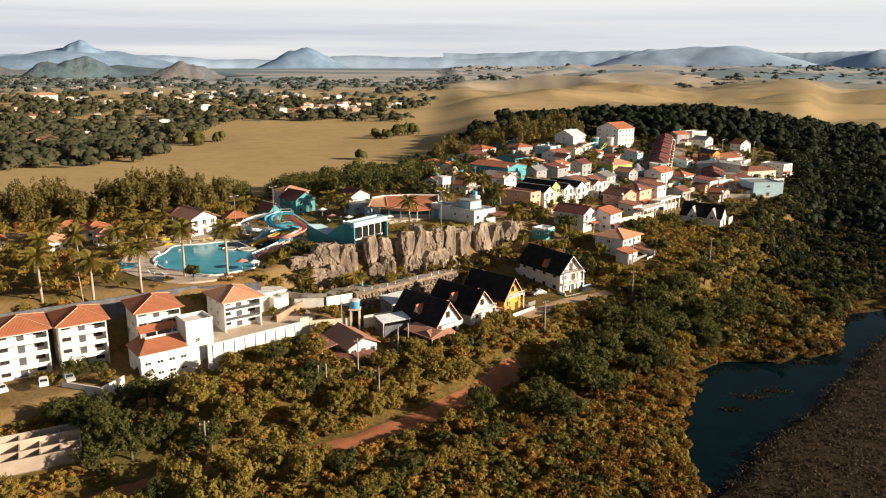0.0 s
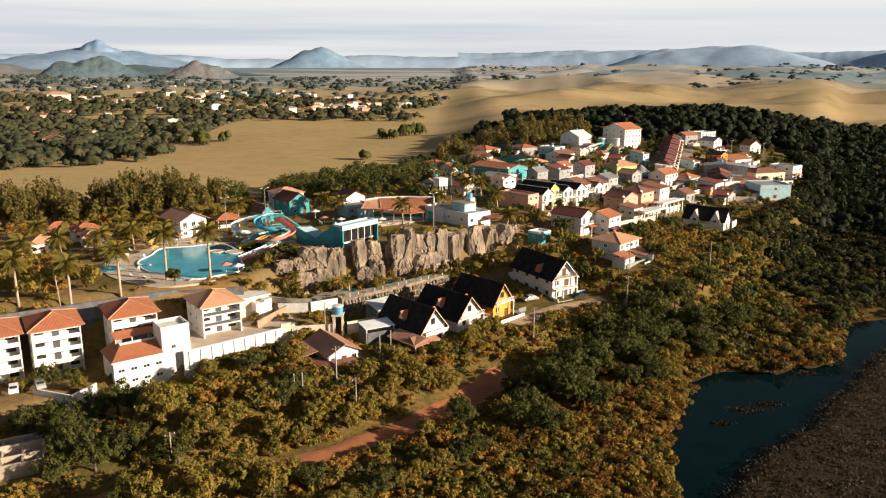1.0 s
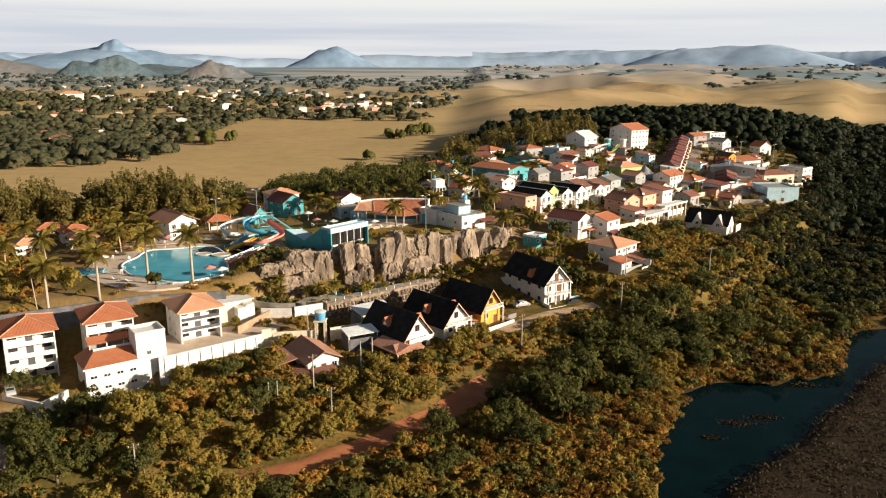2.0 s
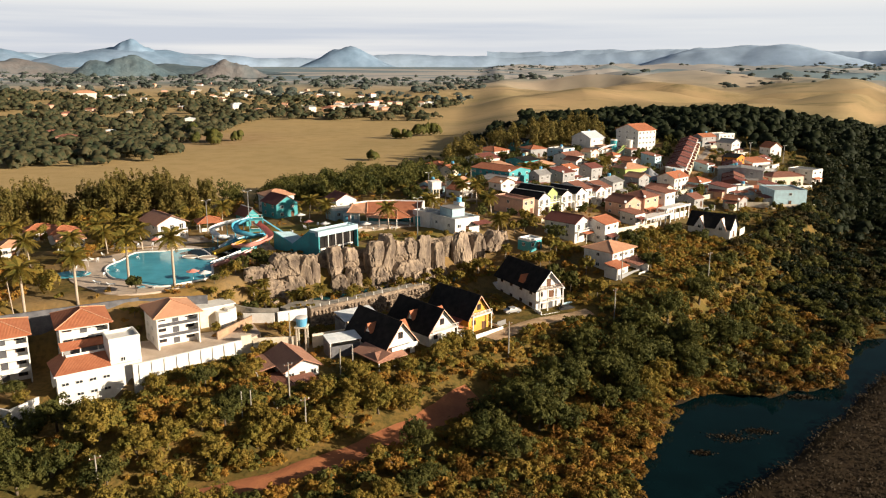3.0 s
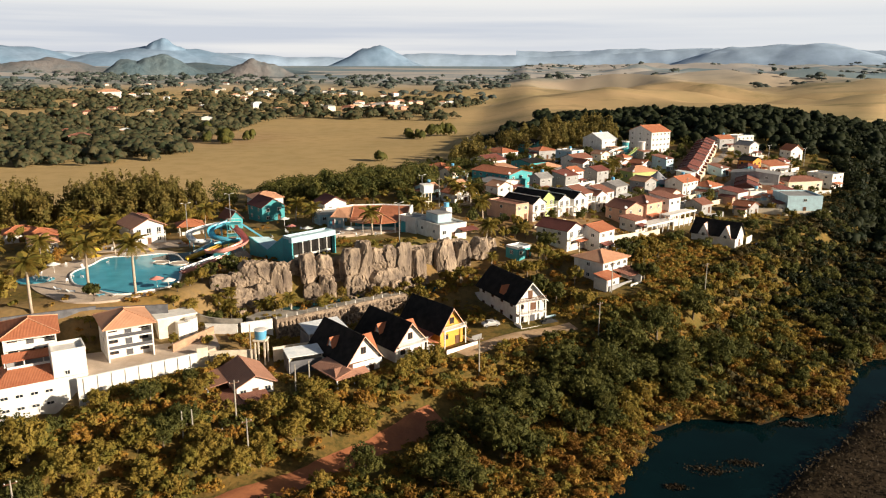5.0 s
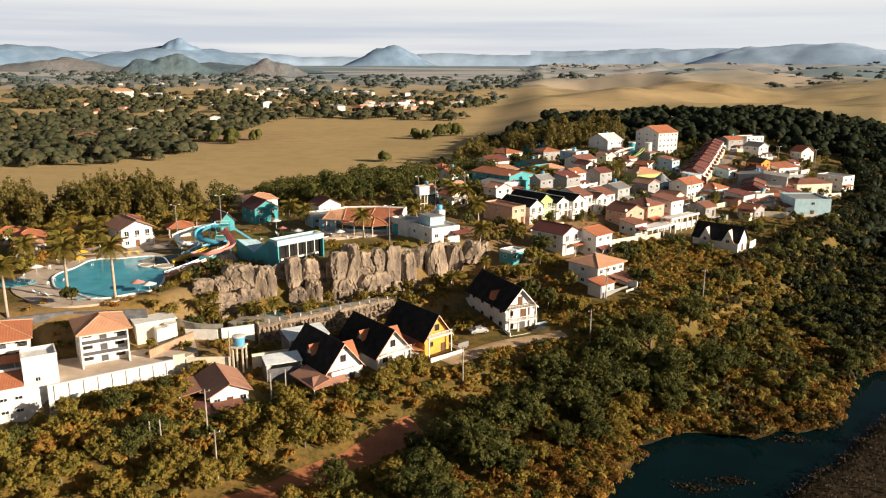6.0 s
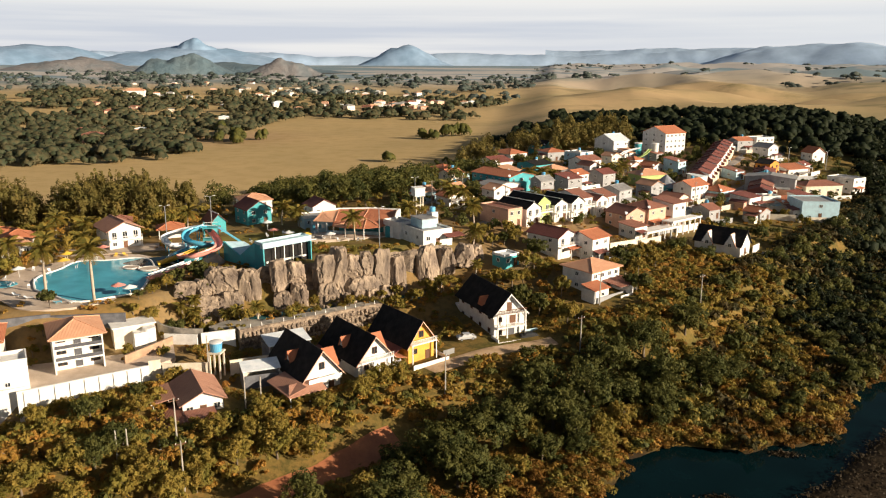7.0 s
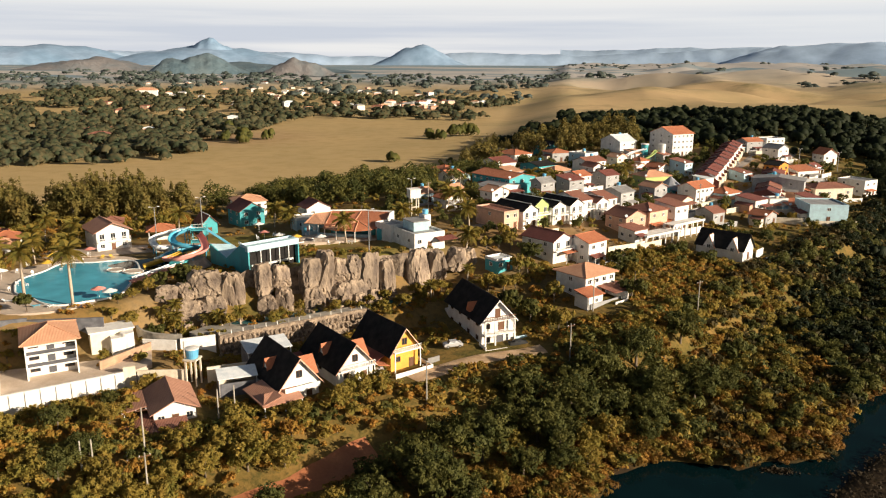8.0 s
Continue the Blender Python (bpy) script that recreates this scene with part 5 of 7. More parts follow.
def concrete_frame(x, y, z, rot, n, span, d, h):
    t = thing("concrete_frame", "white concrete frame of an unfinished terrace", "building frame", pose(x, y, z, 0, 0, rot))
    part("deck", Shape().box(0, n * span, 0, d, h, h + 0.3), WHITE, t)
    for i in range(n + 1):
        for b in (0.1, d - 0.4):
            part("post", Shape().box(i * span - 0.15, i * span + 0.15, b, b + 0.3, -2.5, h - 0.003), WHITE, t)
    part("beam", Shape().box(-0.3, n * span + 0.3, -0.25, -0.003, h - 0.1, h + 0.55), WHITE, t)
    keep(x + 4, y + 4, 5), keep(x + 9, y + 9, 5)


concrete_frame(71.5, 268.5, 13.4, R, 5, 3.1, 5.0, 3.6)
concrete_frame(80.5, 279.5, 13.4, R, 5, 3.1, 4.0, 5.0)
house("brown annexe with sloping roof", 68, 269.5, R, 6, 6, 3.6, "lean", 0.8, WHITE, TILE_BROWN, storeys=1)

bk = house("white house with steep black roof and gabled dormers", 97.6, 264.2, 55, 7.0, 14.0, 3.3, "gable", 3.8, WHITE, SLATE, z=12.0, over=0.5, storeys=1, front=1, side=0, cap=SLATE)
for yy in (3.0, 10.0):
    part("dormer", Shape().add([(-0.5, yy - 2.0, 2.4), (-0.5, yy + 2.0, 2.4), (-0.5, yy, 6.2), (2.4, yy, 6.2), (0.6, yy - 2.0, 3.5), (0.6, yy + 2.0, 3.5)], [(0, 1, 2), (0, 2, 3, 4), (1, 5, 3, 2), (0, 4, 5, 1), (4, 3, 5)]), WHITE, bk)
    part("dormer_trim", Shape().tube([(-0.55, yy - 2.0, 2.4), (-0.55, yy, 6.25), (2.0, yy, 6.3)], 0.16, 5), PINK, bk)
    window(bk, pose(-0.5, yy, 3.0, 0, 0, -90), 1.1, 1.1)
part("patio_wall", Shape().box(7.2, 12, -1, -0.8, -2, 2.2).box(8, 11.5, 2, 5, -2, 2.0), WHITE, bk)


# smaller houses that fill the village
vr = random.Random(9)
placed = 0
for _ in range(900):
    if placed >= 30:
        break
    x, y = vr.uniform(-5, 165), vr.uniform(285, 450)
    s_, _z = bluff(x, y)
    if s_ < 14 or y - 0.9 * x > 372 or not free(x, y, 3.2) or not free(x + 1, y + 8, 3.0):
        continue
    placed += 1
    wl, nm = vr.choice(((WHITE, "white"), (WHITE, "white"), (CREAM, "cream"), (AQUA, "pale blue"), (GREY, "grey")))
    tl, tn = vr.choice(((TILE, "clay tiled"), (TILE_BROWN, "brown tiled"), (TILE_DARK, "dark red"), (SHEET, "grey sheet"), (TILE_PALE, "pale tiled")))
    kind_ = vr.choice(("gable", "side", "hip", "lean"))
    hh = vr.choice((3.2, 3.4, 5.6))
    house(f"small {nm} village house with {tn} roof", x, y, R + vr.uniform(-6, 6), vr.uniform(5.5, 8), vr.uniform(6, 8.5), hh, kind_, 1.4, wl, tl, storeys=1 if hh < 5 else 2, front=2, side=1, margin=0.4)
for p, q in (((36, 256), (46, 266)), ((60, 258), (70, 266)), ((82, 300), (92, 312)), ((104, 322), (112, 330)), ((24, 300), (34, 312)), ((50, 330), (62, 344)), ((112, 318), (128, 316))):
    zz = (height(*p) + height(*q)) / 2
    wall_line("boundary_wall", p, q, zz - 0.3, zz + 1.7, 0.2, WHITE if p[0] % 4 else CREAM, "low plastered boundary wall between village plots")

# ---- the water park ----
deck = sheet("pavement", oval(-64, 198, 21, 24, 30, 48, 0.18, 4.0), 17.2, PAVE, "peach-coloured paved pool deck", "deck", thick=1.2)
pool_line = oval(-63, 199, 13.5, 18.5, 22, 56, 0.30, 1.3)
pool = sheet("water", pool_line, 17.30, POOL, "clear blue swimming pool water", "water", thick=0.2)
rim = Shape().tube([(x, y, 17.28) for x, y in pool_line + pool_line[:1]], 0.28, 6)
tagged(part("trim", rim, WHITE), "white rounded pool coping", "pool edge", kind="structure")
# dark pond water paints the shade over this part of the pool
lagoon = sheet("water", oval(-55.5, 214.5, 8.5, 6.0, 20, 40, 0.25, 6.0), 17.31, POND, "dark shaded lagoon water by the slides", "water", thick=0.2)
sheet("water", oval(-82, 190, 4.2, 3.0, 10, 24, 0.1, 2.0), 17.34, POOL, "small blue paddling pool water", "water", thick=0.3)
for a, b, r in ((-59.5, 208.0, 2.0), (-54.6, 207.5, 2.4)):
    isl = thing("pool_island", "round paved island in the pool", "island", pose(a, b, 17.2))
    part("base", Shape().prism(oval(0, 0, r, r * 0.8, 0, 18, 0.1, a), -0.3, 0.42), PAVE, isl)
    part("edge", Shape().tube([(x, y, 0.40) for x, y in oval(0, 0, r, r * 0.8, 0, 18, 0.1, a)], 0.14, 5), WHITE, isl)
for a, b, r in ((-64, 198, 21), (-62, 212, 16), (-52, 190, 8), (-81, 192, 6), (-72, 186, 9), (-58, 182, 5)):
    keep(a, b, r)
sheet("pavement", oval(-8, 246, 22, 6, 30, 40, 0.15, 5.0), 19.80, PAVE, "pale paved terrace before the restaurant", "terrace", thick=1.4)
sheet("pavement", oval(-70, 228, 24, 5, 25, 40, 0.15, 9.0), 17.24, PAVE, "sandy path behind the pool", "path", thick=1.0)
for i in range(14):
    keep(-58 + i * 5.2, 236 + i * 0.6, 5.5)
    keep(-14 + i * 2.6, 212 + i * 2.1, 4.0)


def umbrella(x, y, z, material, label):
    t = thing("parasol", label, "parasol", pose(x, y, z))
    part("pole", Shape().tube([(0, 0, -0.2), (0, 0, 2.5)], 0.05, 6), WHITE, t)
    s = Shape()
    n = 10
    s.add([(0, 0, 2.75)] + [(1.6 * math.cos(6.283 * i / n), 1.6 * math.sin(6.283 * i / n), 2.1 + 0.05 * (i % 2)) for i in range(n)], [(0, 1 + i, 1 + (i + 1) % n) for i in range(n)] + [tuple(range(n, 0, -1))])
    part("canopy", s, material, t)


umbrella(-47.5, 186.5, 17.1, WHITE, "white parasol beside the pool")
umbrella(-50.8, 187.6, 17.1, PINKTUBE, "red parasol beside the pool")
umbrella(-81.5, 197, 17.1, WHITE, "white parasol on the deck")
umbrella(-76, 206, 17.1, YELTUBE, "yellow parasol on the deck")
umbrella(-40, 250, 18.8, WHITE, "white parasol on the lawn")
for i, (a, b, mt, lb) in enumerate(((-70, 219, YELTUBE, "yellow plastic lounger by the pool"), (-68, 220, YELTUBE, "yellow plastic lounger by the pool"), (-72, 183, WHITETUBE, "white plastic lounger by the pool"), (-68, 181.5, WHITETUBE, "white plastic lounger by the pool"), (-60, 179.5, BLUETUBE, "blue plastic lounger by the pool"), (-57, 179.8, WHITETUBE, "white plastic lounger by the pool"))):
    t = thing("sun_lounger", lb, "lounger", pose(a, b, 17.25, 0, 0, 20 + 31 * i), "loungers by the pool")
    part("bed", Shape().box(-0.35, 0.35, -0.9, 0.4, 0.28, 0.36), mt, t)
    part("backrest", Shape().slab([(-0.35, 0.4, 0.36), (0.35, 0.4, 0.36), (0.35, 0.95, 0.75), (-0.35, 0.95, 0.75)], 0.07), mt, t)
    for q in (-0.3, 0.24):
        for v in (-0.8, 0.3):
            part("leg", Shape().box(q, q + 0.06, v, v + 0.06, -0.1, 0.279), mt, t)


def garden_chair():
    t = thing("garden_chair", "white plastic garden chair on the park lawn", "chair", Matrix.Identity(4), "chairs in the park")
    part("seat", Shape().box(-0.26, 0.26, -0.26, 0.26, 0.42, 0.47), WHITETUBE, t)
    part("backrest", Shape().slab([(-0.26, 0.24, 0.48), (0.26, 0.24, 0.48), (0.26, 0.38, 0.95), (-0.26, 0.38, 0.95)], 0.05), WHITETUBE, t)
    for a in (-0.25, 0.2):
        for b in (-0.25, 0.2):
            part("leg", Shape().box(a, a + 0.05, b, b + 0.05, -0.1, 0.419), WHITETUBE, t)
    return t


cr = random.Random(4)
first_chair = garden_chair()
for i in range(34):
    x, y = (cr.uniform(-44, -8), cr.uniform(232, 246)) if i % 2 else (cr.uniform(-84, -72), cr.uniform(186, 222))
    m = pose(x, y, 17.3 if x < -70 else max(height(x, y), 19.0), 0, 0, cr.uniform(0, 360))
    if i:
        copy_thing(first_chair, m)
    else:
        first_chair.matrix_basis = m
for i, (a, b) in enumerate(((-30, 240), (-24, 237), (-36, 244), (-17, 236.5), (-79, 212), (-74, 220))):
    umbrella(a, b, 17.2 if a < -70 else height(a, b), (WHITE, YELTUBE, PINKTUBE)[i % 3], "%s parasol over chairs in the park" % ("white", "yellow", "red")[i % 3])


# slides
def curve(points, n=10):
    pts = [Vector(p) for p in points]
    out = []
    for i in range(len(pts) - 1):
        p0, p1, p2, p3 = pts[max(i - 1, 0)], pts[i], pts[i + 1], pts[min(i + 2, len(pts) - 1)]
        for k in range(n):
            u = k / n
            out.append(0.5 * ((2 * p1) + (p2 - p0) * u + (2 * p0 - 5 * p1 + 4 * p2 - p3) * u * u + (3 * p1 - p0 - 3 * p2 + p3) * u ** 3))
    return out + [pts[-1]]


def slide(label, points, r, material, arc=math.pi, props=5, drop=0.88):
    t = thing("water_slide", label, "water slide", Matrix.Identity(4), "water slides")
    line = curve([(x, y, 17.6 + (z - 17.6) * drop) for x, y, z in points])
    whole = arc > 6
    outer = Shape().tube(line, r, 12, arc, 0.0 if whole else math.pi)
    if not whole:
        outer.tube(line, r * 0.86, 12, arc, math.pi)
    part("chute", outer, material, t, soft=True)
    for i in range(props):
        p = line[int((i + 0.5) * len(line) / props)]
        g = height(p.x, p.y)
        if p.z - g > 1.2:
            part("prop", Shape().tube([(p.x, p.y, g - 0.5), (p.x, p.y, p.z - r * 0.9)], 0.13, 6), BLUETUBE, t)
    return t


slide("salmon pink tube slide curling above the pool", [(-47, 226, 24.5), (-43, 221, 23.6), (-40, 215, 22.6), (-44, 210.5, 21.2), (-49, 213, 20.2), (-48, 218, 19.4), (-44, 214, 18.9), (-46, 207, 18.3), (-50, 204, 17.7)], 1.0, PINKTUBE, math.pi, 8)
slide("sky blue open slide with two bends", [(-49, 228, 25.5), (-52, 224, 24.4), (-50, 219, 23.2), (-45, 219, 22.2), (-43, 224, 21.2), (-47, 226, 20.2), (-52, 222, 19.2), (-53, 216, 17.9)], 1.0, BLUETUBE, math.pi, 7)
slide("white open slide looping wide", [(-50, 230, 25.0), (-56, 231, 23.5), (-60, 227, 22.0), (-57, 223, 20.6), (-53, 225, 19.6), (-55, 219, 17.8)], 0.95, WHITETUBE, math.pi, 6)
slide("yellow straight slide into the lagoon", [(-47.5, 218, 20.6), (-51, 215.5, 19.2), (-55, 212.5, 17.8)], 1.0, YELTUBE, math.pi, 3)
slide("white straight slide into the pool", [(-43.5, 211, 20.4), (-47.5, 206.5, 18.9), (-51.5, 202, 17.7)], 0.8, WHITETUBE, math.pi, 3)
slide("pink straight slide into the pool", [(-42, 209, 20.2), (-46, 204, 18.8), (-50.5, 199, 17.7)], 0.8, PINKTUBE, math.pi, 3)
tower = thing("slide_tower", "teal steel slide tower with platforms and stairs", "tower", pose(-47.5, 228, 17.2, 0, 0, 20))
for k, zz in enumerate((3.4, 6.6)):
    part("platform", Shape().box(-2, 2, -2, 2, zz, zz + 0.2), TEAL, tower)
    part("railing", Shape().box(-2, 2, -2.05, -1.97, zz + 0.9, zz + 1.0).box(-2, 2, 1.97, 2.05, zz + 0.9, zz + 1.0).box(-2.05, -1.97, -1.9, 1.9, zz + 0.9, zz + 1.0), WHITE, tower)
for a in (-1.9, 1.7):
    for b in (-1.9, 1.7):
        part("post", Shape().box(a, a + 0.2, b, b + 0.2, -1, 7.6), TEAL, tower)
part("stair", Shape().slab([(2.05, -1, 6.6), (2.05, 1, 6.6), (10.5, 1, 0.2), (10.5, -1, 0.2)], 0.2), BLUETUBE, tower)
cone = thing("slide_mound", "faded pink concrete mound under the slides", "mound", pose(-42.5, 214.5, 16.6))
part("mound", Shape().tube([(0, 0, -1), (0, 0, 1.2), (0, 0, 3.0)], [5.5, 4.2, 2.6], 18), CONCRETE, cone)
part("block", Shape().box(-3.5, 0.0, -5.5, -2.0, -3, 3.2), TEAL, cone)
keep(-47, 218, 14)

# teal changing rooms above the rocks
tl = house("teal changing rooms with pale blue fascia and open front", -25.4, 206.6, 52, 13.5, 2.6, 4.3, "flat", 0, TEAL, WHITESHEET, z=20.6, storeys=1, front=0, side=0, margin=1.5, name="changing_rooms", category="building", group="park buildings", cap=AQUA, front_door=False)
# black sheet on the wall stands in for the unlit room behind the columns
part("front_recess", Shape().box(0.1, 13.4, -0.05, -0.004, -2.2, 3.2), SLATE, tl)
part("fascia", Shape().box(-0.1, 13.6, -1.3, -0.06, 3.25, 4.62), AQUA, tl)
for i in range(4):
    part("column", Shape().box(3.2 + i * 2.5, 3.38 + i * 2.5, -1.2, -1.02, -2.2, 3.24), WHITE, tl)
part("inner_shelf", Shape().box(1.2, 12.4, -0.5, -0.06, -0.6, -0.2), WHITE, tl)
part("corner_pier", Shape().box(-0.1, 0.25, -1.3, -0.06, -2.2, 3.24).box(13.3, 13.6, -1.3, -0.06, -2.2, 3.24), TEAL, tl)
part("wing_wall", Shape().add([(x, y, z) for x in (0, 0.3) for y, z in ((2.65, -5), (18, -5), (18, 2.0), (10.0, -0.3), (2.65, 4.3))],
     [(0, 1, 2, 3, 4), (9, 8, 7, 6, 5), (0, 5, 6, 1), (1, 6, 7, 2), (2, 7, 8, 3), (3, 8, 9, 4), (4, 9, 5, 0)]), TEAL, tl)
part("wing_roof", Shape().slab([(0.32, 10.0, -0.25), (6.0, 10.0, -0.4), (6.0, 2.65, 4.3), (0.32, 2.65, 4.25)], 0.18), AQUA, tl, "pale aqua butterfly roof")
part("wing_roof", Shape().slab([(0.32, 10.05, -0.25), (0.32, 18, 1.9), (6.0, 18, 1.0), (6.0, 10.05, -0.4)], 0.18), AQUA, tl)
part("wing_back_wall", Shape().box(6.0, 6.3, 2.65, 18, -5, -0.6), TEAL, tl)
part("pergola_beam", Shape().box(13.7, 15.2, -1.25, -1.1, 3.3, 3.5), WHITE, tl)

# restaurant: a wide shed roof with a half-round porch before it
rs = thing("restaurant", "open restaurant with wide low orange tiled roofs", "restaurant", pose(-11.0, 248.0, 19.6))
BACK = [(-12.5, 3.2), (-8.5, 7.2), (0.0, 9.2), (9.3, 8.4)]
MID = [(-13.4, -3.4), (-7.0, -3.6), (0.5, -3.2), (8.2, -1.8)]
for i in range(3):
    part("roof_slope", Shape().slab([(*MID[i], 3.3), (*MID[i + 1], 3.3), (*BACK[i + 1], 4.95), (*BACK[i], 4.95)], 0.15), TILE_PALE if i == 0 else TILE, rs)
    part("ridge_cap", Shape().tube([(*MID[i + 1], 3.4), (*BACK[i + 1], 5.0)], 0.14, 5), TILE_PALE, rs)
    part("back_parapet", Shape().tube([(*BACK[i], 5.0), (*BACK[i + 1], 5.0)], 0.32, 6), WHITE, rs)
FAN = [(-7.5, -3.2), (-6.6, -7.6), (-2.5, -9.8), (3.0, -10.0), (7.0, -7.6), (8.6, -2.6)]
for i, (p, q) in enumerate(zip(FAN, FAN[1:])):
    part("roof_slope", Shape().slab([(*p, 3.0), (*q, 3.0), (2.2, -3.0, 4.35)], 0.15), TILE_PALE if i == 1 else TILE, rs)
    part("ridge_cap", Shape().tube([(*p, 3.06), (2.2, -3.0, 4.42)], 0.13, 5), TILE_PALE, rs)
for x, y in FAN[1:5] + [(-12.8, -3.0), (-10.0, -3.2)]:
    part("post", Shape().tube([(x * 0.95, y * 0.95, -0.5), (x * 0.95, y * 0.95, 2.95)], 0.16, 6), WHITE, rs)
part("core_wall", Shape().prism([(-6, -2.4), (7.5, -1.4), (8.6, 7.2), (0, 8.2), (-8, 6.2)], -0.5, 3.1), TEAL, rs)
part("mural_wall", Shape().box(-14.6, -9.4, -2.2, -1.9, -0.5, 3.0), AQUA, rs, "pale wall with a faded blue and red mural")
for k, (mt, x0) in enumerate(((BLUETUBE, -14.0), (PINKTUBE, -13.0), (BLUETUBE, -12.2), (WHITE, -11.2))):
    part("mural_patch", Shape().prism(oval(x0 + 0.4, -2.22, 0.45, 0.02, 0, 10), 0.5 + 0.2 * k, 2.0 + 0.2 * (k % 2)), mt, rs)
part("gable_wall", Shape().add([(9.4, -1.8, -0.5), (9.4, 8.6, -0.5), (9.4, 8.6, 5.3), (9.4, 4.0, 5.6), (9.4, -1.8, 3.2), (9.7, -1.8, -0.5), (9.7, 8.6, -0.5), (9.7, 8.6, 5.3), (9.7, 4.0, 5.6), (9.7, -1.8, 3.2)],
     [(0, 1, 2, 3, 4), (9, 8, 7, 6, 5), (0, 5, 6, 1), (1, 6, 7, 2), (2, 7, 8, 3), (3, 8, 9, 4), (4, 9, 5, 0)]), WHITE, rs)
part("side_room", Shape().box(8.2, 12.6, -6.4, -2.0, -0.5, 2.9), TEAL, rs)
part("side_front", Shape().box(9.6, 12.7, -6.6, -6.404, -0.5, 3.1).box(12.603, 12.8, -6.404, -2.0, -0.5, 3.1), WHITE, rs)
part("counter", Shape().box(-9.0, 6.0, -5.2, -4.6, -0.5, 1.0), AQUA, rs)
for k in range(5):
    part("table", Shape().tube([(-11 + 3.4 * k, -11.5 - 0.5 * (k % 2), -0.4), (-11 + 3.4 * k, -11.5 - 0.5 * (k % 2), 0.5), (-11 + 3.4 * k, -11.5 - 0.5 * (k % 2), 0.58)], [0.06, 0.06, 0.6], 10), WHITE, rs)
keep(-9, 248, 13), keep(-18, 250, 8), keep(0, 246, 9), keep(-10, 236, 8)
house("white restaurant kitchen with teal side", 1.6, 239.5, 50, 5.5, 7, 4.4, "flat", 0, WHITE, SHEET, storeys=1, front=2, side=1, group="park buildings")
house("low teal-and-white house beside the restaurant", -30.0, 254, 35, 9, 7, 3.4, "flat", 0, AQUA, SHEET, storeys=1, front=3, side=1, group="park buildings")
bt = house("white and aqua bath house with flat terraces", 9.6, 231.5, 40, 9.0, 12, 4.2, "flat", 0, WHITE, GREY, z=19.3, storeys=1, front=3, side=2, group="park buildings", cap=WHITE)
part("upper_wall", Shape().box(2.0, 6.6, 4.0, 10.0, 4.2, 6.6), AQUA, bt)
part("upper_roof", Shape().box(1.8, 6.8, 3.8, 10.2, 6.603, 6.8), SHEET, bt)
part("stair_block", Shape().box(7.0, 8.9, 7.0, 10.0, 4.3, 7.6), WHITE, bt)
part("tank", Shape().tube([(8.0, 8.5, 7.7), (8.0, 8.5, 8.9)], 0.8, 14), TANKBLUE, bt)
part("porch_roof", Shape().slab([(6.0, -2.6, 2.7), (11.5, -2.6, 2.7), (11.5, 0.3, 3.2), (6.0, 0.3, 3.2)], 0.14), TILE_DARK, bt)
house("small teal hut with white flat roof", 31.0, 229.5, 45, 5.2, 4.6, 3.0, "flat", 0, TEAL, WHITESHEET, storeys=1, front=2, side=1, name="hut", category="hut", group="park buildings", cap=WHITE)
house("white two-storey park house with dusty pink gable roof", -75.5, 225.5, 48, 8.5, 11, 5.6, "gable", 2.0, WHITE, TILE_DUSTY, z=16.9, over=0.9, storeys=2, front=3, side=2, group="park buildings", balcony=True)
house("dark timbered house with teal gable", -51, 262, 45, 8, 10, 5.0, "gable", 2.4, TEAL, TILE_DARK, storeys=2, group="park buildings")
house("orange-roofed house behind the trees", -58, 275, 35, 10, 9, 6.0, "hip", 1.8, WHITE, TILE_PALE, storeys=2, group="park buildings")
house("small white house with teal walls and pointed gable", -57.5, 250, 45, 4.5, 7, 3.4, "gable", 2.2, TEAL, TILE_BROWN, storeys=1, front=1, side=1, group="park buildings", cap=WHITE)
house("white-fronted house under red roof among trees", -33, 272, 40, 8, 8, 3.6, "gable", 2.0, WHITE, TILE_DARK, storeys=1, group="park buildings")
for a, b, w, lb in ((-122, 236, 9, "red-roofed villa among the palms"), (-108, 226, 8, "orange-roofed villa among the palms"), (-99, 214, 7, "low white villa with red roof"), (-110, 206, 6, "small house with orange roof"), (-135, 215, 8, "villa with brown hipped roof")):
    house(lb, a, b, 35, w, 7, 3.2, "hip", 1.8, WHITE, TILE if w > 7 else TILE_PALE, storeys=1, front=3, side=1, group="park buildings", margin=1.0)


def pavilion(x, y, z, w, d, label, tile):
    t = thing("pavilion", label, "pavilion", pose(x, y, z, 0, 0, 30), "park buildings")
    roof_parts(t, w, d, 2.8, "hip", 1.6, 0.6, tile)
    for a in (0.1, w - 0.3):
        for b in (0.1, d - 0.3):
            part("post", Shape().box(a, a + 0.2, b, b + 0.2, -0.5, 2.67), WHITE, t)
    part("counter", Shape().box(0.8, w - 0.8, 0.8, 1.1, -0.4, 1.0), WHITE, t)
    keep(x + 3, y + 3, 5)


pavilion(-69, 240, 17.0, 7, 6, "open bar pavilion with red hipped roof", TILE)
pavilion(-90, 250, 16.6, 6, 6, "open pavilion with brown hipped roof", TILE_BROWN)


# water tower behind the restaurant
wt = thing("water_tower", "cream concrete water tower with white tank", "water tower", pose(0.5, 277, 19.4, 0, 0, 30))
for a in (-1.3, 1.0):
    for b in (-1.3, 1.0):
        part("post", Shape().box(a, a + 0.3, b, b + 0.3, -1, 6.0), CREAM, wt)
part("tank", Shape().box(-1.7, 1.7, -1.7, 1.7, 6.003, 8.6), WHITE, wt)
part("tank_lid", Shape().box(-1.9, 1.9, -1.9, 1.9, 8.603, 8.8), WHITE, wt)
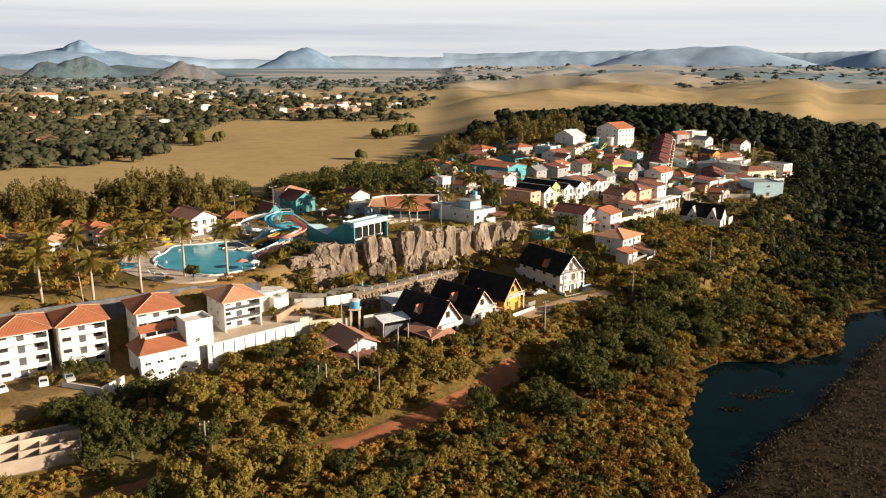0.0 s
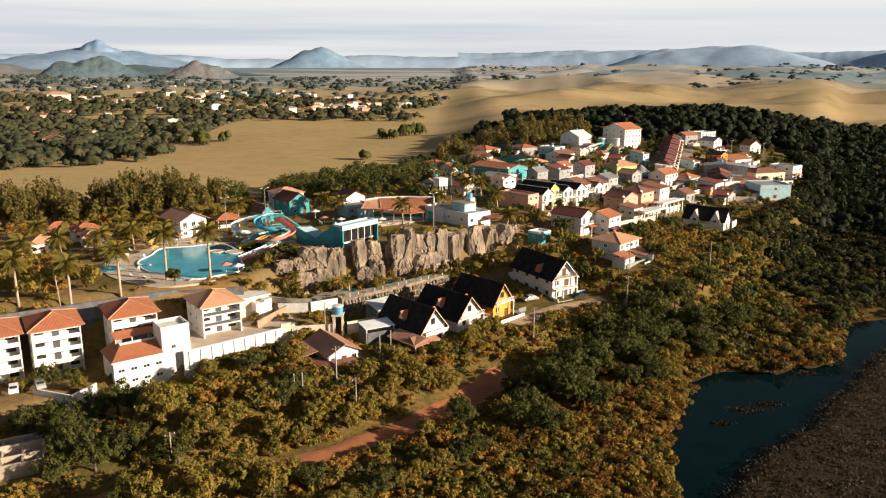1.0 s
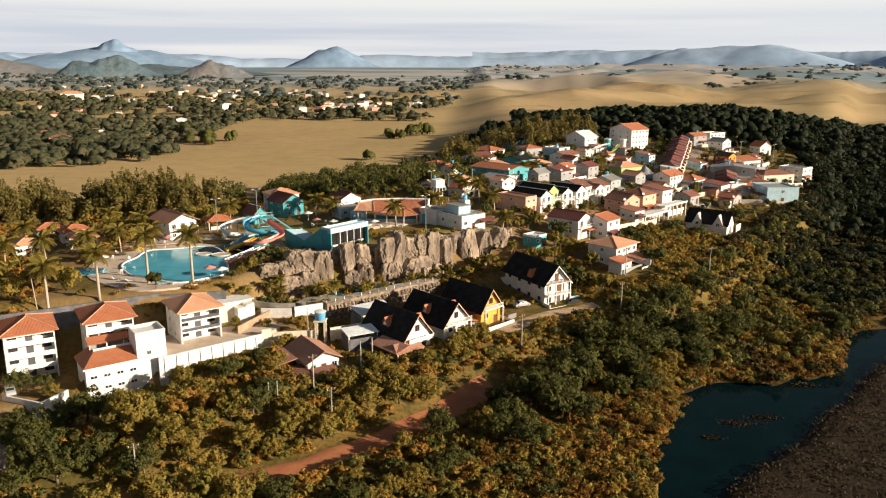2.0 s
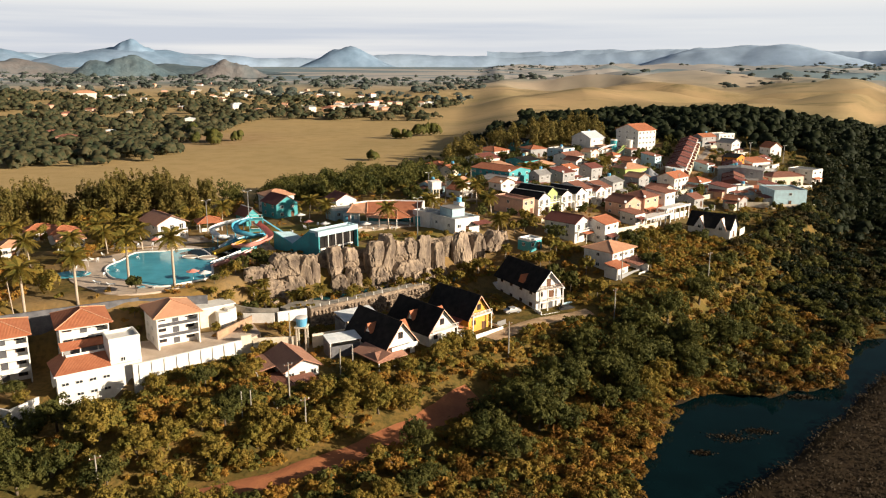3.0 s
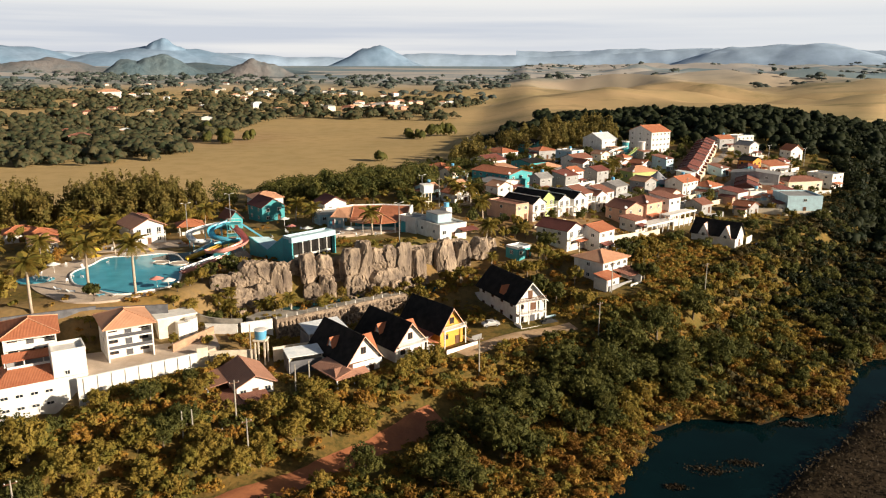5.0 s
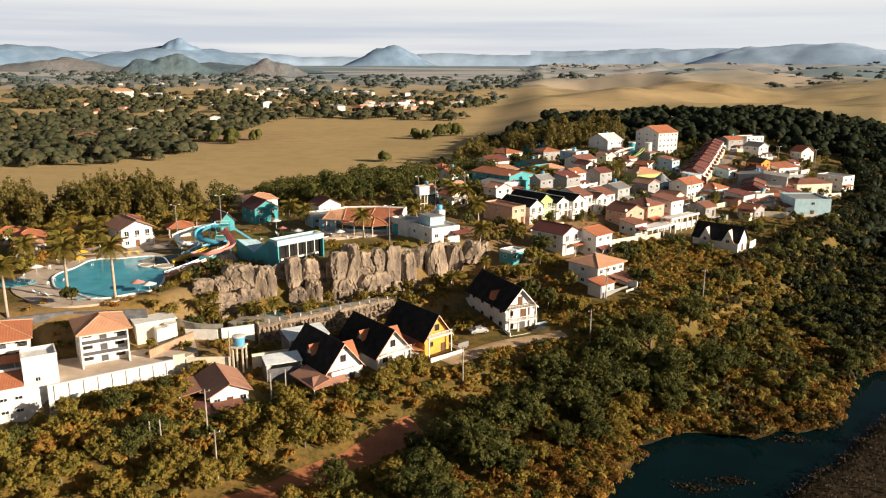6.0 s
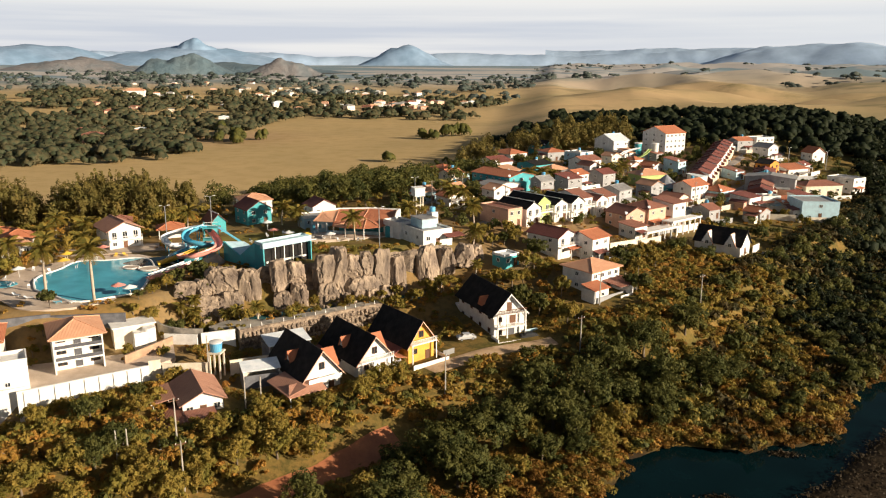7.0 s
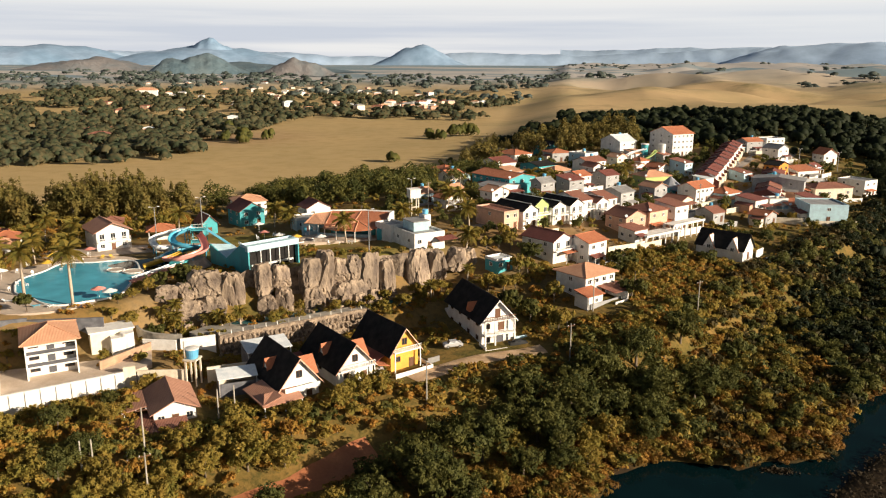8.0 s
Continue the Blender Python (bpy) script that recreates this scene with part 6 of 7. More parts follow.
part("beam", Shape().box(-1.3, 1.3, -1.29, -1.05, 3.0, 3.3), CREAM, wt)


# ---- rock cliff ----
def rock_mesh(i, fine=3):
    """A blocky boulder with flat faces, sharp breaks and upright cracks."""
    bm = bmesh.new()
    bmesh.ops.create_icosphere(bm, subdivisions=fine, radius=1.0)
    r = random.Random(i * 17 + 3)
    off = Vector((r.uniform(0, 90), r.uniform(0, 90), r.uniform(0, 90)))
    cuts = [(Vector((r.uniform(-1, 1), r.uniform(-1, 1), r.uniform(-0.25, 0.6))).normalized(), r.uniform(0.80, 1.12)) for _ in range(9)]
    for v in bm.verts:
        p = v.co.normalized()
        q = p / (abs(p.x) ** 12 + abs(p.y) ** 12 + abs(p.z) ** 12) ** (1 / 12)
        q.x *= 1 - 0.16 * max(q.z, 0)
        for nrm, far in cuts:
            over = q.dot(nrm) - far
            if over > 0:
                q -= nrm * over
        flute = noise.noise(Vector((q.x * 1.9, q.y * 1.9, q.z * 1.1)) + off)
        crack = abs(noise.noise(Vector((q.x * 1.5, q.y * 1.5, q.z * 0.9)) + off * 1.7))
        q *= 1 + 0.07 * flute + 0.05 * noise.noise(q * 3.5 + off) + 0.03 * noise.noise(q * 9 + off) - 0.22 * max(0, 0.12 - crack) / 0.12
        v.co = q
    me = bpy.data.meshes.new("rock")
    bm.to_mesh(me)
    bm.free()
    me.materials.append(STONE)
    return me


CLIFF = [(-38, 190.5), (-33, 193.5), (-27, 197), (-20, 200.5), (-14, 204), (-8, 208), (-2, 212), (4, 217), (10, 222), (18, 229)]
cliff = thing("rock_cliff", "tall brown artificial rock cliff of fluted boulders", "rock cliff", Matrix.Identity(4))
rr = random.Random(21)


def rock(x, y, z, sx, sy, sz, turn, tip=0.0):
    i = rr.randrange(9)
    m = pose(x, y, z, rr.uniform(-6, 6) + tip, rr.uniform(-6, 6), turn) @ Matrix.Diagonal((sx, sy, sz, 1))
    part("rock", shared(("rock", i), lambda: rock_mesh(i, 4)), None, cliff, m=m)


for i, ((ax, ay), (bx, by)) in enumerate(zip(CLIFF, CLIFF[1:])):
    along = math.degrees(math.atan2(by - ay, bx - ax))
    drop = 3.0 if i == 0 else (0.8 if i > 6 else 0.0)
    for k in range(2):
        u = (k + rr.uniform(0.35, 0.65)) / 2
        x, y = ax + (bx - ax) * u, ay + (by - ay) * u
        top, back = 22.2 + rr.uniform(-1.4, 0.4) - drop, rr.uniform(0.2, 1.8)
        cave = (i, k) in ((4, 0), (2, 1), (7, 1))
        if not cave:                             # a tall slab from foot to brow, or two stacked blocks
            if rr.random() < 0.35:
                rock(x - 0.55 * back, y + 0.8 * back, (top + 10.5) / 2, rr.uniform(1.9, 2.9), rr.uniform(1.5, 2.1), (top - 10.5) / 2, along + rr.uniform(-12, 12))
            else:
                mid = rr.uniform(14.0, 16.5)
                rock(x - 0.55 * back, y + 0.8 * back, (top + mid) / 2, rr.uniform(1.9, 2.8), rr.uniform(1.5, 2.0), (top - mid) / 2 + 0.2, along + rr.uniform(-14, 14))
                rock(x + 0.3, y - 0.4, (mid + 10.5) / 2, rr.uniform(1.9, 2.9), rr.uniform(1.5, 2.1), (mid - 10.5) / 2 + 0.2, along + rr.uniform(-14, 14))
            if rr.random() < 0.6:
                rock(x + rr.uniform(0.8, 1.8), y - rr.uniform(1.2, 2.2), 12.4, rr.uniform(0.9, 1.6), rr.uniform(0.8, 1.3), rr.uniform(1.2, 2.2), along + rr.uniform(-30, 30))
        for _ in range(2):
            q = rr.uniform(0.4, 1.0)
            rock(x + rr.uniform(1.8, 4.4), y - rr.uniform(2.2, 4.8), 10.9 + q * 0.6, q, q * rr.uniform(0.7, 1.0), q * rr.uniform(0.7, 1.1), rr.uniform(0, 360))
face = Shape()
bank = []
for i in range(61):
    u = i / 60 * (len(CLIFF) - 1)
    k = min(int(u), len(CLIFF) - 2)
    x, y = CLIFF[k][0] + (CLIFF[k + 1][0] - CLIFF[k][0]) * (u - k), CLIFF[k][1] + (CLIFF[k + 1][1] - CLIFF[k][1]) * (u - k)
    for j in range(9):
        w = 1.3 * noise.noise(Vector((x * 0.35, y * 0.35, j * 0.5)))
        bank.append((x - 1.2 - 0.12 * j + w, y + 1.6 + 0.16 * j - w, 10.5 + (20.3 + 0.8 * noise.noise(Vector((x * 0.3, y * 0.3, 7))) - 10.5 - (1.8 if i < 7 else 0)) * j / 7.0 if j < 8 else 17.0) if j < 8 else (x - 4.0, y + 5.0, 17.2))
face.add(bank, [(i * 9 + j, (i + 1) * 9 + j, (i + 1) * 9 + j + 1, i * 9 + j + 1) for i in range(60) for j in range(8)])
part("rock_bank", face, STONE, cliff)
rock(-7.5, 210.5, 18.6, 2.6, 2.2, 5.3, 40)
rock(-11.5, 208.0, 17.0, 1.8, 1.6, 3.4, 20)
rock(20.5, 231, 17.8, 2.6, 2.2, 3.0, 10)
rock(23, 235, 17.4, 2.0, 2.0, 2.4, 70)
for i in range(10):
    x, y = CLIFF[i]
    keep(x, y, 4.2), keep(x + 3, y + 2, 3.0)
sheet("water", oval(-8.5, 200.5, 5.5, 3.0, 40, 28, 0.2, 2.2), 11.38, TARN, "still teal pool below the rocks", "water", thick=0.9)
sheet("water", oval(9, 213, 5.0, 2.6, 45, 28, 0.2, 3.2), 11.38, TARN, "small blue pool below the rocks", "water", thick=1.2)
sheet("pavement", oval(-22, 190.5, 9, 3.0, 36, 32, 0.15, 1.2), 11.42, CONCRETE, "grey walkway at the foot of the cliff", "path", thick=1.6)
sheet("water", oval(-19, 194.5, 5.0, 1.8, 36, 24, 0.2, 4.2), 11.46, TARN, "narrow teal pool at the foot of the rocks", "water", thick=1.0)
keep(-8.5, 200, 4.5), keep(9, 213, 3.5), keep(-22, 190, 4)
for a, b, k in ((-30.5, 188.5, 0.45), (-26, 192, 0.5), (-14.2, 197.6, 0.55), (-11.6, 203.6, 0.5), (-3.5, 204.5, 0.6), (-1.0, 207.2, 0.5), (3.0, 210.5, 0.6), (5.6, 213.5, 0.7), (12.5, 217.5, 0.8), (15.5, 221, 0.7), (14.5, 214.5, 0.9), (18.5, 219, 0.9), (11, 209.5, 0.85), (7, 206.5, 0.7), (-7.5, 205.0, 0.4)):
    tree("town" if k > 0.55 else "olive", a, b, k, group="trees by the rocks")
for i in range(34):                              # shrubs on the brow, in the gaps and at the foot
    u = (i + 0.5) / 34 * (len(CLIFF) - 1.001)
    k = int(u)
    x, y = CLIFF[k][0] + (CLIFF[k + 1][0] - CLIFF[k][0]) * (u - k), CLIFF[k][1] + (CLIFF[k + 1][1] - CLIFF[k][1]) * (u - k)
    if i % 3 == 0:
        tree("town", x - 3.4, y + 4.2, 0.3 + 0.12 * (i % 4), z=height(x - 4.5, y + 6), group="trees by the rocks")
    else:
        tree(("towndark", "town", "olive")[i % 3], x + 3.0 + 1.2 * (i % 3), y - 3.2 - 1.1 * (i % 4), 0.26 + 0.12 * (i % 4), group="trees by the rocks")
for i in range(22):
    x, y = -46 + 15 * ((i * 0.618) % 1.0), 181 + 16 * ((i * 0.445) % 1.0)
    tree(("town", "olive", "towndark")[i % 3], x, y, 0.3 + 0.14 * (i % 4), group="trees by the rocks")

# stone terrace wall with its fence
st = wall_line("stone_wall", (-21.5, 182.8), (4.5, 206.0), 8.2, 11.9, 3.2, STONE, "battered stone terrace wall with a path on top", 0)
part("path", Shape().box(0.1, math.dist((-21.5, 182.8), (4.5, 206.0)) - 0.1, 0.5, 3.1, 3.825, 3.86), CONCRETE, st)
for i in range(12):
    keep(-19.8 + 2.2 * i, 179.6 + 1.96 * i, 3.6)
length = math.dist((-21.5, 182.8), (4.5, 206.0))
for i in range(34):
    for k in range(-1, 2):
        s = 0.50 + 0.18 * rr.random()
        m = pose(0.5 + (length - 1) * (i + 0.5 * k) / 34, -0.05, 0.9 + 1.6 * k, rr.uniform(-8, 8), rr.uniform(-8, 8), rr.uniform(0, 360)) @ Matrix.Diagonal((s, 0.42, s * 1.1, 1))
        part("stone", shared(("stone", i % 9), lambda: rock_mesh(i % 9, 2)), None, st, m=m)
for i in range(15):
    part("fence_post", Shape().box(length * i / 14 - 0.07, length * i / 14 + 0.07, 0.25, 0.39, 3.7, 4.6), WHITE if i % 3 else CONCRETE, st)
curve_wall = thing("curved_wall", "curved grey stone garden wall", "wall", Matrix.Identity(4))
arc_pts = [(-32 + 10.0 * math.cos(radians(a)), 188 + 8.5 * math.sin(radians(a))) for a in range(165, 300, 9)]
for (ax, ay), (bx, by) in zip(arc_pts, arc_pts[1:]):
    dx, dy = bx - ax, by - ay
    q = math.hypot(dx, dy)
    nx, ny = -dy / q * 0.5, dx / q * 0.5
    part("wall_segment", Shape().prism([(ax, ay), (bx, by), (bx + nx, by + ny), (ax + nx, ay + ny)], 8.5, 12.9), CONCRETE, curve_wall)
    keep(ax, ay, 1.5)
wall_line("garden_wall", (-28.5, 179.5), (-22.6, 183.0), 9.2, 12.0, 0.3, WHITE, "short whitewashed garden wall below the rocks")
wall_line("garden_wall", (-36.2, 178.6), (-29.2, 179.0), 9.8, 11.8, 0.3, WHITE, "short whitewashed garden wall below the rocks")
annex = thing("spa_block", "pale stepped concrete block beside the pool", "building", pose(-44.5, 174.0, 11.5, 0, 0, 40), "park buildings")
part("wall", Shape().box(0, 8.0, 0, 6.5, -2, 2.6), CREAM, annex)
part("roof_slab", Shape().box(-0.3, 8.3, -0.3, 6.8, 2.603, 2.85), WHITE, annex)
part("step_wall", Shape().box(3.5, 6.5, -2.4, -0.004, -2, 1.7), WHITE, annex)
part("drum", Shape().tube([(6.6, -1.2, -1), (6.6, -1.2, 2.3)], 1.3, 16), WHITE, annex)
keep(-42, 178, 7)


# ---- palms ----
def frond_mesh(i, length, droop):
    r = np.random.default_rng(70 + i)
    out = []
    n = 15
    for k in range(n):
        u = (k + 1) / n
        x = length * u
        z = length * (0.42 * u - droop * u * u)
        w = 0.62 * length * (0.30 + 0.35 * math.sin(math.pi * min(u * 0.93 + 0.07, 1)))
        for sgn in (-1, 1):
            tip = (x + 0.35 * w, sgn * w * 0.8, z - 0.45 * w + r.uniform(-0.08, 0.08))
            b = 0.13 * length / 3
            out.append([(x - b, 0, z), (x + b, 0, z + 0.01), (tip[0] + 0.04, tip[1], tip[2]), (tip[0] - 0.05, tip[1], tip[2])])
    return leaf_mesh("frond", np.array(out), LEAF_PALM)


def palm(x, y, tall, kind="royal", z=None, size=1.0):
    zz = height(x, y) if z is None else z
    i = int(abs(x * 7 + y * 3)) % 97
    r = random.Random(i)
    label = "tall royal palm with pale smooth trunk" if kind == "royal" else "coconut palm with golden green fronds"
    t = thing("palm_tree", label, "palm tree", pose(x, y, zz, 0, 0, r.uniform(0, 360)), "palms")
    lean = r.uniform(0.0, 0.25) if kind == "royal" else r.uniform(0.3, 1.0)
    path = [(lean * u * u, 0, -0.6 + (tall + 0.6) * u) for u in (0, 0.25, 0.5, 0.75, 1.0)]
    rad = [0.36, 0.29, 0.31, 0.27, 0.19] if kind == "royal" else [0.28, 0.2, 0.18, 0.17, 0.15]
    part("trunk", Shape().tube(path, rad, 9), PALMBARK, t, soft=True)
    if kind == "royal":
        part("crownshaft", Shape().tube([(lean, 0, tall), (lean, 0, tall + 0.5), (lean, 0, tall + 1.3)], [0.2, 0.24, 0.12], 8), LEAF_PALM, t)
    up = 1.2 if kind == "royal" else 0.1
    n = 21
    for k in range(n):
        ring = k % 3
        m = pose(lean, 0, tall + up, 0, (-38, 0, 30)[ring] + r.uniform(-8, 8), 360 * k / n + r.uniform(-8, 8)) @ Matrix.Diagonal((size, size, size, 1))
        part("frond", shared(("frond", k % 4), lambda: frond_mesh(k % 4, 3.5, 0.62 + 0.06 * (k % 4))), None, t, m=m)
    keep(x, y, 1.4)


for a, b, h in ((-88.6, 162, 9), (-78.1, 164, 10), (-69.5, 169.5, 9.5), (-63.1, 180.6, 10.5), (-52.9, 181.6, 10.5), (-98, 158, 9), (-108, 154, 9)):
    palm(a, b, h)
part_thin = thing("post", "thin bare leaning pole", "pole", pose(-80, 163, 16.5, 0, -4, 0))
part("shaft", Shape().tube([(0, 0, -0.6), (0, 0, 7.5)], 0.11, 6), PALMBARK, part_thin)
for a, b, h in ((70.6, 368, 6), (66, 372, 5), (74, 376, 6), (38.6, 341, 6), (34, 335, 6.5), (43, 346, 5), (9.9, 288, 6), (15, 281, 7), (-10.5, 238.0, 6.5), (22, 240, 4), (-76, 216, 6),
                (-84, 212, 6), (-90, 205, 6), (-96, 196, 7), (-103, 190, 7), (-92, 222, 6), (-40, 262, 6), (-33, 258, 5), (-66, 252, 6), (20, 262, 6), (-100, 238, 7), (-112, 215, 7), (-86, 232, 6), (8, 300, 6), (1, 262, 5)):
    palm(a, b, h, "coconut", size=0.95)
for a, b, h in ((-36, 187.5, 4.0), (-34.8, 189, 4.6), (-33.5, 187.2, 3.6), (-27.5, 190.5, 3.0), (-24.5, 190.5, 2.6), (-21, 192, 3.0), (16.5, 216.5, 3.4), (24, 226, 3.6)):
    palm(a, b, h, "coconut", size=0.5)


# ---- poles, lamps, cars ----
def pole(x, y, tall=9.0, arm=True, lamp=False, z=None, label="grey concrete utility pole with crossarm"):
    t = thing("street_lamp" if lamp else "utility_pole", label, "lamp" if lamp else "pole", pose(x, y, height(x, y) if z is None else z, 0, 0, 40), "poles")
    part("shaft", Shape().tube([(0, 0, -0.8), (0, 0, tall)], [0.17, 0.11], 8), CONCRETE if not lamp else METAL, t)
    if arm:
        part("crossarm", Shape().box(-0.9, 0.9, -0.06, 0.06, tall - 0.6, tall - 0.46), WOOD, t)
        for q in (-0.75, 0, 0.75):
            part("insulator", Shape().tube([(q, 0, tall - 0.46), (q, 0, tall - 0.25)], 0.06, 6), WHITE, t)
    if lamp:
        for q in (-1, 1):
            part("lamp_arm", Shape().tube([(0, 0, tall - 0.1), (q * 0.9, 0, tall + 0.25)], 0.05, 5), METAL, t)
            part("lamp_head", Shape().box(min(q * 0.8, q * 1.5), max(q * 0.8, q * 1.5), -0.15, 0.15, tall + 0.2, tall + 0.32), WHITE, t)
    keep(x, y, 0.8)


for a, b, h in ((-12.3, 137.4, 8.5), (23.8, 170.0, 8), (49.4, 191.7, 8), (-17.2, 145.4, 8), (54.5, 213.5, 8), (78.1, 217.2, 9), (-9.7, 156.2, 6), (-7.6, 158.2, 6), (-24.3, 139.6, 5), (-22.9, 140.4, 5), (-24.0, 172.5, 6.5), (-40, 118, 8), (12.5, 296.9, 10), (4, 283, 10), (95, 325, 9)):
    pole(a, b, h, arm=h > 6.8)
for a, b, h in ((-0.6, 224.5, 11.5), (-55, 245, 12), (-66, 239, 10), (-2.4, 287.7, 10), (28, 284, 9), (178, 440, 9), (160, 440, 8)):
    pole(a, b, h, False, True, label="tall grey lamp post with two heads")


def car(x, y, rot, material, label, z=None):
    t = thing("car", label, "car", pose(x, y, (height(x, y) + 0.12) if z is None else z, 0, 0, rot), "parked cars")
    L = [(-2.0, 0.35), (-2.05, 0.75), (-1.75, 0.95), (-1.2, 1.0), (-0.75, 1.42), (0.75, 1.45), (1.35, 1.0), (1.95, 0.88), (2.05, 0.6), (2.0, 0.35)]
    n = len(L)
    s = Shape().add([(a, -0.82 + (0.14 if b > 1.1 else 0), b) for a, b in L] + [(a, 0.82 - (0.14 if b > 1.1 else 0), b) for a, b in L], [tuple(range(n)), tuple(range(2 * n - 1, n - 1, -1))] + [(i, n + i, n + (i + 1) % n, (i + 1) % n) for i in range(n)])
    part("body", s, material, t)
    part("windscreen", Shape().slab([(0.80, -0.62, 1.44), (1.33, -0.68, 1.03), (1.33, 0.68, 1.03), (0.80, 0.62, 1.44)], -0.02), GLASS, t)
    part("rear_window", Shape().slab([(-0.8, -0.62, 1.41), (-0.8, 0.62, 1.41), (-1.18, 0.68, 1.03), (-1.18, -0.68, 1.03)], -0.02), GLASS, t)
    for sgn in (-1, 1):
        part("side_window", Shape().add([(-0.95, sgn * 0.80, 1.04), (1.1, sgn * 0.80, 1.04), (0.65, sgn * 0.70, 1.38), (-0.65, sgn * 0.70, 1.36)], [(0, 1, 2, 3)]), GLASS, t)
        for a in (-1.25, 1.3):
            w = part("wheel", Shape().tube([(a, sgn * 0.70, 0.3), (a, sgn * 0.86, 0.3)], 0.31, 14), RUBBER, t)
            part("hub", Shape().tube([(a, sgn * 0.861, 0.3), (a, sgn * 0.875, 0.3)], 0.18, 10), METAL, w)
    keep(x, y, 3)


car(25.2, 193.2, 25, CARPAINT, "silver car parked on the sandy track")
car(13.2, 178.0, 110, CARWHITE, "white car parked beside the chalet")
car(38.6, 197.6, 20, RUBBER, "black car on the guest house terrace", 8.0)
for i, (a, b) in enumerate(((-77.4, 138.4), (-73.6, 140.6), (-84, 135.2))):
    car(a, b, 120 + 8 * i, CARWHITE if i % 2 == 0 else CARPAINT, "pale car parked under the villa", 7.0)
for a, b, r_ in ((70, 330, 60), (112, 388, 70), (120, 408, 72), (128, 425, 72), (60, 318, 55), (131, 385, 75), (141, 415, 75)):
    car(a, b, r_, CARWHITE if a % 2 else CARPAINT, "pale car parked in the village street")

# the ruin on the slope
ru = thing("ruin", "roofless unfinished house of bare walls", "ruin", pose(-70.5, 109.5, height(-67, 117) + 0.1, 0, 0, 28))
for k in range(4):
    part("wall", Shape().box(0, 12.5, k * 3.6, k * 3.6 + 0.2, -2, 2.5 - 0.3 * (k % 2)), PAVE, ru)
for k in range(5):
    part("cross_wall", Shape().box(k * 3.05, k * 3.05 + 0.2, 0.203, 3.597, -2, 2.1).box(k * 3.05, k * 3.05 + 0.2, 3.803, 7.197, -2, 2.2 - 0.2 * (k % 3)).box(k * 3.05, k * 3.05 + 0.2, 7.403, 10.797, -2, 1.9), PAVE, ru)
part("floor", Shape().box(0, 12.5, 0, 11, -2.2, 0.1), CONCRETE, ru)
for a in range(4):
    for b in range(4):
        keep(-71 + a * 3.7 - b * 1.6, 109.5 + b * 3.2 + a * 2.0, 3.2)

# village pool with its two slide towers, and the fabric tent
for a, b, lb in ((85.5, 431, "teal and white round slide tower"), (93.5, 430, "white round slide tower with teal side")):
    t = thing("slide_tower", lb, "tower", pose(a, b, height(a, b)), "village pool")
    part("shaft", Shape().tube([(0, 0, -1), (0, 0, 7.5)], 1.7, 18), TEAL if a < 90 else WHITE, t)
    part("cap", Shape().tube([(0, 0, 7.5), (0, 0, 8.0)], 1.9, 18), WHITE, t)
    keep(a, b, 4)
sheet("pavement", oval(80, 416, 17, 9, 40, 36, 0.1, 3.0), 20.1, WHITETUBE, "white terrace round the village pool", "terrace", thick=1.2)
sheet("water", oval(82, 417, 7, 4, 40, 30, 0.2, 3.0), 20.2, POOL, "blue village pool water", "water", thick=0.2)
slide("white slide of the village pool", [(86, 429, 26.5), (80, 427, 25), (76, 422, 23), (79, 418, 21)], 0.8, WHITETUBE, math.pi, 4, 1.0)
slide("green slide of the village pool", [(91, 428, 26), (88, 423, 24), (84, 421, 22), (83, 418, 21)], 0.8, GREEN, math.pi, 4, 1.0)
keep(80, 416, 13)
tent = thing("tent", "grey pointed fabric tent roof on poles", "tent", pose(87, 343, 17.4, 0, 0, 45))
n = 12
tent_s = Shape()
for i in range(n):
    a0, a1 = 2 * math.pi * i / n, 2 * math.pi * (i + 1) / n
    ring = [(7.5, 3.2), (3.5, 4.6), (0.3, 7.4)]
    for (r0, z0), (r1, z1) in zip(ring, ring[1:]):
        tent_s.add([(r0 * math.cos(a0), r0 * math.sin(a0), z0), (r0 * math.cos(a1), r0 * math.sin(a1), z0), (r1 * math.cos(a1), r1 * math.sin(a1), z1), (r1 * math.cos(a0), r1 * math.sin(a0), z1)], [(0, 1, 2, 3)])
part("canopy", tent_s, CANVAS, tent)
part("mast", Shape().tube([(0, 0, -1), (0, 0, 7.6)], 0.12, 6), METAL, tent)
for i in range(0, n, 2):
    a0 = 2 * math.pi * i / n
    part("pole", Shape().tube([(7.3 * math.cos(a0), 7.3 * math.sin(a0), -1), (7.3 * math.cos(a0), 7.3 * math.sin(a0), 3.2)], 0.08, 5), METAL, tent)
keep(87, 343, 8)
house("teal hall with flat roof behind the tent", 83, 333, 47, 14, 8, 3.4, "flat", 0, TEAL, TEALSHEET, storeys=1, front=4, cap=TEAL)


# ---- far houses across the plain ----
def far_house(x, y, w, d, h, rot, wall, tile, label):
    t = thing("house", label, "house", pose(x, y, height(x, y) - 0.3, 0, 0, rot), "far town houses")
    part("wall", Shape().box(0, w, 0, d, -1.5, h), wall, t)
    roof_parts(t, w, d, h + 0.14, "hip", 0.13 * w, 0.3, tile)
    for i in range(2):
        window(t, pose(w * (i + 0.5) / 2, 0, h * 0.55), 1.2, 1.1)
    keep(x + w / 2, y + d / 2, 9)
    far = math.hypot(x, y)
    for k in range(1, 4):
        keep(x - x / far * 7 * k, y - y / far * 7 * k, 6.5)


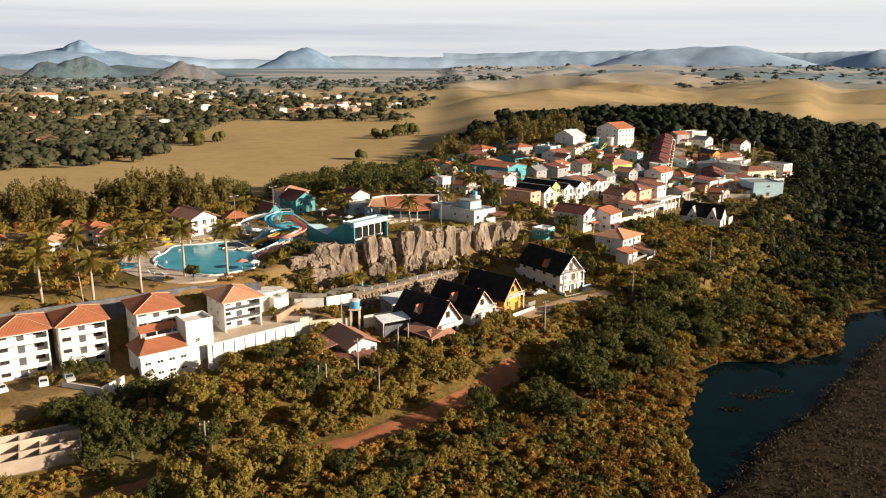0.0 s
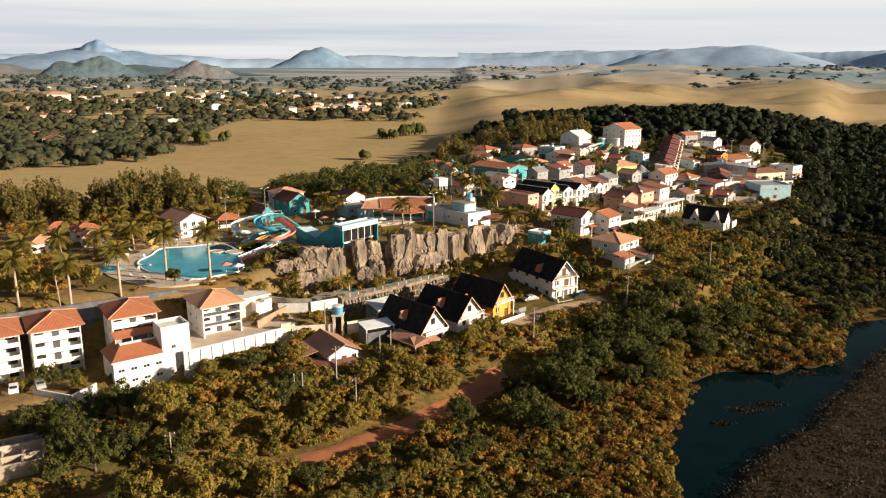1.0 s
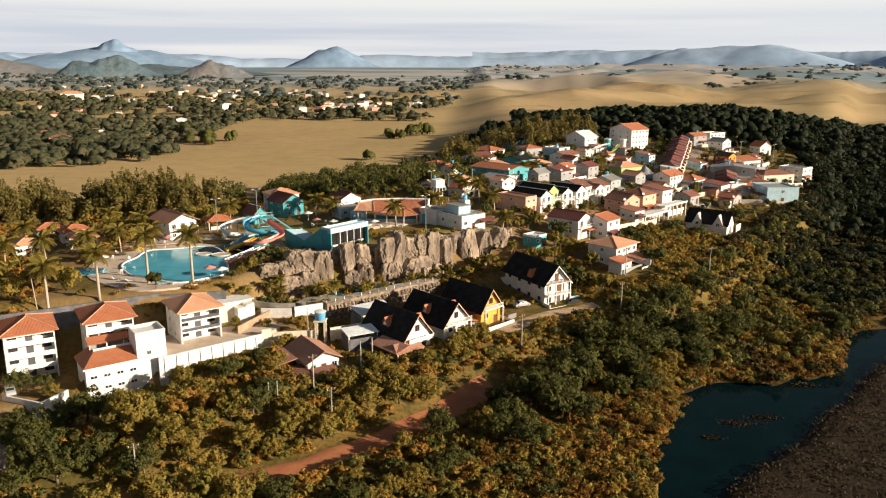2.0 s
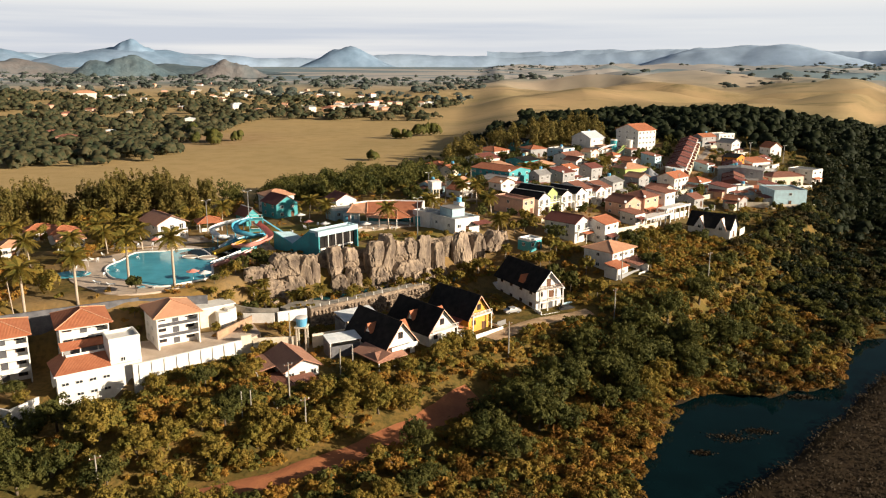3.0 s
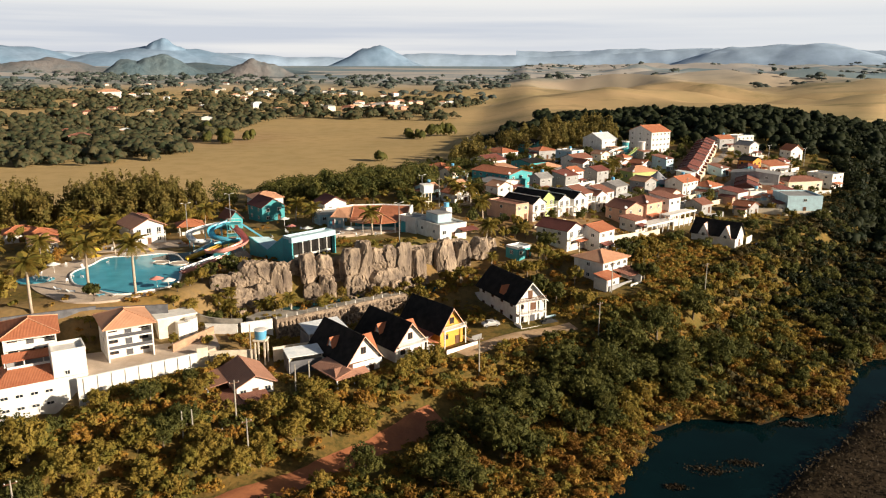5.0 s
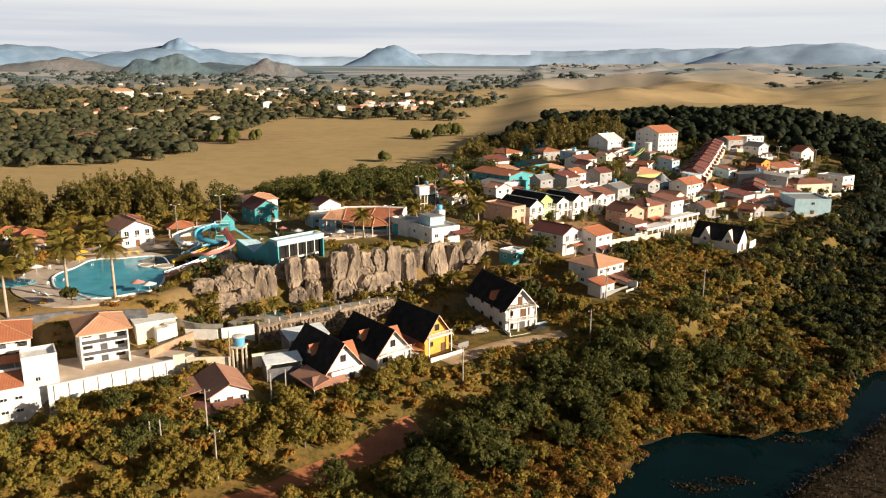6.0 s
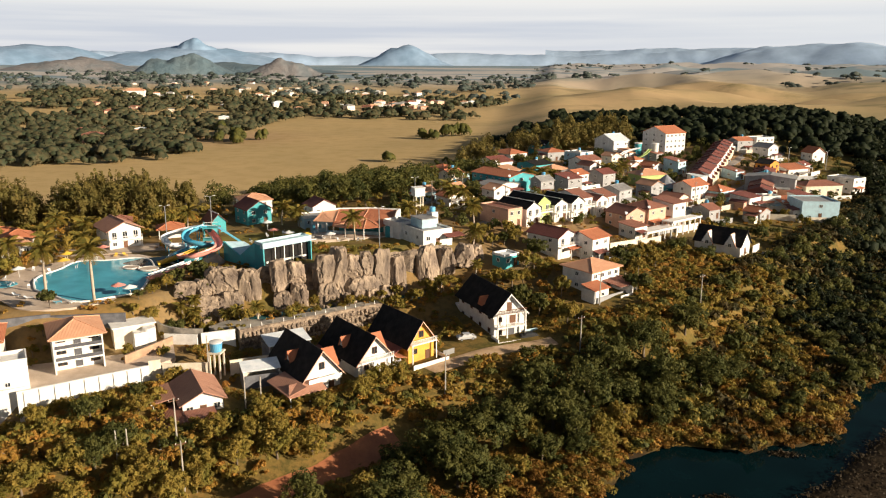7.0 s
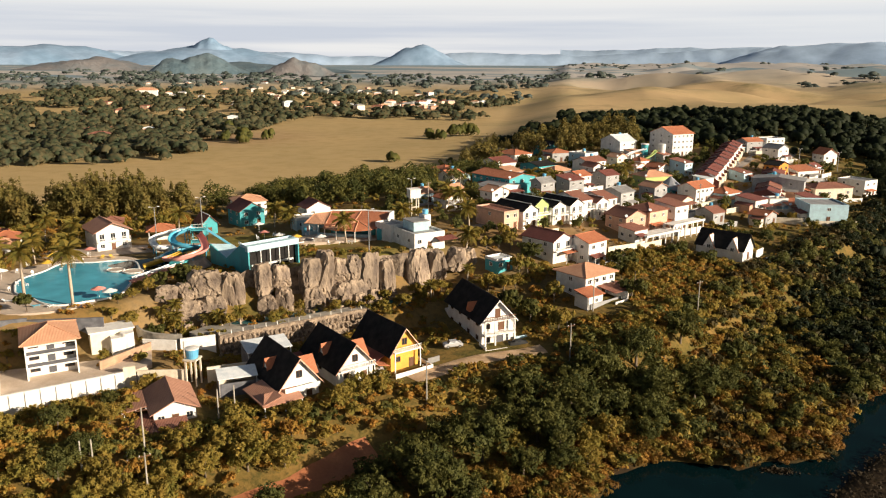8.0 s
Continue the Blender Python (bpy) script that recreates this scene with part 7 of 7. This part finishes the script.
fr = random.Random(77)
for cx, cy, sx, sy, n in ((-190, 1010, 75, 75, 18), (-370, 1230, 60, 55, 10), (-140, 960, 40, 30, 6), (-420, 1000, 160, 240, 12), (-330, 640, 60, 80, 5), (-560, 1130, 40, 30, 4), (-500, 1500, 300, 200, 16), (-250, 1330, 90, 60, 12), (-95, 1090, 60, 60, 10)):
    for _ in range(n):
        x, y = fr.gauss(cx, sx * 0.6), fr.gauss(cy, sy * 0.6)
        big = fr.random() < 0.3
        far_house(x, y, fr.uniform(7, 11) * (1.4 if big else 1), fr.uniform(7, 9), fr.choice((3.2, 3.4, 6.2)), fr.uniform(-10, 60), fr.choice((WHITE, WHITE, CREAM, PINK)), fr.choice((TILE_BROWN, TILE_PALE, WHITESHEET, SHEET, CREAM)), "small pale house with low roof in the far town")
far_house(-590, 1125, 30, 16, 9, 20, WHITE, TILE_PALE, "large white building with red roof in the woods")

# ---- trees and scrub ----
rng = random.Random(5)


def scatter(kinds, n, where, scale, apart, group="trees", tries=40):
    """Trees of the given kinds over a stretch of the plan."""
    made = []
    for _ in range(n * tries):
        if len(made) >= n:
            break
        x0, x1, y0, y1, ok = where
        x, y = rng.uniform(x0, x1), rng.uniform(y0, y1)
        if not ok(x, y) or not free(x, y, 0.8) or any((x - a) ** 2 + (y - b) ** 2 < apart ** 2 for a, b in made):
            continue
        made.append((x, y))
        tree(rng.choice(kinds), x, y, rng.uniform(*scale), group=group)
    for a, b in made:
        keep(a, b, apart * 0.3)


def band(lo, hi):
    return lambda x, y: lo < bluff(x, y)[0] < hi


# the tall trees of the slope, and the shaded hollow behind them
for a, b, k in ((18.7, 136.5, 1.1), (24.5, 134.5, 1.15), (25.6, 150.5, 1.45), (30.2, 158.5, 1.5), (35, 160, 1.5), (29, 146, 1.3), (21, 143, 1.2), (40.9, 177, 1.55), (44, 168.5, 1.5), (38, 169, 1.2), (49.6, 175, 1.55), (55.7, 188, 1.65), (56.5, 179, 1.4),
                # the five round (-55, 119) are added dark crowns that stand in for shade
                (50, 185, 1.3), (65.4, 186, 1.7), (74, 190, 1.5), (73, 206, 1.25), (63, 196, 1.35), (81, 196, 1.1), (-57, 136.5, 1.25), (-52, 137, 1.1), (-60, 132, 1.1), (-48, 133.5, 1.1), (-57, 120, 1.2), (-52, 116.5, 1.1), (-62, 125.5, 1.1), (-49, 121, 1.15), (-57, 113, 0.9), (-66, 131, 0.9)):
    tree("broad", a, b, k, group="slope trees")
    keep(a, b, 2.6 * k)
for a, b, k in ((-45, 129, 1.5), (-38, 127, 1.4), (-34, 110, 1.55), (-40, 106.5, 1.5), (-28, 113, 1.5), (-22, 112, 1.3), (-31, 105, 1.5), (-34, 130, 1.2), (-26, 129.5, 1.1), (-20, 134, 1.2), (-16.7, 136.6, 1.15),
                (-6.5, 144, 1.1), (-1, 147.5, 1.15), (4.1, 150, 1.1), (-35, 102, 1.6), (-46, 96, 1.6), (-11, 140.5, 1.0), (-30, 135, 1.1)):
    tree("olive", a, b, k, group="slope trees")
    keep(a, b, 2.0 * k)
for a, b, k in ((-73, 143, 0.75), (-69.5, 144.5, 0.7), (-76.5, 140.5, 0.6), (-79.5, 142, 0.55), (-66.5, 141.5, 0.6)):
    tree("broad" if k > 0.65 else "olive", a, b, k, group="slope trees")
for i in range(26):                              # low thick bushes on the near side of the red road
    u, v = (i * 0.618) % 1.0, (i * 0.381) % 1.0
    tree("olive" if i % 4 else "broad", -22 + 34 * u + 4 * v, 112 + 16 * u - 9 * v, 0.5 + 0.22 * ((i * 0.73) % 1.0), group="roadside bushes")
scatter(["broad", "broad", "olive"], 20, (16, 64, 130, 215, lambda x, y: -33 < bluff(x, y)[0] < -12 and pond(x, y) < 0.05 and (x - 19) * 0.66 - (y - 164) * 0.75 > 7), (0.75, 1.1), 4.4, "slope trees")
scatter(["olive", "gold", "olive"], 26, (48, 110, 185, 260, lambda x, y: -34 < bluff(x, y)[0] < -3 and pond(x, y) < 0.05), (0.5, 0.95), 4.2, "slope trees")
scatter(["olive", "gold", "olive", "broad"], 34, (-75, 8, 96, 160, lambda x, y: -30 < bluff(x, y)[0] < -3), (0.65, 1.1), 3.4, "slope trees")
scatter(["gold", "olive"], 24, (-15, 60, 150, 200, band(-12, -2)), (0.3, 0.55), 3.2, "slope trees")
scatter(["towndark", "town"], 26, (22, 66, 205, 250, lambda x, y: bluff(x, y)[0] > 6), (0.8, 1.2), 3.2, "garden trees")
scatter(["town", "towndark", "town"], 26, (-30, 150, 200, 360, lambda x, y: bluff(x, y)[0] > 3), (0.7, 1.1), 4.5, "garden trees")
scatter(["town", "towndark"], 18, (-60, -35, 158, 205, lambda x, y: bluff(x, y)[0] > 4), (0.5, 0.8), 3.5, "garden trees")
scatter(["olive", "gold", "broad"], 20, (-90, -24, 98, 160, lambda x, y: bluff(x, y)[0] > -4 and below_wall(x, y) > 2.5), (0.5, 0.95), 4.2, "slope trees")
scatter(["tall"], 30, (-172, -84, 262, 312, lambda x, y: abs(y - 268 - 0.24 * (x + 160)) < 10), (1.35, 1.8), 4.0, "shelter belt")


for a, b, k in ((11.5, 168.5, 0.95), (14.5, 171.0, 0.9), (9, 165, 0.8), (-6.5, 157.5, 0.75), (-9.5, 160, 0.6)):
    tree("olive", a, b, k, group="trees before the chalets")
for i in range(8):
    tree("town" if i % 2 else "towndark", 32.5 + 4.6 * i, 257.0 + 5.0 * i, 0.55 + 0.08 * (i % 3), group="garden trees")

def woods(name, label, material, spots, leaf_count, size, seed, squat=1.0, lobes=4, wild=0.34):
    """Far woods: many small crowns in one mesh."""
    r = np.random.default_rng(seed)
    leaf_count, size = int(leaf_count * 1.45), size * 0.88
    blocks = []
    for x, y, rad in spots:
        c = crown(r, leaf_count, rad, rad * 1.7 * squat, lobes, size * rad, 0.2, wild)
        blocks.append(c + np.array([x, y, height(x, y)]))
    return tagged(new(name, leaf_mesh(name, np.concatenate(blocks), material)), label, "woods", kind="stuff")


def spots(n, x0, x1, y0, y1, ok, rad, seed):
    r = random.Random(seed)
    out = []
    for _ in range(n * 20):
        if len(out) >= n:
            break
        x, y = r.uniform(x0, x1), r.uniform(y0, y1)
        if ok(x, y):
            out.append((x, y, r.uniform(*rad)))
    return out


def knob():
    """The upper part of a coarse ball: one clump of a far crown."""
    bm = bmesh.new()
    bmesh.ops.create_icosphere(bm, subdivisions=2, radius=1.0)
    bmesh.ops.delete(bm, geom=[v for v in bm.verts if v.co.z < -0.45], context="VERTS")
    bm.verts.index_update()
    out = np.array([v.co[:] for v in bm.verts]), np.array([[v.index for v in f.verts] for f in bm.faces])
    bm.free()
    return out


KNOB = knob()


def clumps(name, label, material, spots_, seed, lobes=5, squat=0.8, sprays=60, leaf=0.1):
    """Far woods: crowns of uneven clumps with loose sprays of leaves, in one mesh."""
    r = np.random.default_rng(seed)
    kv, kf = KNOB
    verts, faces, loose = [], [], []
    at = 0
    for x, y, rad in spots_:
        base = np.array([x, y, height(x, y)])
        for k in range(lobes):
            ang, far = r.uniform(0, 6.283), rad * 0.62 * np.sqrt(r.uniform())
            lr = rad * r.uniform(0.36, 0.62)
            c = base + np.array([far * np.cos(ang), far * np.sin(ang), rad * squat * (0.22 + 0.75 * r.uniform() * (1 - 0.5 * far / rad))])
            v = c + kv * lr * r.uniform(0.62, 1.3, (len(kv), 1)) * np.array([1, 1, squat * r.uniform(0.8, 1.3)])
            verts.append(v)
            faces.append(kf + at)
            at += len(kv)
            pick = kv[r.integers(0, len(kv), sprays // lobes)] + 0.25 * r.normal(size=(sprays // lobes, 3))
            pick /= np.linalg.norm(pick, axis=1, keepdims=True)
            loose.append(leaves(r, c + pick * lr * np.array([1, 1, squat]) * 1.02, pick, leaf * rad, 0.35))
    lv = np.concatenate(loose).reshape(-1, 3)
    faces.append(np.arange(len(lv)).reshape(-1, 3) + at)
    v, f = np.concatenate(verts + [lv]).astype(np.float32), np.concatenate(faces).astype(np.int32)
    me = bpy.data.meshes.new(name)
    me.vertices.add(len(v))
    me.loops.add(3 * len(f))
    me.polygons.add(len(f))
    me.vertices.foreach_set("co", v.ravel())
    me.loops.foreach_set("vertex_index", f.ravel())
    me.polygons.foreach_set("loop_start", np.arange(0, 3 * len(f), 3, dtype=np.int32))
    me.update(calc_edges=True)
    me.materials.append(material)
    return tagged(new(name, me), label, "woods", kind="stuff")


def on_hill(x, y):
    return ((x - 185) / 185) ** 2 + ((y - 560) / 95) ** 2 < 1 + 0.4 * lump(x, y, 45, 2.0) and free(x, y, 1)


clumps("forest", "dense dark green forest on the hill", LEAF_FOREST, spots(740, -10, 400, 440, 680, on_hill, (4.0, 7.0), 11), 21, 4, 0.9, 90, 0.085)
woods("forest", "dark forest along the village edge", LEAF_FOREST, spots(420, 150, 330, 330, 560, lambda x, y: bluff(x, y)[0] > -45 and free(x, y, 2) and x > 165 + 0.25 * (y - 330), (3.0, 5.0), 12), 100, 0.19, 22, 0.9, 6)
def plain_woods(x, y):
    if not free(x, y, 2) or lump(x, y, 70, 9.0) < (-0.32 if y < 600 else -0.20):
        return False
    edge = -222 + 1.2 * (y - 428) if y < 467 else (-176 - 0.35 * (y - 467) if y < 560 else (-215 if y < 810 else 0.03 * y - 62))
    return x < edge + 10 * lump(x, y, 25, 4.4)


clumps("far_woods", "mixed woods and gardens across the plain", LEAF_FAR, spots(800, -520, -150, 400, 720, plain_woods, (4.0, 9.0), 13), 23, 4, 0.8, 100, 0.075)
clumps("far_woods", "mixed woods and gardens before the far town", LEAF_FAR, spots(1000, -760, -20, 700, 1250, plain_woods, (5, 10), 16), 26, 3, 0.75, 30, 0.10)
# these two woods carry haze in their leaf colour
clumps("far_woods", "woods around the distant town", LEAF_HAZE, spots(650, -1500, 60, 1200, 2500, lambda x, y: lump(x, y, 130, 7.0) > -0.02 and x < 0.02 * y - 20, (8, 16), 14), 24, 2, 0.6, 10, 0.16)
clumps("far_woods", "dark tree belts on the distant plain", LEAF_HAZE, spots(560, -20, 2300, 1500, 3500, lambda x, y: lump(x / 3.2, y, 120, 5.0) > 0.15, (9, 17), 15), 25, 2, 0.55, 8, 0.16)
woods("grove", "dark trees between the park and the village", LEAF_DARK, spots(105, -92, 30, 278, 400, lambda x, y: -16 < 0.78 * (x + 95) - 0.62 * (y - 300) < 95 and free(x, y, 2.5) and y > 292 - 0.3 * min(x + 40, 0), (3.6, 6.2), 61), 460, 0.085, 71, 1.05, 9)
woods("grove", "olive trees round the pool park", LEAF_OLIVE, spots(210, -170, -72, 150, 290, lambda x, y: bluff(x, y)[0] > 42 and free(x, y, 1.5), (2.0, 3.6), 62), 220, 0.13, 72, 1.0, 6)
woods("grove", "golden garden trees round the pool park", LEAF_GOLD, spots(100, -170, -66, 150, 290, lambda x, y: bluff(x, y)[0] > 42 and free(x, y, 1.5), (1.8, 3.0), 63), 200, 0.13, 73, 1.0, 6)
woods("shelter_belt", "tall slender sunlit trees of the shelter belt", LEAF_EUC, spots(90, -185, -84, 250, 315, lambda x, y: abs(y - 270 - 0.24 * (x + 160)) < 13 and free(x, y, 0.5), (2.4, 3.8), 64), 240, 0.16, 74, 2.2, 9)
woods("shelter_belt", "tall slender trees at the village edge", LEAF_EUC, spots(110, -5, 85, 425, 545, lambda x, y: 415 < y - 0.55 * x < 480 and free(x, y, 0.5), (2.6, 4.2), 65), 230, 0.16, 75, 2.2, 9)
woods("thicket", "dense dark thicket along the slope", LEAF_DARK, spots(170, 60, 150, 170, 480, lambda x, y: -62 < bluff(x, y)[0] < -3 and pond(x, y) < 0.1 and free(x, y, 0.5) and reed_line(x, y) > 12 and lump(x, y, 22, 3.0) > -0.18, (1.7, 3.3), 66), 200, 0.14, 76, 0.85, 6)
# near-black leaf colour paints these slope woods as if in shade
clumps("thicket", "woods in painted shade on the far slope of the village", LEAF_FOREST, spots(400, 135, 420, 290, 520, lambda x, y: -120 < bluff(x, y)[0] < -8 and free(x, y, 0.5) and lump(x, y, 26, 5.0) > -0.22 and y - 0.35 * x > 150, (2.8, 5.4), 81), 82, 3, 0.9, 110, 0.085)
woods("thicket", "olive thicket along the slope", LEAF_OLIVE, spots(150, 50, 102, 170, 480, lambda x, y: -70 < bluff(x, y)[0] < -2 and pond(x, y) < 0.1 and free(x, y, 0.5) and reed_line(x, y) > 8, (1.4, 2.6), 67), 180, 0.14, 77, 0.85, 6)
woods("thicket", "garden trees deep in the village", LEAF_DARK, spots(210, -20, 190, 255, 470, lambda x, y: bluff(x, y)[0] > 4 and free(x, y, 1.0), (1.8, 3.3), 68), 160, 0.16, 78, 1.0, 5)
woods("thicket", "olive garden trees deep in the village", LEAF_OLIVE, spots(150, -20, 190, 255, 470, lambda x, y: bluff(x, y)[0] > 4 and free(x, y, 1.0), (1.4, 2.4), 69), 160, 0.16, 79, 1.0, 5)
clumps("far_woods", "lone trees on the dry field", LEAF_DARK, [(-50, 474, 4.6), (-52, 612, 5.0), (-44, 605, 5.0), (-36, 628, 7.0), (-26, 640, 7.5), (-183, 575, 7.0), (-190, 585, 6.0), (-172, 590, 5.0), (-225, 640, 7.0), (-262, 395, 3.0), (-178, 560, 4.0), (-196, 570, 5.0)], 80, 9, 1.15, 500, 0.07)


def scrub(name, label, material, n, where, rad, leaf_count, size, seed):
    x0, x1, y0, y1, ok = where
    return woods(name, label, material, spots(n, x0, x1, y0, y1, lambda x, y: ok(x, y) and free(x, y, 0.3), rad, seed), leaf_count, size, seed + 50, 0.62)


dry = lambda x, y: pond(x, y) < 0.25
low_left = (-95, 75, 88, 216, lambda x, y: bluff(x, y)[0] < 1 and dry(x, y) and (x < 38 or reed_line(x, y) > 1.0))
shore = (14, 120, 100, 205, lambda x, y: bluff(x, y)[0] < -16 and pond(x, y) < 0.55 and reed_line(x, y) > 1.0)
scrub("tussocks", "puffy golden tussocks along the pond shore", LEAF_TUSSOCK, 560, shore, (1.0, 2.4), 160, 0.10, 45)
scrub("tussocks", "rusty olive tussocks along the pond shore", LEAF_OLIVE, 150, shore, (0.9, 2.2), 150, 0.105, 46)
edge = (30, 125, 90, 206, lambda x, y: 0.02 < pond(x, y) < 0.42 and reed_line(x, y) > 1.0)
scrub("tussocks", "low grass tussocks at the water's edge", LEAF_TUSSOCK, 420, edge, (0.5, 1.3), 60, 0.16, 49)
scrub("scrub", "golden dry scrub on the low ground", LEAF_GOLD, 1250, low_left, (0.7, 1.7), 64, 0.21, 31)
scrub("scrub", "olive scrub on the low ground", LEAF_OLIVE, 1400, low_left, (0.8, 2.0), 70, 0.20, 32)
scrub("scrub", "dark green scrub on the low ground", LEAF_DARK, 380, low_left, (0.9, 2.2), 70, 0.20, 37)
# shade of the eastern slope is put into the leaf colour
woods("thicket", "thicket in painted shade on the eastern slope", LEAF_FOREST, spots(480, 105, 300, 215, 380, lambda x, y: bluff(x, y)[0] < -3 and free(x, y, 0.5) and reed_line(x, y) > 10 and lump(x, y, 24, 8.0) > -0.25, (1.6, 3.2), 83), 130, 0.17, 84, 0.85, 6)
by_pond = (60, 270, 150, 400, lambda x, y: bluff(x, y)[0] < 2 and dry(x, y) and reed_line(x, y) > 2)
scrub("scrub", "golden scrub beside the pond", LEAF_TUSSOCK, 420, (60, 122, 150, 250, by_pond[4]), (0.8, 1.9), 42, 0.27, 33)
# the next two take the slope's shade from their dark leaves
scrub("scrub", "olive scrub in painted shade beside the pond", LEAF_SHADE, 1500, (74, 240, 165, 400, by_pond[4]), (1.2, 2.8), 48, 0.24, 34)
scrub("scrub", "green scrub in painted shade on the eastern slope", LEAF_FOREST, 500, (100, 270, 165, 420, by_pond[4]), (1.2, 2.6), 48, 0.24, 57)
scrub("scrub", "olive scrub beside the pond", LEAF_OLIVE, 360, (60, 105, 150, 330, by_pond[4]), (0.8, 2.0), 50, 0.26, 38)
before_wall = (-100, -20, 92, 166, lambda x, y: bluff(x, y)[0] > -2 and below_wall(x, y) > 1.0)
scrub("scrub", "golden dry weeds below the retaining wall", LEAF_GOLD, 420, before_wall, (0.6, 1.4), 44, 0.26, 39)
scrub("scrub", "olive bushes below the retaining wall", LEAF_OLIVE, 360, before_wall, (0.7, 1.7), 48, 0.26, 40)
scrub("scrub", "garden scrub round chalets and rocks", LEAF_OLIVE, 300, (-60, 60, 160, 232, lambda x, y: bluff(x, y)[0] > 0), (0.5, 1.4), 48, 0.26, 43)
scrub("scrub", "golden weeds round chalets and rocks", LEAF_GOLD, 360, (-60, 60, 160, 232, lambda x, y: bluff(x, y)[0] > 0), (0.4, 1.1), 40, 0.28, 44)
behind = (-46, 14, 160, 202, lambda x, y: 8 < bluff(x, y)[0] < 27)
scrub("scrub", "dry golden grass behind the chalets", LEAF_GOLD, 420, behind, (0.4, 0.9), 60, 0.2, 53)
scrub("scrub", "olive bushes behind the chalets", LEAF_OLIVE, 120, behind, (0.6, 1.3), 80, 0.17, 54)
def along(p, q, near, far, n, rad, seed):
    """Spots in a strip before the line from p to q."""
    r = random.Random(seed)
    dx, dy = q[0] - p[0], q[1] - p[1]
    k = math.hypot(dx, dy)
    out = []
    for _ in range(n):
        u, d = r.random(), r.uniform(near, far)
        out.append((p[0] + dx * u + dy / k * d, p[1] + dy * u - dx / k * d, r.uniform(*rad)))
    return out


woods("scrub", "dry golden grass below the stone wall", LEAF_GOLD, along((-24, 180.6), (4.5, 206), 1.6, 8.5, 240, (0.4, 0.9), 91), 60, 0.2, 92, 0.55)
woods("scrub", "olive bushes below the stone wall", LEAF_OLIVE, along((-24, 180.6), (4.5, 206), 2.0, 9.0, 90, (0.6, 1.3), 93), 90, 0.16, 94, 0.7)
woods("scrub", "weeds at the foot of the retaining wall", LEAF_OLIVE, along((-49.0, 150.4), (-32.4, 165.1), 1.0, 4.5, 70, (0.6, 1.3), 95), 90, 0.16, 96, 0.7)
woods("scrub", "dry weeds at the foot of the retaining wall", LEAF_GOLD, along((-49.0, 150.4), (-32.4, 165.1), 0.9, 5.0, 90, (0.5, 1.0), 97), 70, 0.18, 98, 0.6)
slope_right = (40, 105, 205, 300, lambda x, y: -4 < bluff(x, y)[0] < 34)
scrub("scrub", "golden scrub under the village", LEAF_GOLD, 420, slope_right, (0.6, 1.4), 44, 0.26, 47)
scrub("scrub", "olive scrub under the village", LEAF_OLIVE, 420, slope_right, (0.7, 1.8), 48, 0.25, 48)
scrub("scrub", "garden scrub among the houses", LEAF_OLIVE, 620, (-110, 190, 140, 440, lambda x, y: bluff(x, y)[0] > 0 and 0.62 * (y - 300) - 0.78 * (x + 95) < -14), (0.6, 1.5), 40, 0.27, 35)
scrub("scrub", "golden weeds among the houses", LEAF_GOLD, 560, (-110, 190, 140, 400, lambda x, y: bluff(x, y)[0] > 0 and 0.62 * (y - 300) - 0.78 * (x + 95) < -14), (0.5, 1.2), 33, 0.29, 36)


def reeds():
    r = np.random.default_rng(3)
    pts = [(x, y) for x, y, _ in spots(9000, 40, 180, 96, 240, lambda x, y: pond(x, y) < 0.5 and reed_line(x, y) < 1.5, (1, 1), 41)]
    c = np.array([(x, y, height(x, y) + 0.45) for x, y in pts])
    c = np.repeat(c, 6, 0) + r.normal(size=(6 * len(c), 3)) * np.array([0.6, 0.6, 0.08])
    up = np.tile([0.0, -0.3, 1.0], (len(c), 1))
    tagged(new("reeds", leaf_mesh("reeds", leaves(r, c, up, 0.21, 0.5), REED)), "brown reed bed by the pond", "reeds", kind="stuff")


reeds()
patch_rng = np.random.default_rng(8)
weed = np.concatenate([np.array([cx, cy, 0.6]) + patch_rng.normal(size=(260, 3)) * np.array([1.6 * k, 0.7 * k, 0.06]) for cx, cy, k in ((64, 147, 1.3), (70, 150, 0.9), (57, 141, 0.6), (84, 166, 0.8), (92, 172, 0.7))])
tagged(new("water_weed", leaf_mesh("water_weed", leaves(patch_rng, weed, np.tile([0, 0, 1.0], (len(weed), 1)), 0.22, 0.6), REED)), "brown water weed floating on the pond", "water weed", kind="stuff")
